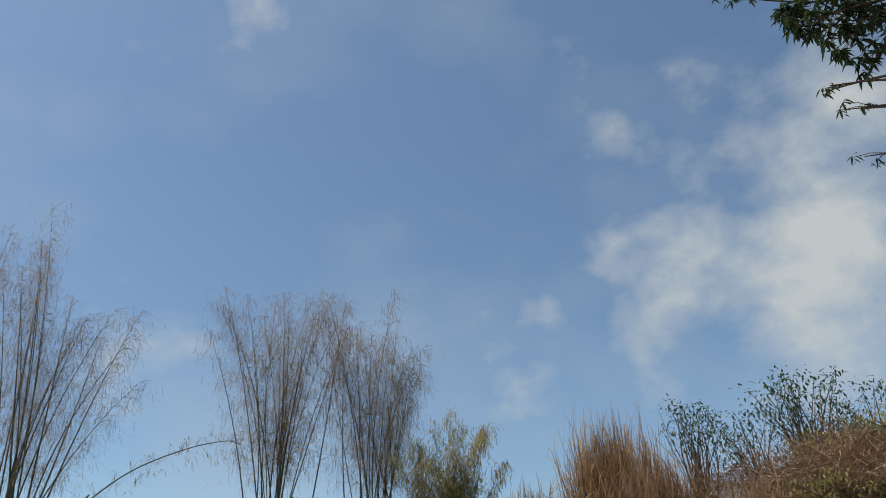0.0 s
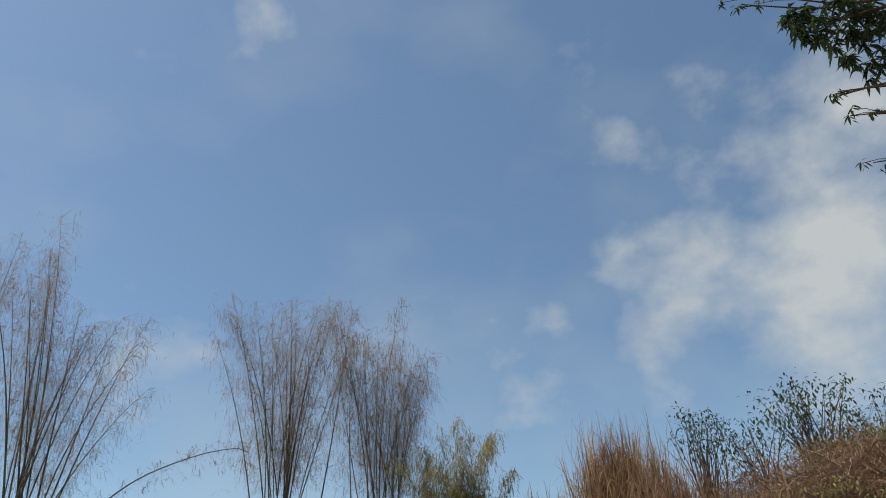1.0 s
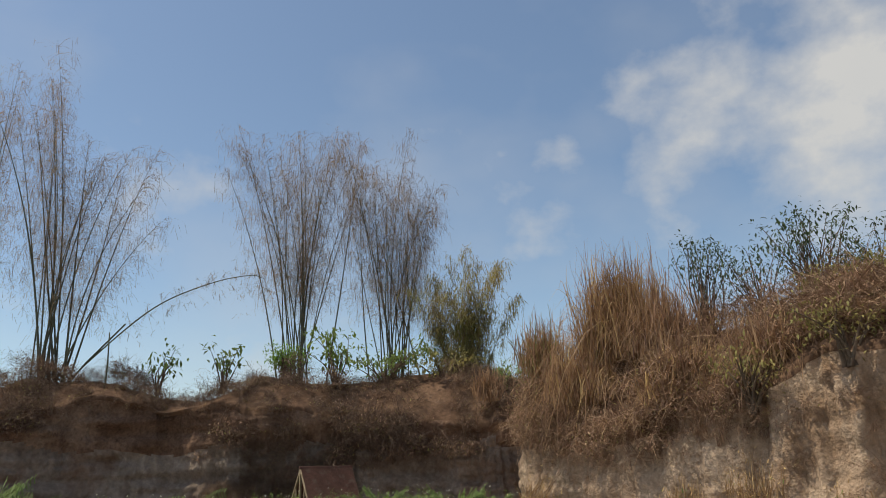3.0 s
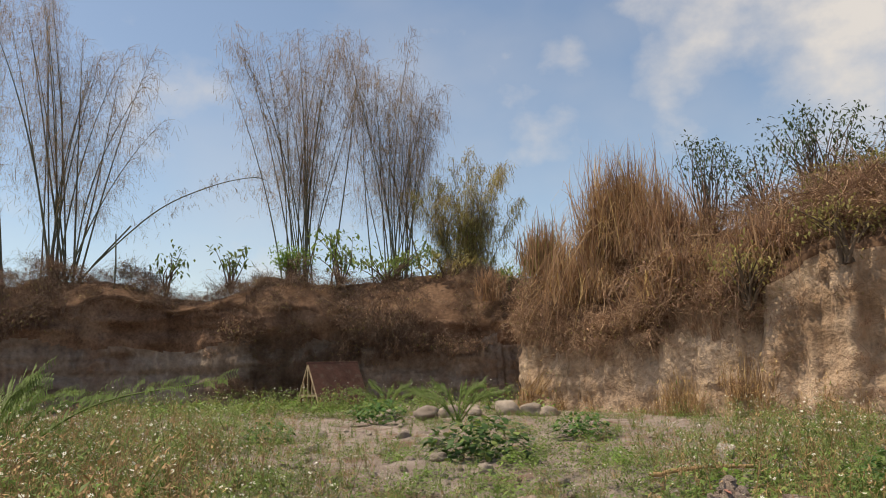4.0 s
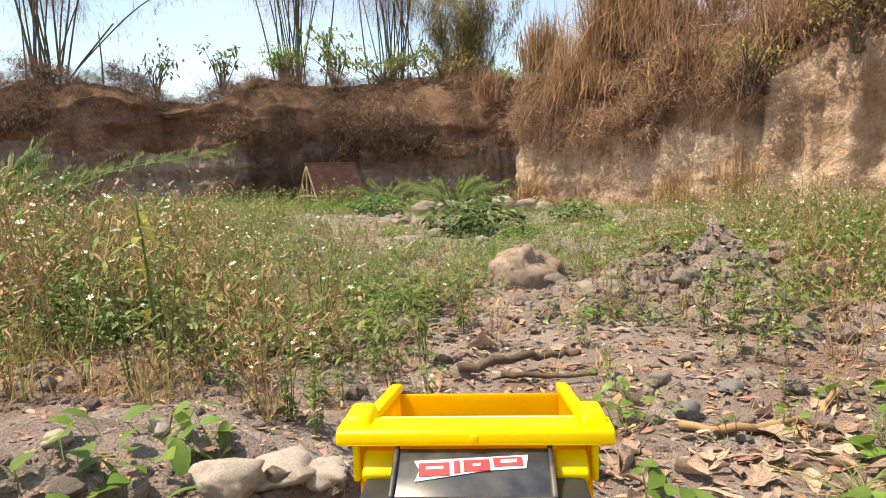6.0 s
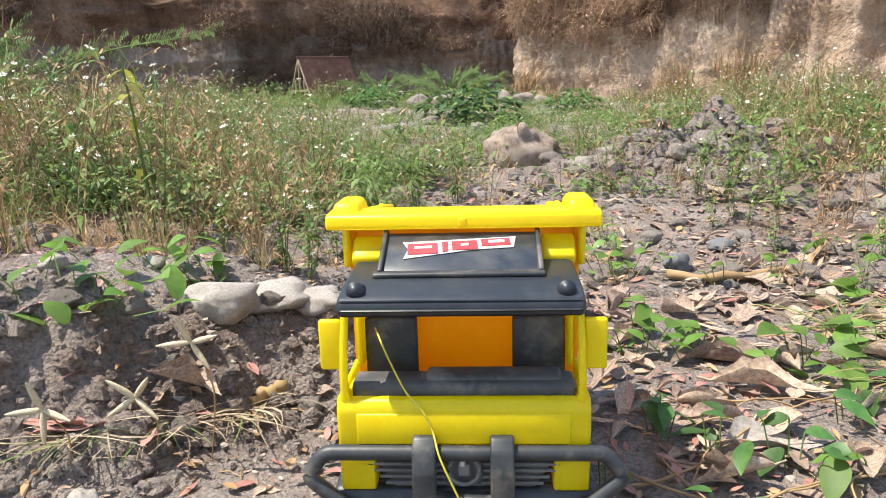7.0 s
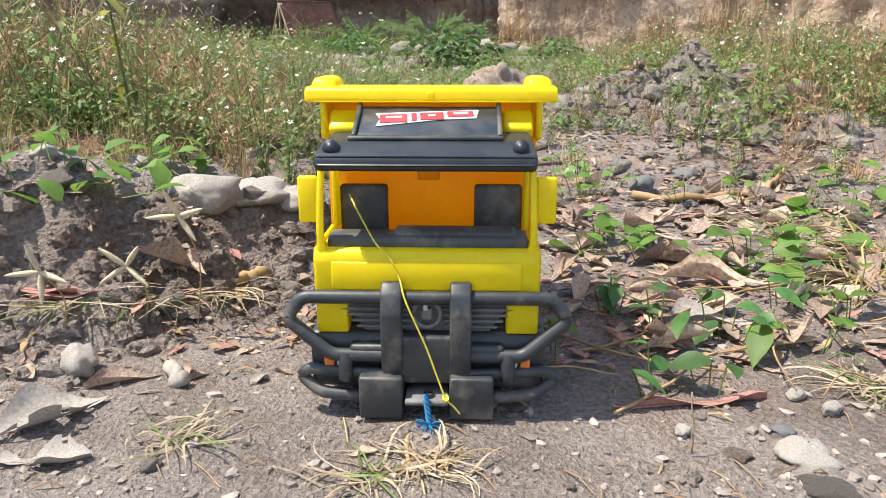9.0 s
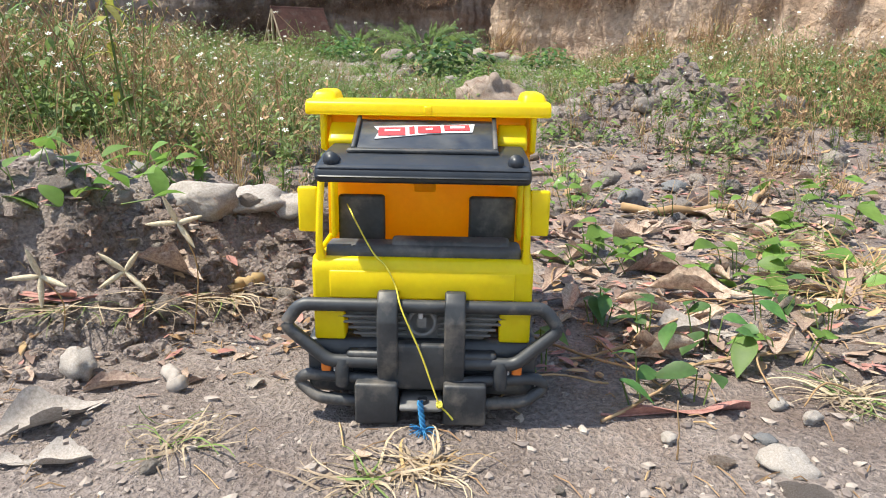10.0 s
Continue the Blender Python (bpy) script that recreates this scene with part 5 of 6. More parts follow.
for x, y, r in ((0.45, 2.80, 0.05), (0.57, 2.93, 0.055), (0.68, 2.85, 0.04), (0.80, 2.82, 0.055), (0.97, 2.88, 0.06), (1.12, 2.85, 0.05), (1.36, 2.95, 0.09), (1.2, 2.18, 0.045), (1.08, 2.22, 0.04), (0.70, 3.05, 0.045), (0.88, 3.1, 0.05), (1.05, 3.12, 0.05)):
    stone(x, y, r, "broken lump of pale dried soil", 0.25, tall=0.9)
stone(1.74, 5.52, 0.09, "whitish stone in the grass", 0.1, mat=WHITESTONE)
for x, y, r in ((1.45, 4.6, 0.09), (1.75, 4.5, 0.10), (1.9, 4.75, 0.08), (0.05, 5.2, 0.08), (-0.3, 5.6, 0.07), (0.9, 6.6, 0.08), (-0.95, 12.0, 0.22), (-0.2, 12.6, 0.18), (0.35, 12.7, 0.24), (0.75, 12.9, 0.21), (1.1, 12.9, 0.18), (-1.6, 12.2, 0.17), (-0.6, 12.5, 0.2), (-1.28, 3.54, 0.07), (-0.98, 3.72, 0.055), (-1.75, 4.2, 0.12), (-1.3, 2.6, 0.05), (-1.05, 2.5, 0.06), (-0.85, 2.35, 0.05), (-0.7, 2.2, 0.055), (-0.45, 2.15, 0.06), (-0.32, 2.1, 0.05), (-1.5, 2.6, 0.06)):
    stone(x, y, r, "pale weathered stone among weeds")
r_st = np.random.default_rng(77)
for _ in range(260):
    y = 1.35 + 8.5 * r_st.random() ** 1.5
    x = 0.1 + r_st.uniform(-0.62, 0.62) * y
    stone(x, y, (0.006 + 0.022 * r_st.random() ** 1.6) * (0.6 + 0.34 * y), "pale weathered stone among weeds")

# pebbles and crumbs of soil
gravel = Heap()
crumbs = [stone_arrays(400 + k, (1, 0.75, 0.5), 0.9, 4, 5) for k in range(4)]
for k, base in enumerate(crumbs):
    n = 4200
    y = 0.45 + 2.6 * r_st.random(n) ** 2.3
    x = 0.1 + r_st.uniform(-0.75, 0.8, n) * (0.35 + 0.62 * y)
    size = 0.0009 + 0.0062 * r_st.random(n) ** 8 * (0.7 + 0.5 * y)
    some = [place(*p) for p in zip(x, y, ground_z(x, y) + size * 0.1, r_st.uniform(0, 6.28, n), size)]
    gravel.tiled(base, some)
def scatter_clods(x, y, size):
    turn = r_st.uniform(0, 6.28, len(x))
    return [place(*p) for p in zip(x, y, ground_z(x, y) + size * 0.1, turn, size, r_st.normal(0, 0.3, len(x)))]


along, off = r_st.uniform(-0.62, 0.14, 1300), r_st.normal(0.04, 0.07, 1300)
clods = scatter_clods(-0.10 + along * 0.804 - off * 0.595, 0.965 + along * 0.595 + off * 0.804, 0.003 + 0.015 * r_st.random(1300) ** 3)
x = r_st.normal(1.0, 0.40, 900)
clods += scatter_clods(x, r_st.normal(3.0, 0.18, 900) + 0.35 * (x - 0.9), 0.008 + 0.05 * r_st.random(900) ** 3)
y = 1.4 + 4.6 * r_st.random(2600) ** 1.7
clods += scatter_clods(0.1 + r_st.uniform(-0.66, 0.66, 2600) * y, y, (0.004 + 0.016 * r_st.random(2600) ** 4) * (0.7 + 0.25 * y))
tagged(new("clods", Heap().tiled(stone_arrays(440, (1, 0.85, 0.75), 0.6, 6, 8), clods).mesh("clods", [SOIL])), "crumbled clods of dry soil on the bank", "clods", kind="stuff")
tagged(new("gravel", gravel.mesh("gravel", [PEBBLE])), "small pebbles and crumbs of dry soil", "gravel", kind="stuff")


bits = Heap()
for _ in range(420):
    y = 0.47 + 1.1 * r_st.random() ** 1.3
    x = 0.1 + r_st.uniform(-0.7, 0.75) * (0.3 + 0.6 * y)
    a, ln = r_st.uniform(0, 6.28), r_st.uniform(0.006, 0.04)
    z = float(ground_z(x, y)) + 0.0015
    end = (x + ln * math.cos(a), y + ln * math.sin(a))
    bits.tube([(x, y, z), ((x + end[0]) / 2, (y + end[1]) / 2, z + 0.003), (*end, float(ground_z(*end)) + 0.001)], r_st.uniform(0.0003, 0.0008), 4)
tagged(new("straw_bits", bits.mesh("straw_bits", [DRYSTEM])), "scattered bits of dry straw and twig on the sand", "straw", kind="stuff")


# ---- dead leaves ----
def dead_leaf_mesh(seed, mat, curl=0.6, slim=0.42, torn=0.0):
    """A withered leaf of length 1 with a midrib, its sides curled up and its edge wavy."""
    r = np.random.default_rng(seed)
    nu, nv = 13, 7
    t = np.linspace(0, 1, nu)
    half = slim * 0.5 * np.sin(np.pi * np.clip(t, 0.02, 0.985) ** 0.85) ** 0.8
    s = np.linspace(-1, 1, nv)
    T, S = np.meshgrid(t, s, indexing="ij")
    bow = r.uniform(-0.25, 0.4)
    wave = 0.10 * np.sin(T * r.uniform(6, 12) + r.uniform(0, 6)) * np.abs(S)
    W = half[:, None] * (1 + 0.12 * r.normal(0, 1, (nu, 1)))
    ang = S * curl * (1 + 0.7 * np.sin(T * 3 + r.uniform(0, 6)))
    x = T - 0.5
    y = W * np.sin(ang) / max(curl, 0.15) * 1.05
    z = W * (1 - np.cos(ang)) / max(curl, 0.15) + bow * 0.4 * (T - 0.5) ** 2 + wave * 0.35 - 0.02 * np.exp(-(S * 4) ** 2)
    z = z - z.min()
    v = np.stack([x, y, z], -1).reshape(-1, 3)
    i, j = np.meshgrid(np.arange(nu - 1), np.arange(nv - 1), indexing="ij")
    a = i * nv + j
    q = np.stack([a, a + nv, a + nv + 1, a + 1], -1).reshape(-1, 4)
    if torn:
        q = q[r.random(len(q)) > torn]
    h = Heap().add(v, q)
    rib = np.stack([t - 0.5, t * 0, v.reshape(nu, nv, 3)[:, nv // 2, 2] + 0.006], -1)
    rib = np.concatenate([rib[:1] - (0.13, 0, -0.02), rib])
    h.tube(rib, np.linspace(0.012, 0.004, len(rib)), 4)
    return h.mesh("dead_leaf", [mat], True)


LEAF_MESHES = [dead_leaf_mesh(500 + k, DEADLEAF, (0.3, 0.7, 1.1, 1.5, 0.5)[k % 5], (0.40, 0.46, 0.36, 0.5)[k % 4]) for k in range(10)]
GREY_LEAF = [dead_leaf_mesh(530 + k, ASHLEAF, 0.8, 0.46, 0.07) for k in range(3)]
MAROON = material("maroon_leaf", (0.26, 0.11, 0.09), (0.40, 0.21, 0.17), 30.0, 0.6, 0.3, 6.0, bump_size=0.001)
SCRAP = material("leaf_scraps", (0.20, 0.125, 0.09), (0.44, 0.33, 0.25), 22.0, 0.8, 0.0, 6.0, island=0.45, transmit=0.1)
MAROON_LEAF = dead_leaf_mesh(540, MAROON, 0.7, 0.34)


def dead_leaf(x, y, size, turn, mesh=None, tip=0.0, lift=0.0, label="curled brown dead leaf lying on the sand", roll=0.0):
    ob = new("dead_leaf", mesh or LEAF_MESHES[int(rng.integers(10))])
    ob.matrix_world = Matrix.Translation((x, y, float(ground_z(x, y)) + 0.001 + lift)) @ Matrix.Rotation(turn, 4, "Z") @ Matrix.Rotation(tip, 4, "Y") @ Matrix.Rotation(roll, 4, "X") @ Matrix.Diagonal((size, size, size, 1))
    return tagged(ob, label, "leaf", "dead leaves on the ground")


dead_leaf(0.321, 0.681, 0.127, 0.16, MAROON_LEAF, roll=-0.35, label="long maroon dead leaf lying on the sand")
dead_leaf(0.442, 1.076, 0.139, -0.30, LEAF_MESHES[3], label="large curled tan dead leaf on the litter")
dead_leaf(0.437, 0.993, 0.137, -0.30, LEAF_MESHES[2], lift=0.006, label="large curled tan dead leaf on the litter")
dead_leaf(0.394, 0.856, 0.115, 0.15, GREY_LEAF[2], label="greyish dead leaf on the litter")
dead_leaf(0.309, 0.815, 0.076, -0.50, LEAF_MESHES[4], label="curled brown dead leaf in the litter")
dead_leaf(0.529, 0.955, 0.094, 0.80, LEAF_MESHES[8], label="curled brown dead leaf in the litter")
dead_leaf(0.394, 0.758, 0.067, 2.40, LEAF_MESHES[6], label="curled brown dead leaf in the litter")
dead_leaf(-0.232, 0.630, 0.091, 0.85, GREY_LEAF[0], label="ash-grey dead leaf with holes on the sand")
dead_leaf(-0.196, 0.571, 0.050, 0.20, GREY_LEAF[1], label="ash-grey dead leaf on the sand")
dead_leaf(-0.230, 0.569, 0.031, 0.10, GREY_LEAF[2], label="ash-grey dead leaf on the sand")
dead_leaf(-0.207, 0.705, 0.068, 0.50, LEAF_MESHES[3], label="curled orange-brown dead leaf on the sand")
dead_leaf(-0.318, 0.717, 0.054, -0.50, LEAF_MESHES[1], label="curled brown dead leaf lying on the sand")
dead_leaf(-0.172, 0.679, 0.021, 0.20, label="curled brown dead leaf lying on the sand")
dead_leaf(-0.140, 0.716, 0.024, 0.90, label="curled brown dead leaf lying on the sand")
dead_leaf(-0.082, 0.713, 0.025, 1.20, GREY_LEAF[1], label="curled brown dead leaf lying on the sand")
dead_leaf(-0.062, 0.729, 0.024, -0.40, label="curled brown dead leaf lying on the sand")
dead_leaf(-0.237, 0.897, 0.071, 0.50, LEAF_MESHES[7], tip=0.5, lift=0.012, label="dark crumpled dead leaf at the bank's foot")
dead_leaf(-0.213, 0.904, 0.057, -0.60, LEAF_MESHES[2], tip=0.3, lift=0.016, label="dark crumpled dead leaf at the bank's foot")
dead_leaf(-0.253, 0.878, 0.064, 1.80, LEAF_MESHES[6], tip=0.2, lift=0.01, label="dark crumpled dead leaf at the bank's foot")
dead_leaf(-0.354, 0.818, 0.106, -0.10, MAROON_LEAF, lift=0.006, label="dark maroon dead leaf at the bank's foot")
dead_leaf(-0.314, 0.811, 0.069, 0.30, MAROON_LEAF, lift=0.01, label="dark maroon dead leaf at the bank's foot")
dead_leaf(-0.109, 0.974, 0.045, 0.40, LEAF_MESHES[9], label="curled brown dead leaf lying on the sand")
dead_leaf(0.034, 0.588, 0.025, 0.30, LEAF_MESHES[1], label="curled brown dead leaf lying on the sand")
dead_leaf(0.058, 0.564, 0.022, 2.00, LEAF_MESHES[5], label="curled brown dead leaf lying on the sand")
r_lf = np.random.default_rng(88)
for _ in range(200):
    x, y = r_lf.uniform(0.22, 0.80), r_lf.uniform(0.78, 1.50)
    if x - 0.18 < (0.92 - y) * 0.4 or (x > 0.55 and y < 0.92):
        continue
    dead_leaf(x, y, r_lf.uniform(0.025, 0.085), r_lf.uniform(0, 6.28), tip=r_lf.normal(0, 0.2), lift=r_lf.uniform(0, 0.010), label="curled brown dead leaf in the litter")
for _ in range(105):
    y = r_lf.uniform(1.3, 2.7)
    x = r_lf.uniform(-0.15, 0.62) * y + 0.15
    dead_leaf(x, y, r_lf.uniform(0.04, 0.10), r_lf.uniform(0, 6.28), tip=r_lf.normal(0, 0.2), lift=r_lf.uniform(0, 0.006), label="brown dead leaf scattered on the track")
for _ in range(26):
    x, y = r_lf.uniform(-0.40, -0.08), r_lf.uniform(0.66, 0.98)
    dead_leaf(x, y, r_lf.uniform(0.012, 0.03), r_lf.uniform(0, 6.28), label="scrap of dead leaf on the sand")


# scraps of leaf and bark all over the track
scraps = Heap()
n = 4200
y = 0.75 + 2.6 * r_lf.random(n) ** 1.2
x = np.where(r_lf.random(n) < 0.75, r_lf.uniform(-0.12, 0.66, n), r_lf.uniform(-0.6, 0.1, n)) * y + 0.12
for px, py, pz in zip(x, y, ground_z(x, y)):
    if abs(px - 0.08) < 0.12 and py < 1.0:
        continue
    a, ln = r_lf.uniform(0, 6.28), r_lf.uniform(0.006, 0.030) * (0.7 + 0.3 * py)
    scraps.leaf((px, py, pz + r_lf.uniform(0.002, 0.008)), (math.cos(a), math.sin(a), r_lf.normal(0, 0.25)), ln, ln * r_lf.uniform(0.25, 0.6), int(r_lf.integers(3)), 0.1, r_lf.uniform(-0.3, 0.5), 3)
tagged(new("leaf_litter", scraps.mesh("leaf_litter", [SCRAP, DRYSTEM, MAROON])), "broken scraps of dead leaf and bark on the soil", "litter", kind="stuff")


# ---- sticks and dry stalks ----
def stick(pts, r0, r1, label="dry brown twig lying on the ground", name="twig", mat=DRYSTEM):
    p = smooth_path(pts, 5)
    p = p + np.random.default_rng(len(p)).normal(0, r0 * 0.4, p.shape)
    radii = np.linspace(r0, r1, len(p))
    p, radii = np.concatenate([p[:1], p, p[-1:]]), np.concatenate([[0], radii, [0]])
    ob = new(name, Heap().tube(p, radii, 7).mesh(name, [mat], True))
    return tagged(ob, label, "twig", "twigs on the ground")


stick([(0.44, 1.50, 0.012), (0.56, 1.48, 0.016), (0.70, 1.56, 0.014), (0.80, 1.68, 0.02)], 0.009, 0.005)
stick([(0.02, 1.86, 0.03), (0.12, 1.90, 0.045), (0.24, 1.97, 0.04), (0.32, 1.99, 0.03)], 0.013, 0.008, "thick grey-brown branch piece on the ground", mat=BARK)
stick([(0.12, 1.85, 0.02), (0.25, 1.84, 0.02), (0.34, 1.86, 0.02)], 0.008, 0.005, "grey-brown branch piece on the ground", mat=BARK)
stick([(0.95, 4.3, 0.14), (1.25, 4.32, 0.18), (1.6, 4.4, 0.17)], 0.014, 0.010, "long straight tan stick on the heap")
stick([(0.24, 0.655, 0.004), (0.30, 0.70, 0.012), (0.36, 0.76, 0.016), (0.47, 0.79, 0.016)], 0.0016, 0.0012, "thin green-brown runner over the leaves", "runner")
stick([(0.20, 0.84, 0.004), (0.27, 0.76, 0.012), (0.36, 0.73, 0.010)], 0.0016, 0.0012, "thin green-brown runner over the leaves", "runner")
stick([(0.22, 0.78, 0.004), (0.29, 0.80, 0.014), (0.40, 0.90, 0.02), (0.52, 0.96, 0.02)], 0.0016, 0.0012, "thin green-brown runner over the leaves", "runner")
stick([(0.29, 0.60, 0.002), (0.288, 0.598, 0.03), (0.285, 0.60, 0.055)], 0.0009, 0.0005, "thin upright dry stalk", "stalk")
stick([(-0.167, 0.922, 0.027), (-0.153, 0.941, 0.030), (-0.142, 0.958, 0.031)], 0.008, 0.008, "short yellowish stub of cane on the sand", "cane_stub", STRAW)
stick([(-0.172, 0.722, 0.007), (-0.148, 0.690, 0.008)], 0.008, 0.007, "short whitish burnt stub on the sand", "cane_stub", ASHLEAF)
for k in range(26):
    x, y = r_lf.uniform(0.2, 0.75), r_lf.uniform(0.7, 1.4)
    a, ln = r_lf.uniform(0, 6.28), r_lf.uniform(0.05, 0.14)
    zz = float(ground_z(x, y)) + 0.008
    stick([(x, y, zz), (x + 0.5 * ln * math.cos(a), y + 0.5 * ln * math.sin(a), zz + 0.012), (x + ln * math.cos(a + 0.3), y + ln * math.sin(a + 0.3), zz)], 0.0012, 0.0008, "thin dry stalk in the litter", "stalk")


def straw_tuft(at, n, length, label, seed, flat=0.5, mats=None, width=0.0013):
    r = np.random.default_rng(seed)
    ob = thing("straw_tuft", label, "grass tuft", "straw tufts", at=(at[0], at[1], float(ground_z(*at))))
    h = Heap()
    for _ in range(n):
        a = r.uniform(0, 6.28)
        ln = length * r.uniform(0.4, 1.1)
        up = r.uniform(0.1, 1.0) * (1 - flat) + 0.05
        t = np.linspace(0, 1, 6)[:, None]
        d = np.array([math.cos(a), math.sin(a), up * 1.6])
        p = np.array([r.normal(0, 0.012), r.normal(0, 0.010), 0]) + d * ln * t - np.array([0, 0, up * 1.3 * ln]) * t**2.2
        p[:, :2] += np.outer(np.sin(t[:, 0] * 3) * 0.15 * ln, [-math.sin(a), math.cos(a)]) * r.normal()
        p[:, 2] = np.maximum(p[:, 2], 0.002)
        h.strip(p, width * (1.1 - 0.8 * t[:, 0]) * r.uniform(0.6, 1.5), (-math.sin(a), math.cos(a), r.normal(0, 0.5)), int(r.random() < 0.22))
    part("blade_mass", h, ob, "", mats or [STRAW, GREEN])
    return ob


PALE = material("pale_straw", (0.29, 0.215, 0.14), (0.50, 0.40, 0.275), 30.0, 0.8, 0.0, 6.0, island=0.3, transmit=0.2)
straw_tuft((-0.116, 0.599), 46, 0.05, "small tuft of straw and green grass on the sand", 601, 0.35, [PALE, GREEN], 0.0009)
straw_tuft((0.087, 0.576), 70, 0.055, "tangled pale straw in front of the toy", 602, 0.55, [PALE, STRAW], 0.0010)
straw_tuft((0.042, 0.557), 40, 0.06, "tangled pale straw in front of the toy", 603, 0.7, [PALE, GREEN], 0.0010)
straw_tuft((-0.235, 0.870), 70, 0.10, "tangle of dry grass at the bank's foot", 604, 0.7, [PALE, GREEN], 0.0010)
straw_tuft((-0.176, 0.910), 60, 0.09, "tangle of dry grass at the bank's foot", 605, 0.7, [PALE, GREEN], 0.0010)
straw_tuft((-0.309, 0.812), 60, 0.10, "tangle of dry grass at the bank's foot", 606, 0.7, [PALE, GREEN], 0.0010)
straw_tuft((0.486, 0.709), 80, 0.07, "heap of dry straw on the swell of soil", 607, 0.7, [PALE, GREEN], 0.0010)
straw_tuft((0.62, 1.00), 60, 0.14, "pale straw in the leaf litter", 608, 0.4)
straw_tuft((0.72, 1.12), 70, 0.15, "pale straw and green grass in the litter", 609, 0.3)
straw_tuft((0.62, 1.22), 60, 0.12, "green and straw grass tuft", 610, 0.2, [GREEN, STRAW])


def finger_grass(x, y, top, seed):
    """A stalk of finger grass with four pale spread seed heads."""
    r = np.random.default_rng(seed)
    z0 = float(ground_z(x, y))
    ob = thing("finger_grass", "dry stalk with a pale star of four seed heads", "grass", "finger grass stalks", at=(x, y, z0))
    h = top - z0
    part("stalk", Heap().tube(smooth_path([(0.0, 0.02, 0), (0.012, 0.014, h * 0.6), (0, 0, h)], 4), 0.0008, 5), ob, "", [STRAW], True)
    a0 = r.uniform(0, 1.5)
    for k in range(4):
        a = a0 + k * 1.57 + r.normal(0, 0.15)
        d = np.array([math.cos(a), -0.25, math.sin(a)])
        t = np.linspace(0, 1, 7)[:, None]
        ear = np.array([0, 0, h]) + d * 0.031 * t
        part("seed_head", Heap().tube(ear, [0.0012, 0.0026, 0.0031, 0.003, 0.0027, 0.002, 0.0008], 6), ob, "", [SEED], True)
    return ob


SEED = material("pale_seed_heads", (0.42, 0.34, 0.22), (0.58, 0.50, 0.36), 300.0, 0.9, 0.5, 4.0, bump_size=0.001)
finger_grass(-0.239, 0.800, 0.086, 1)
finger_grass(-0.185, 0.815, 0.136, 2)
finger_grass(-0.309, 0.765, 0.090, 3)


# ---- green plants ----
def vine(x, y, n, leaf, spread, label, seed, mat=LIME, rise=0.03, upright=0.4):
    r = np.random.default_rng(seed)
    z0 = float(ground_z(x, y))
    ob = thing("creeper", label, "creeper", "broad-leaved creepers", at=(x, y, z0))
    for k in range(n):
        a = r.uniform(0, 6.28)
        c = np.array([r.normal(0, spread), r.normal(0, spread * 0.8), 0])
        c[2] = max(float(ground_z(x + c[0], y + c[1])) - z0, -0.02) + rise * r.uniform(0.4, 1.4)
        part("stem", Heap().tube([(c[0] * 0.6, c[1] * 0.6, max(c[2] - rise, 0.002)), c * (0.9, 0.9, 0.9), c], 0.0008, 4), ob, "", [GREEN])
        d = np.array([math.cos(a), math.sin(a), upright * r.normal(0.3, 0.8)])
        size = leaf * r.uniform(0.65, 1.15)
        part("leaf", Heap().leaf(c, d, size, size * 0.62, 0, 0.35, 0.18, 6, (math.sin(a), -math.cos(a), r.normal(0, 0.35))), ob, "", [mat], True)
    return ob


DEEP = material("deep_green_leaves", (0.05, 0.12, 0.03), (0.10, 0.20, 0.05), 20.0, 0.45, 0.0, 6.0, spread=0.3, transmit=0.35)
for k, (x, y, n, s, sp, m) in enumerate(((0.280, 0.885, 6, 0.034, 0.016, DEEP), (0.319, 0.814, 5, 0.034, 0.022, DEEP), (0.384, 0.806, 6, 0.036, 0.025, DEEP), (0.336, 0.702, 3, 0.036, 0.015, DEEP), (0.289, 0.695, 3, 0.030, 0.015, DEEP), (0.460, 0.787, 5, 0.038, 0.025, LIME), (0.534, 0.846, 4, 0.042, 0.020, LIME), (0.535, 1.043, 7, 0.048, 0.030, LIME), (0.611, 1.079, 8, 0.050, 0.040, LIME), (0.766, 1.323, 8, 0.055, 0.040, LIME), (0.474, 1.064, 5, 0.045, 0.030, LIME), (0.509, 1.054, 4, 0.045, 0.020, LIME), (0.382, 1.097, 5, 0.045, 0.030, LIME), (0.309, 1.134, 9, 0.045, 0.035, LIME), (0.348, 1.523, 12, 0.035, 0.050, LIME), (0.366, 1.768, 12, 0.035, 0.050, LIME), (0.329, 1.202, 5, 0.040, 0.030, LIME), (0.531, 1.458, 4, 0.030, 0.030, LIME), (0.618, 1.480, 4, 0.030, 0.030, LIME), (0.884, 1.480, 8, 0.050, 0.060, LIME), (0.202, 0.751, 3, 0.034, 0.012, LIME), (0.491, 0.921, 4, 0.036, 0.025, DEEP), (0.890, 1.702, 9, 0.045, 0.070, LIME))):
    vine(x, y, n, s, sp, "green oval-leaved creeper growing through dead leaves", 700 + k, m, 0.04)
for k, (x, y, n, s, sp) in enumerate(((-0.386, 0.879, 5, 0.045, 0.030), (-0.352, 0.902, 6, 0.045, 0.035), (-0.360, 1.031, 5, 0.045, 0.030), (-0.363, 1.136, 6, 0.045, 0.040), (-0.294, 1.091, 6, 0.045, 0.040), (-0.266, 1.109, 5, 0.042, 0.035), (-0.331, 0.888, 4, 0.040, 0.025))):
    vine(x, y, n, s, sp, "bright green round-leaved creeper on the bank", 730 + k, LIME, 0.03, 0.8)


SLOTS = [GREEN, DRYSTEM, PETAL, POLLEN, LIME, STRAW]


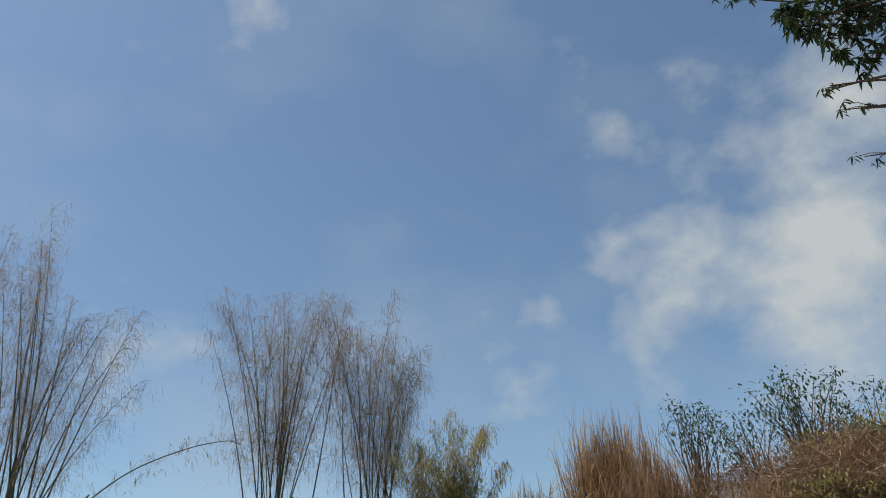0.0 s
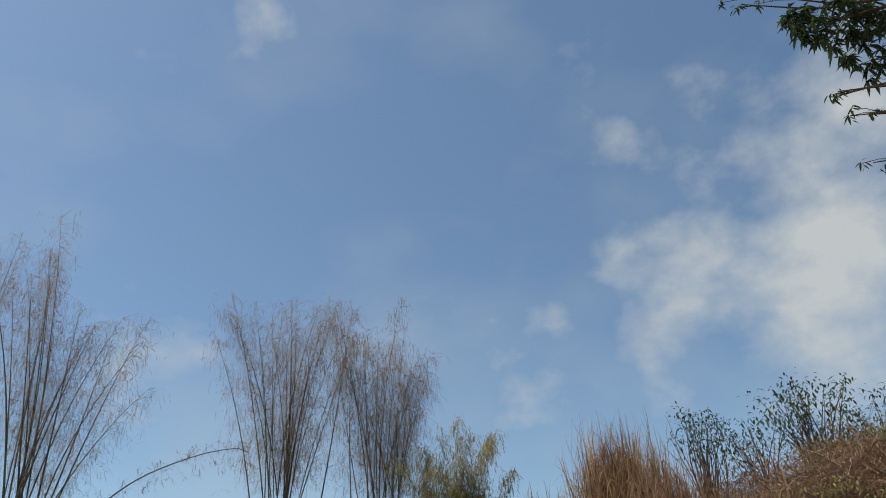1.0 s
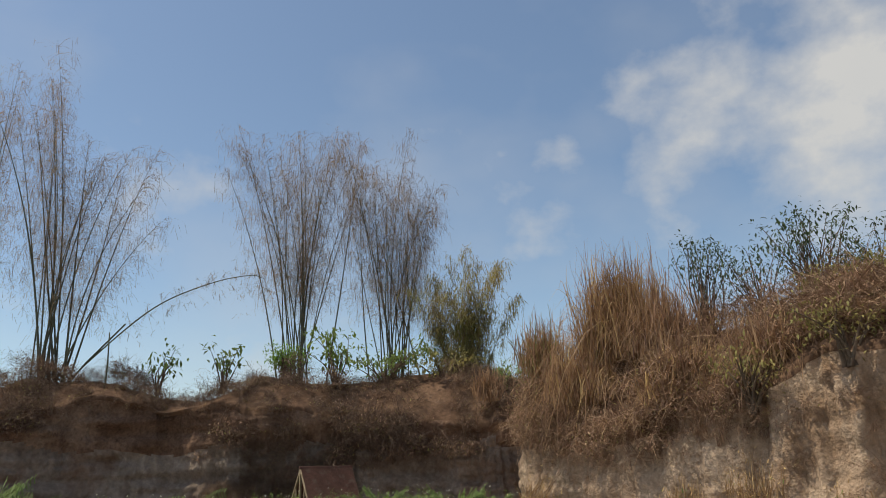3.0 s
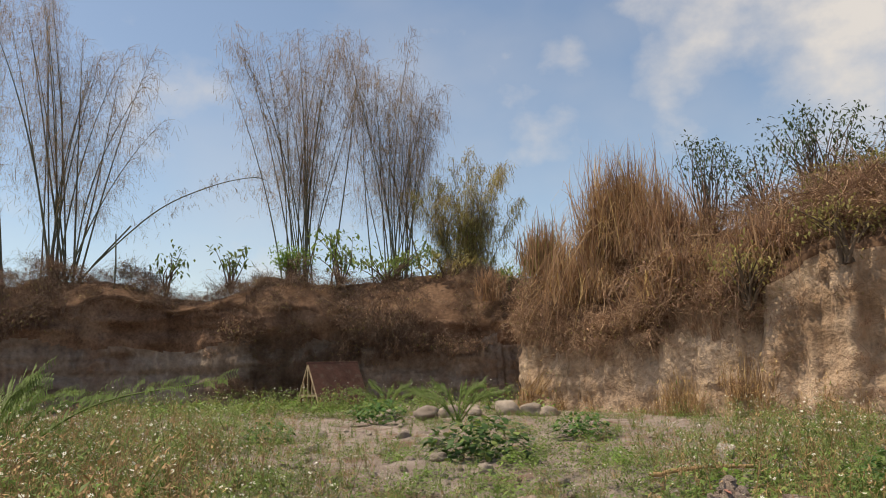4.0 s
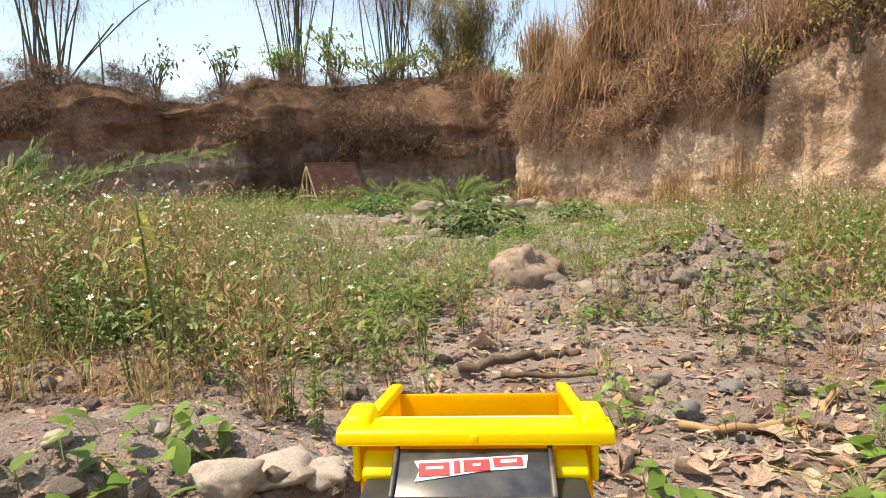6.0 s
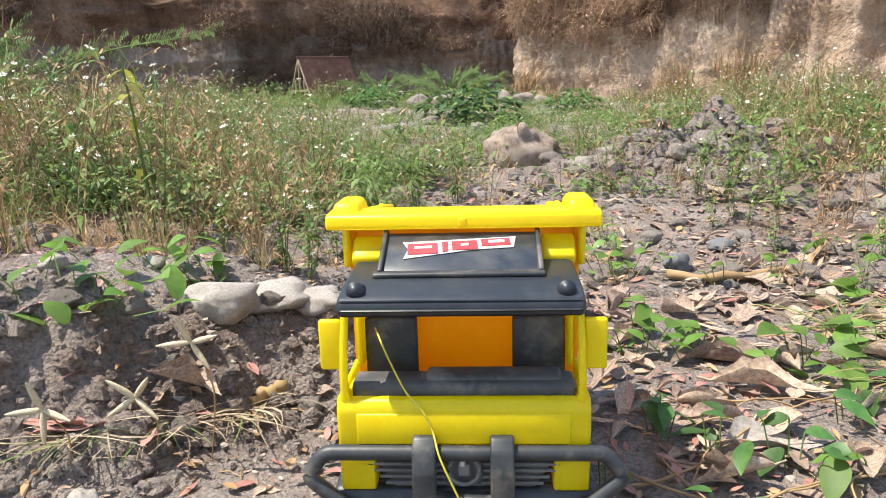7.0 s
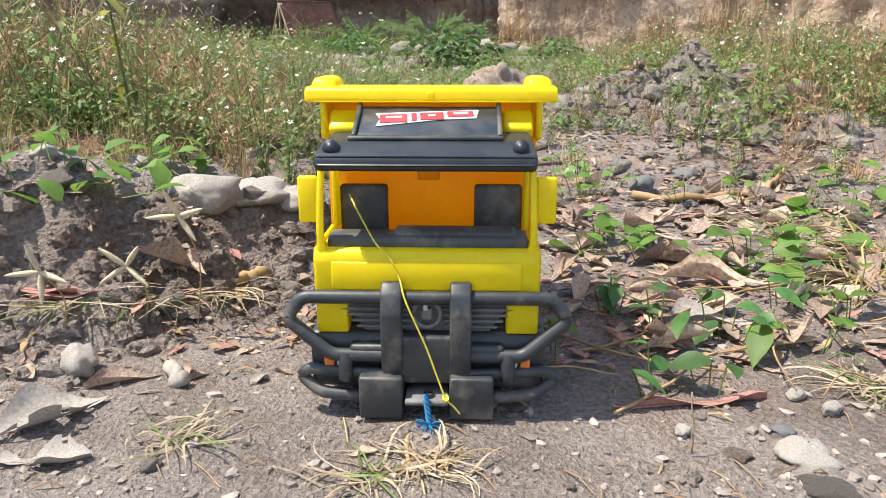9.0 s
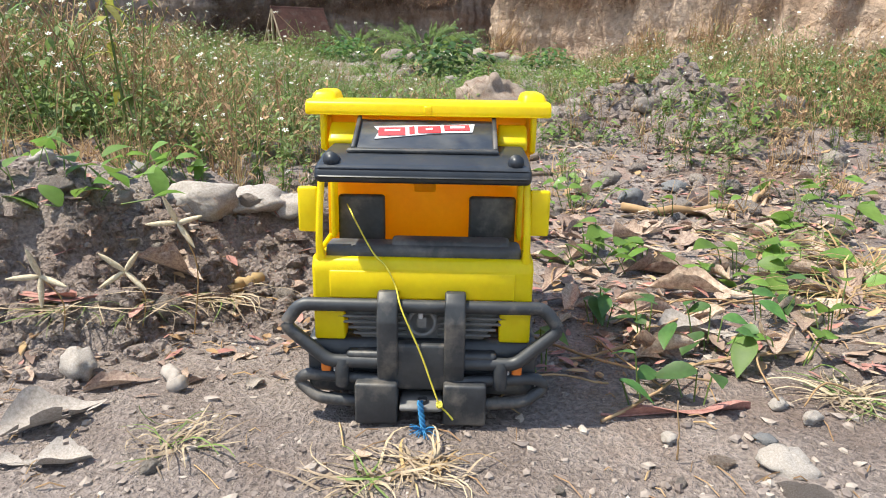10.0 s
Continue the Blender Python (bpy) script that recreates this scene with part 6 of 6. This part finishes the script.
def daisy(h, at, up, size, r):
    """A small white flower: five or six petals round a yellow centre."""
    up = unit(up)
    a = unit(np.cross(up, (0.3, 1, 0.1)))
    b = np.cross(up, a)
    n = int(r.integers(5, 7))
    for k in range(n):
        w = 6.283 * k / n
        d = a * math.cos(w) + b * math.sin(w)
        h.leaf(at + d * size * 0.12, d + up * 0.15, size * 0.5, size * 0.42, 2, 0.05, 0, 1, np.cross(d, up))
    h.tube([np.asarray(at) - up * size * 0.05, np.asarray(at) + up * size * 0.12], [size * 0.16, size * 0.10], 5, 3)


def weed_stems(seed, tall=0.42, branches=5, leafy=26, flowers=4, dry=0.3, leaf=0.035, petal=0.0125, dead=False, cuts=2):
    """An upright branching weed as three heaps: stems, leaves, flowers."""
    r = np.random.default_rng(seed)
    st, lv, fl = Heap(), Heap(), []
    for k in range(branches):
        a = r.uniform(0, 6.28)
        lean = r.uniform(0.08, 0.55)
        top = np.array([math.cos(a) * lean * tall, math.sin(a) * lean * tall, tall * r.uniform(0.6, 1.05)])
        p = smooth_path([(r.normal(0, 0.012), r.normal(0, 0.012), -0.01), top * (0.4, 0.4, 0.5) + r.normal(0, 0.02 * tall, 3), top], 2)
        st.tube(p, np.linspace(0.0022, 0.0009, len(p)) * (tall / 0.42), 3, 1 if dead or r.random() < dry else 0)
        for _ in range(3):
            i = int(r.integers(2, len(p)))
            e = p[i] + np.array([r.normal(0, 0.12), r.normal(0, 0.12), r.uniform(0.05, 0.2)]) * tall
            st.tube([p[i], e], 0.0009 * (tall / 0.42), 3, 1 if dead or r.random() < dry else 0)
            if r.random() < flowers / (branches * 2.0):
                fl.append(Heap())
                daisy(fl[-1], e, (r.normal(0, 0.5), r.normal(0, 0.5) - 0.25, 1), petal * r.uniform(0.7, 1.15), r)
            if dead:
                for _ in range(3):
                    lv.leaf(e, r.normal(0, 1, 3), 0.02, 0.006, 1, 0.2, 0, 1)
        for _ in range(leafy // branches):
            b = p[int(r.integers(1, len(p)))]
            d = np.array([r.normal(), r.normal(), r.uniform(-0.4, 0.6)])
            lv.leaf(b, d, leaf * r.uniform(0.5, 1.3), leaf * r.uniform(0.25, 0.45), 1 if dead else (0 if r.random() > dry * 0.6 else int(r.choice([1, 4, 4, 5]))), 0.45, 0, cuts)
    return st, lv, fl


def leafy_clump(seed, n=44, tall=0.16, wide=0.14, leaf=0.04, slot=0, narrow=0.5):
    r = np.random.default_rng(seed)
    h = Heap()
    for _ in range(n):
        a, q = r.uniform(0, 6.28), math.sqrt(r.random())
        c = np.array([math.cos(a) * wide * q, math.sin(a) * wide * q, tall * r.uniform(0.15, 1.0) * (1.1 - 0.6 * q)])
        h.leaf(c, (math.cos(a) + r.normal(0, 0.6), math.sin(a) + r.normal(0, 0.6), r.uniform(-0.2, 0.7)), leaf * r.uniform(0.6, 1.2), leaf * narrow, slot if r.random() < 0.8 else 4, 0.4, 0, 2)
        if r.random() < 0.3:
            h.tube([(0.2 * c[0], 0.2 * c[1], 0), c], 0.001, 3, 0)
    return h.arrays()


def grass_tuft(seed, n=24, tall=0.22, slot=5, other=0, splay=0.5):
    r = np.random.default_rng(seed)
    h = Heap()
    for _ in range(n):
        a, lean = r.uniform(0, 6.28), abs(r.normal(0, splay))
        ln = tall * r.uniform(0.5, 1.1) / max(1.0, lean)
        t = np.linspace(0, 1, 3)[:, None]
        p = np.array([r.normal(0, 0.02), r.normal(0, 0.02), 0]) + np.array([math.cos(a) * lean, math.sin(a) * lean, 1]) * ln * t - np.array([0, 0, 0.5 * lean * ln]) * t**2
        h.strip(p, 0.0018 * (1.1 - t[:, 0]), (-math.sin(a), math.cos(a), 0.2), slot if r.random() < 0.7 else other)
    return h.arrays()


def joined(*heaps):
    h = Heap()
    for x in [y for z in heaps for y in (z if isinstance(z, list) else [z])]:
        if x.v:
            h.tiled(x.arrays(), [np.eye(4)])
    return h.arrays()


FLOWERING = [joined(*weed_stems(800 + k, 0.42, 5, 40, 5, cuts=1)) for k in range(5)]
BUSHY = [joined(*weed_stems(820 + k, 0.30, 6, 66, 3, 0.15, 0.04, cuts=1)) for k in range(4)]
DEAD_WEED = [joined(*weed_stems(840 + k, 0.36, 6, 26, 0, 1.0, 0.03, dead=True, cuts=1)) for k in range(4)]
LOW_LEAF = [leafy_clump(860 + k) for k in range(4)]
TUFT_DRY = [grass_tuft(880 + k) for k in range(3)]
TUFT_GREEN = [grass_tuft(890 + k, 26, 0.2, 0, 4) for k in range(3)]


def bare_track(x, y):
    """How open the ground is: 1 on the sandy track and the broken heap."""
    x, y = np.asarray(x, float), np.asarray(y, float)
    track = (1 - sstep(2.3, 3.0, y)) * sstep(-0.25, 0.0, x - 0.0 * y)
    heap = np.exp(-(((x - 0.95) / 0.5) ** 2 + ((y - 2.95) / 0.32) ** 2))
    rock = np.exp(-(((x - 0.25) / 0.28) ** 2 + ((y - 2.95) / 0.4) ** 2))
    return np.clip(track + heap + rock, 0, 1)


def spread_of(x, y):
    """Growth is low along the middle of the pit and taller to both sides."""
    return 0.36 + 0.6 * float(sstep(0.10, 0.42, abs(x / y + 0.02))) * (0.75 if x > 0 else 1.0)


def sow(name, kinds, count, label, seed, y0=2.4, y1=14.5, size=(0.7, 1.3), keep=None, patch=0.0, power=1.0, side=0.68, floor=0.0, bare=0.93):
    r = np.random.default_rng(seed)
    poses = [[] for _ in kinds]
    made = 0
    for _ in range(count * 4):
        if made >= count:
            break
        y = y0 + (y1 - y0) * r.random() ** power
        x = 0.1 - 0.06 * y + r.uniform(-side, side) * (y + 0.4)
        if r.random() < bare_track(x, y) * bare:
            continue
        if x > 0.3 + 0.68 * (15.2 - y) or (x > 0.3 and y > 15):
            continue
        if patch and fbm(x * 0.55 + seed, y * 0.55, 3, seed) < patch - 0.5:
            continue
        if keep and r.random() > keep(x, y):
            continue
        poses[int(r.integers(len(kinds)))].append(place(x, y, float(ground_z(x, y)), r.uniform(0, 6.28), r.uniform(*size) * max(floor, spread_of(x, y)), r.normal(0, 0.12)))
        made += 1
    h = Heap()
    for base, some in zip(kinds, poses):
        if some:
            h.tiled(base, some)
    return tagged(new(name, h.mesh(name, SLOTS)), label, "weeds", kind="stuff")


BIG_LEAF = [leafy_clump(866 + k, 60, 0.20, 0.15, 0.055, 0, 0.55) for k in range(4)]
FLAT_STRAW = [grass_tuft(896 + k, 30, 0.13, 1, 5, 2.2) for k in range(3)]
sow("weed_field", FLOWERING, 420, "knee-high weeds with small white flowers", 901, 3.2, 14.2, (0.7, 1.25), patch=0.25, power=1.3)
sow("weed_field", FLOWERING, 150, "knee-high weeds with small white flowers", 907, 2.6, 8, (0.7, 1.2), keep=lambda x, y: float(sstep(0.1, 0.3, abs(x / y - 0.05))))
sow("weed_field", BUSHY, 430, "bushy green weeds with few white flowers", 902, 2.4, 14.5, (0.5, 1.15), patch=0.48, power=1.3)
sow("weed_field", LOW_LEAF, 1200, "low green leafy weeds", 903, 2.1, 14.5, (0.6, 1.6), floor=0.6, patch=0.46, power=1.4)
sow("weed_field", BIG_LEAF, 330, "leafy green weeds in patches", 909, 2.6, 13, (0.5, 1.25), floor=0.6, patch=0.62, power=1.3)
sow("weed_field", DEAD_WEED, 430, "brown dry weeds", 904, 2.0, 14, (0.6, 1.3), power=1.4, keep=lambda x, y: 0.45 + 0.55 * float(sstep(0.0, 0.4, abs(x / y))))
sow("grass_field", TUFT_DRY, 220, "dry straw-coloured grass tufts", 905, 2.3, 13, (0.6, 1.3), patch=0.5, power=1.4)
sow("grass_field", TUFT_GREEN, 380, "green grass tufts", 906, 2.7, 14, (0.7, 1.5), floor=0.55, patch=0.45, power=1.3)
sow("weed_field", DEAD_WEED, 90, "reddish-brown dry weeds near the track", 912, 1.7, 4.2, (0.4, 0.9), keep=lambda x, y: 1.0 if x < 0.3 else 0.4, bare=0.7)
sow("weed_field", BUSHY + BIG_LEAF, 330, "green bushes before the quarry wall", 913, 13.5, 19.2, (0.9, 1.7), floor=1.1, side=0.5)
sow("grass_field", FLAT_STRAW, 380, "withered grass lying flat on the soil", 910, 1.5, 9, (0.5, 1.1), floor=0.7, patch=0.3, power=1.6, bare=0.75)
sow("grass_field", TUFT_DRY, 50, "dry straw-coloured grass tufts beside the track", 908, 1.4, 3.2, (0.35, 0.8), keep=lambda x, y: 1.0 if x < 0.05 else 0.25, floor=0.7)
sow("weed_field", LOW_LEAF, 260, "small green seedlings on the track", 911, 1.35, 3.4, (0.22, 0.6), floor=0.8, patch=0.5, bare=0.6)


def weed(x, y, tall, label, seed, flowers=4, dry=0.3, branches=5, leafy=30, leaf=0.035, dead=False, turn=0.0, group="weeds beside the track"):
    st, lv, fl = weed_stems(seed, tall, branches, leafy, flowers, dry, leaf, 0.0125, dead)
    ob = thing("weed", label, "weed", group, at=(x, y, float(ground_z(x, y))))
    part("stem", st, ob, "", SLOTS)
    part("foliage", lv, ob, "", SLOTS)
    for one in fl:
        part("flower", one, ob, "small white flower", SLOTS)
    return ob


# single weeds close by
protos = [weed(0, 0, 0.36, "tall green weed with small white flowers", 1000 + k, 5, 0.25) for k in range(3)]
protos += [weed(0, 0, 0.26, "bushy green weed at the track's edge", 1010 + k, 1, 0.1, 7, 60, 0.04) for k in range(2)]
protos += [weed(0, 0, 0.30, "brown dry weed at the track's edge", 1020 + k, 0, 1.0, 6, 24, 0.03, True) for k in range(2)]
r_wd = np.random.default_rng(99)
spots = [(-0.63, 1.72, 0, 1.3), (-0.45, 1.85, 0, 1.1), (-0.2, 1.36, 3, 0.55), (-0.75, 1.6, 0, 1.1), (-0.95, 1.9, 1, 1.2), (-0.85, 1.5, 5, 1.0), (-1.1, 1.75, 2, 1.2), (-0.08, 2.0, 3, 1.0), (0.1, 2.15, 5, 0.8), (0.02, 2.3, 4, 0.9),
         (-0.25, 2.2, 2, 0.9), (0.81, 2.30, 3, 0.95), (0.92, 2.25, 4, 0.8), (0.74, 2.36, 3, 0.8), (1.0, 2.0, 5, 0.8), (1.25, 2.3, 1, 0.8), (1.35, 2.1, 6, 0.9), (0.6, 2.62, 6, 0.9), (0.78, 2.55, 1, 0.8), (0.5, 2.55, 6, 0.7)]
spots += [(0.74, 2.06, 3, 0.62), (0.67, 1.99, 4, 0.50), (0.76, 1.99, 3, 0.45), (1.06, 2.23, 5, 0.60), (0.75, 1.41, 4, 0.40), (0.92, 1.68, 3, 0.45), (0.68, 2.31, 6, 0.50), (0.36, 1.57, 4, 0.42), (0.37, 1.87, 3, 0.40), (0.36, 2.20, 4, 0.50)]
for _ in range(64):
    y = r_wd.uniform(1.5, 3.4)
    x = r_wd.uniform(-0.68, -0.1) * y + (0.1 if r_wd.random() < 0.5 else 0)
    spots.append((x, y, int(r_wd.integers(len(protos))), r_wd.uniform(0.4, 1.05)))
for _ in range(36):
    y = r_wd.uniform(2.5, 3.6)
    spots.append((r_wd.uniform(0.42, 0.72) * y, y, int(r_wd.integers(len(protos))), r_wd.uniform(0.5, 0.95)))
for _ in range(60):
    y = r_wd.uniform(1.45, 2.7)
    spots.append((r_wd.uniform(-0.72, 0.02) * y, y, int(r_wd.choice([0, 1, 3, 4, 5, 6, 3, 6])), r_wd.uniform(0.3, 0.8)))
for _ in range(14):
    y = r_wd.uniform(1.6, 2.5)
    spots.append((r_wd.uniform(0.35, 0.68) * y, y, int(r_wd.choice([3, 4, 5, 6])), r_wd.uniform(0.25, 0.55)))
for x, y, k, s in spots:
    m = Matrix.Translation((x, y, float(ground_z(x, y)) - 0.004)) @ Matrix.Rotation(r_wd.uniform(0, 6.28), 4, "Z")
    ob = copy_thing(protos[k], m)
    ob.scale = (s, s, s)
for ob in protos:
    # the first of each kind takes its own place in the field
    x, y = r_wd.uniform(-2.0, -1.2), r_wd.uniform(2.9, 3.6)
    ob.location = (x, y, float(ground_z(x, y)) - 0.004)

# a single tall stalk with yellowing leaves, and a spike with one white head
stalk = thing("tall_weed", "single tall weed stalk with yellowing lobed leaves", "weed", at=(-0.661, 1.759, float(ground_z(-0.661, 1.759))))
path = smooth_path([(0, 0, -0.01), (-0.007, 0, 0.131), (-0.018, 0, 0.262), (-0.033, 0, 0.397)], 5)
part("stem", Heap().tube(path, np.linspace(0.0045, 0.002, len(path)), 6), stalk, "", [GREEN], True)
YELLOWED = material("yellowing_leaves", (0.22, 0.22, 0.04), (0.36, 0.34, 0.07), 20.0, 0.6, 0.0, 6.0, spread=0.3, transmit=0.4)
for k in range(14):
    b = path[int(rng.integers(4, len(path)))]
    a = rng.uniform(0, 6.28)
    part("leaf", Heap().leaf(b, (math.cos(a), math.sin(a), rng.uniform(-0.5, 0.4)), rng.uniform(0.04, 0.075), 0.022, 0, 0.5, 0.2, 4), stalk, "yellowing leaf", [YELLOWED])
spike = thing("flower_spike", "leafy green spike with one white flower head", "weed", at=(-0.286, 1.679, float(ground_z(-0.286, 1.679))))
part("stem", Heap().tube([(0, 0, -0.01), (0.004, 0, 0.08), (0.0, 0, 0.16)], [0.003, 0.0024, 0.0016], 6), spike, "", [GREEN], True)
for k in range(34):
    z, a = 0.02 + 0.004 * k, k * 2.4
    part("leaf", Heap().leaf((0, 0, z), (math.cos(a), math.sin(a), 0.5), 0.05 * (1 - k / 40) + 0.008, 0.010, 0, 0.4, 0.2, 2), spike, "", [GREEN])
head = Heap()
for k in range(3):
    daisy(head, np.array([0.002 * k, 0, 0.162]), (0.3 * k - 0.3, -0.4, 1), 0.009, rng)
part("flower_head", head, spike, "white flower head", SLOTS)

# broad dark green clump in the middle of the field
clump = thing("leafy_clump", "dense dark green broad-leaved clump in the field", "plant", at=(0.0, 5.9, float(ground_z(0, 5.9))))
mass = Heap()
mass.tiled(leafy_clump(951, 420, 0.42, 0.42, 0.095, 0, 0.6), [np.eye(4)])
part("leaf_mass", mass, clump, "", [DEEP, DEEP, DEEP, DEEP, GREEN, DEEP])
for x, y, s in ((2.6, 4.3, 0.8), (2.15, 4.0, 0.7), (-1.5, 10.5, 1.0), (1.0, 7.6, 0.7), (-2.3, 8.0, 0.7)):
    c = copy_thing(clump, Matrix.Translation((x, y, float(ground_z(x, y)))))
    c.scale = (s, s, s)
    c["label"] = "green broad-leaved clump among weeds"


# ---- feathery shrubs ----
def feathery(at, branches, label, seed, scale=1.0):
    """A shrub of arching green branches set with comb-like compound leaves."""
    r = np.random.default_rng(seed)
    ob = thing("feathery_shrub", label, "shrub", at=(at[0], at[1], float(ground_z(*at))))
    for end in branches:
        end = np.asarray(end, float)
        mid = end * (0.45, 0.45, 0.75)
        p = smooth_path([(r.normal(0, 0.03), r.normal(0, 0.03), -0.02), mid, end], 9)
        part("branch", Heap().tube(p, np.linspace(0.010, 0.003, len(p)) * scale, 5), ob, "", [GREEN], True)
        comb = Heap()
        for i in range(5, len(p)):
            for s in (-1, 1):
                ln = scale * r.uniform(0.10, 0.2)
                d = unit(np.gradient(p, axis=0)[i]) * 0.7 + np.array([0, s * 0.5, r.uniform(0.1, 0.8)])
                t = np.linspace(0, 1, 8)[:, None]
                q = p[i] + d * ln * t - np.array([0, 0, 0.4 * ln]) * t**2
                comb.strip(q, 0.0012 * np.ones(8), (0, 1, 0), 0)
                for j in range(1, 8):
                    for w in (-1, 1):
                        comb.leaf(q[j], unit(d) * 0.5 + np.array([0, 0.3 * w, 0.8 * w]), 0.032 * scale, 0.009 * scale, 0, 0.2, 0, 1)
        part("comb_leaves", comb, ob, "", [FERN])
    return ob


feathery((-3.0, 4.5), [(1.45, 0.0, 0.58), (0.6, 0.2, 0.50), (0.2, 0.1, 0.60), (-0.3, 0.1, 0.66), (0.4, -0.2, 0.46), (0.1, 0.3, 0.58), (-0.5, -0.1, 0.6), (0.0, -0.2, 0.66)], "feathery green shrub with one long arching branch", 961)
feathery((-0.4, 11.0), [(0.7, 0.0, 0.42), (-0.7, 0.1, 0.45), (0.35, 0.2, 0.5), (-0.3, 0.2, 0.5), (0.1, -0.2, 0.42), (0.5, 0.3, 0.4), (-0.5, -0.1, 0.4)], "low feathery green shrub in front of the quarry wall", 962, 1.3)
feathery((-1.9, 14.2), [(0.7, 0.0, 0.42), (-0.7, 0.1, 0.45), (0.35, 0.2, 0.5), (-0.3, 0.2, 0.55), (0.1, -0.2, 0.42)], "low feathery green shrub beside the shelter", 963, 1.3)
feathery((-6.4, 9.5), [(1.0, 0.0, 0.5), (-0.7, 0.1, 0.6), (0.35, 0.2, 0.7), (-0.3, 0.2, 0.7), (0.6, -0.2, 0.5)], "feathery green shrub at the field's edge", 964, 1.4)
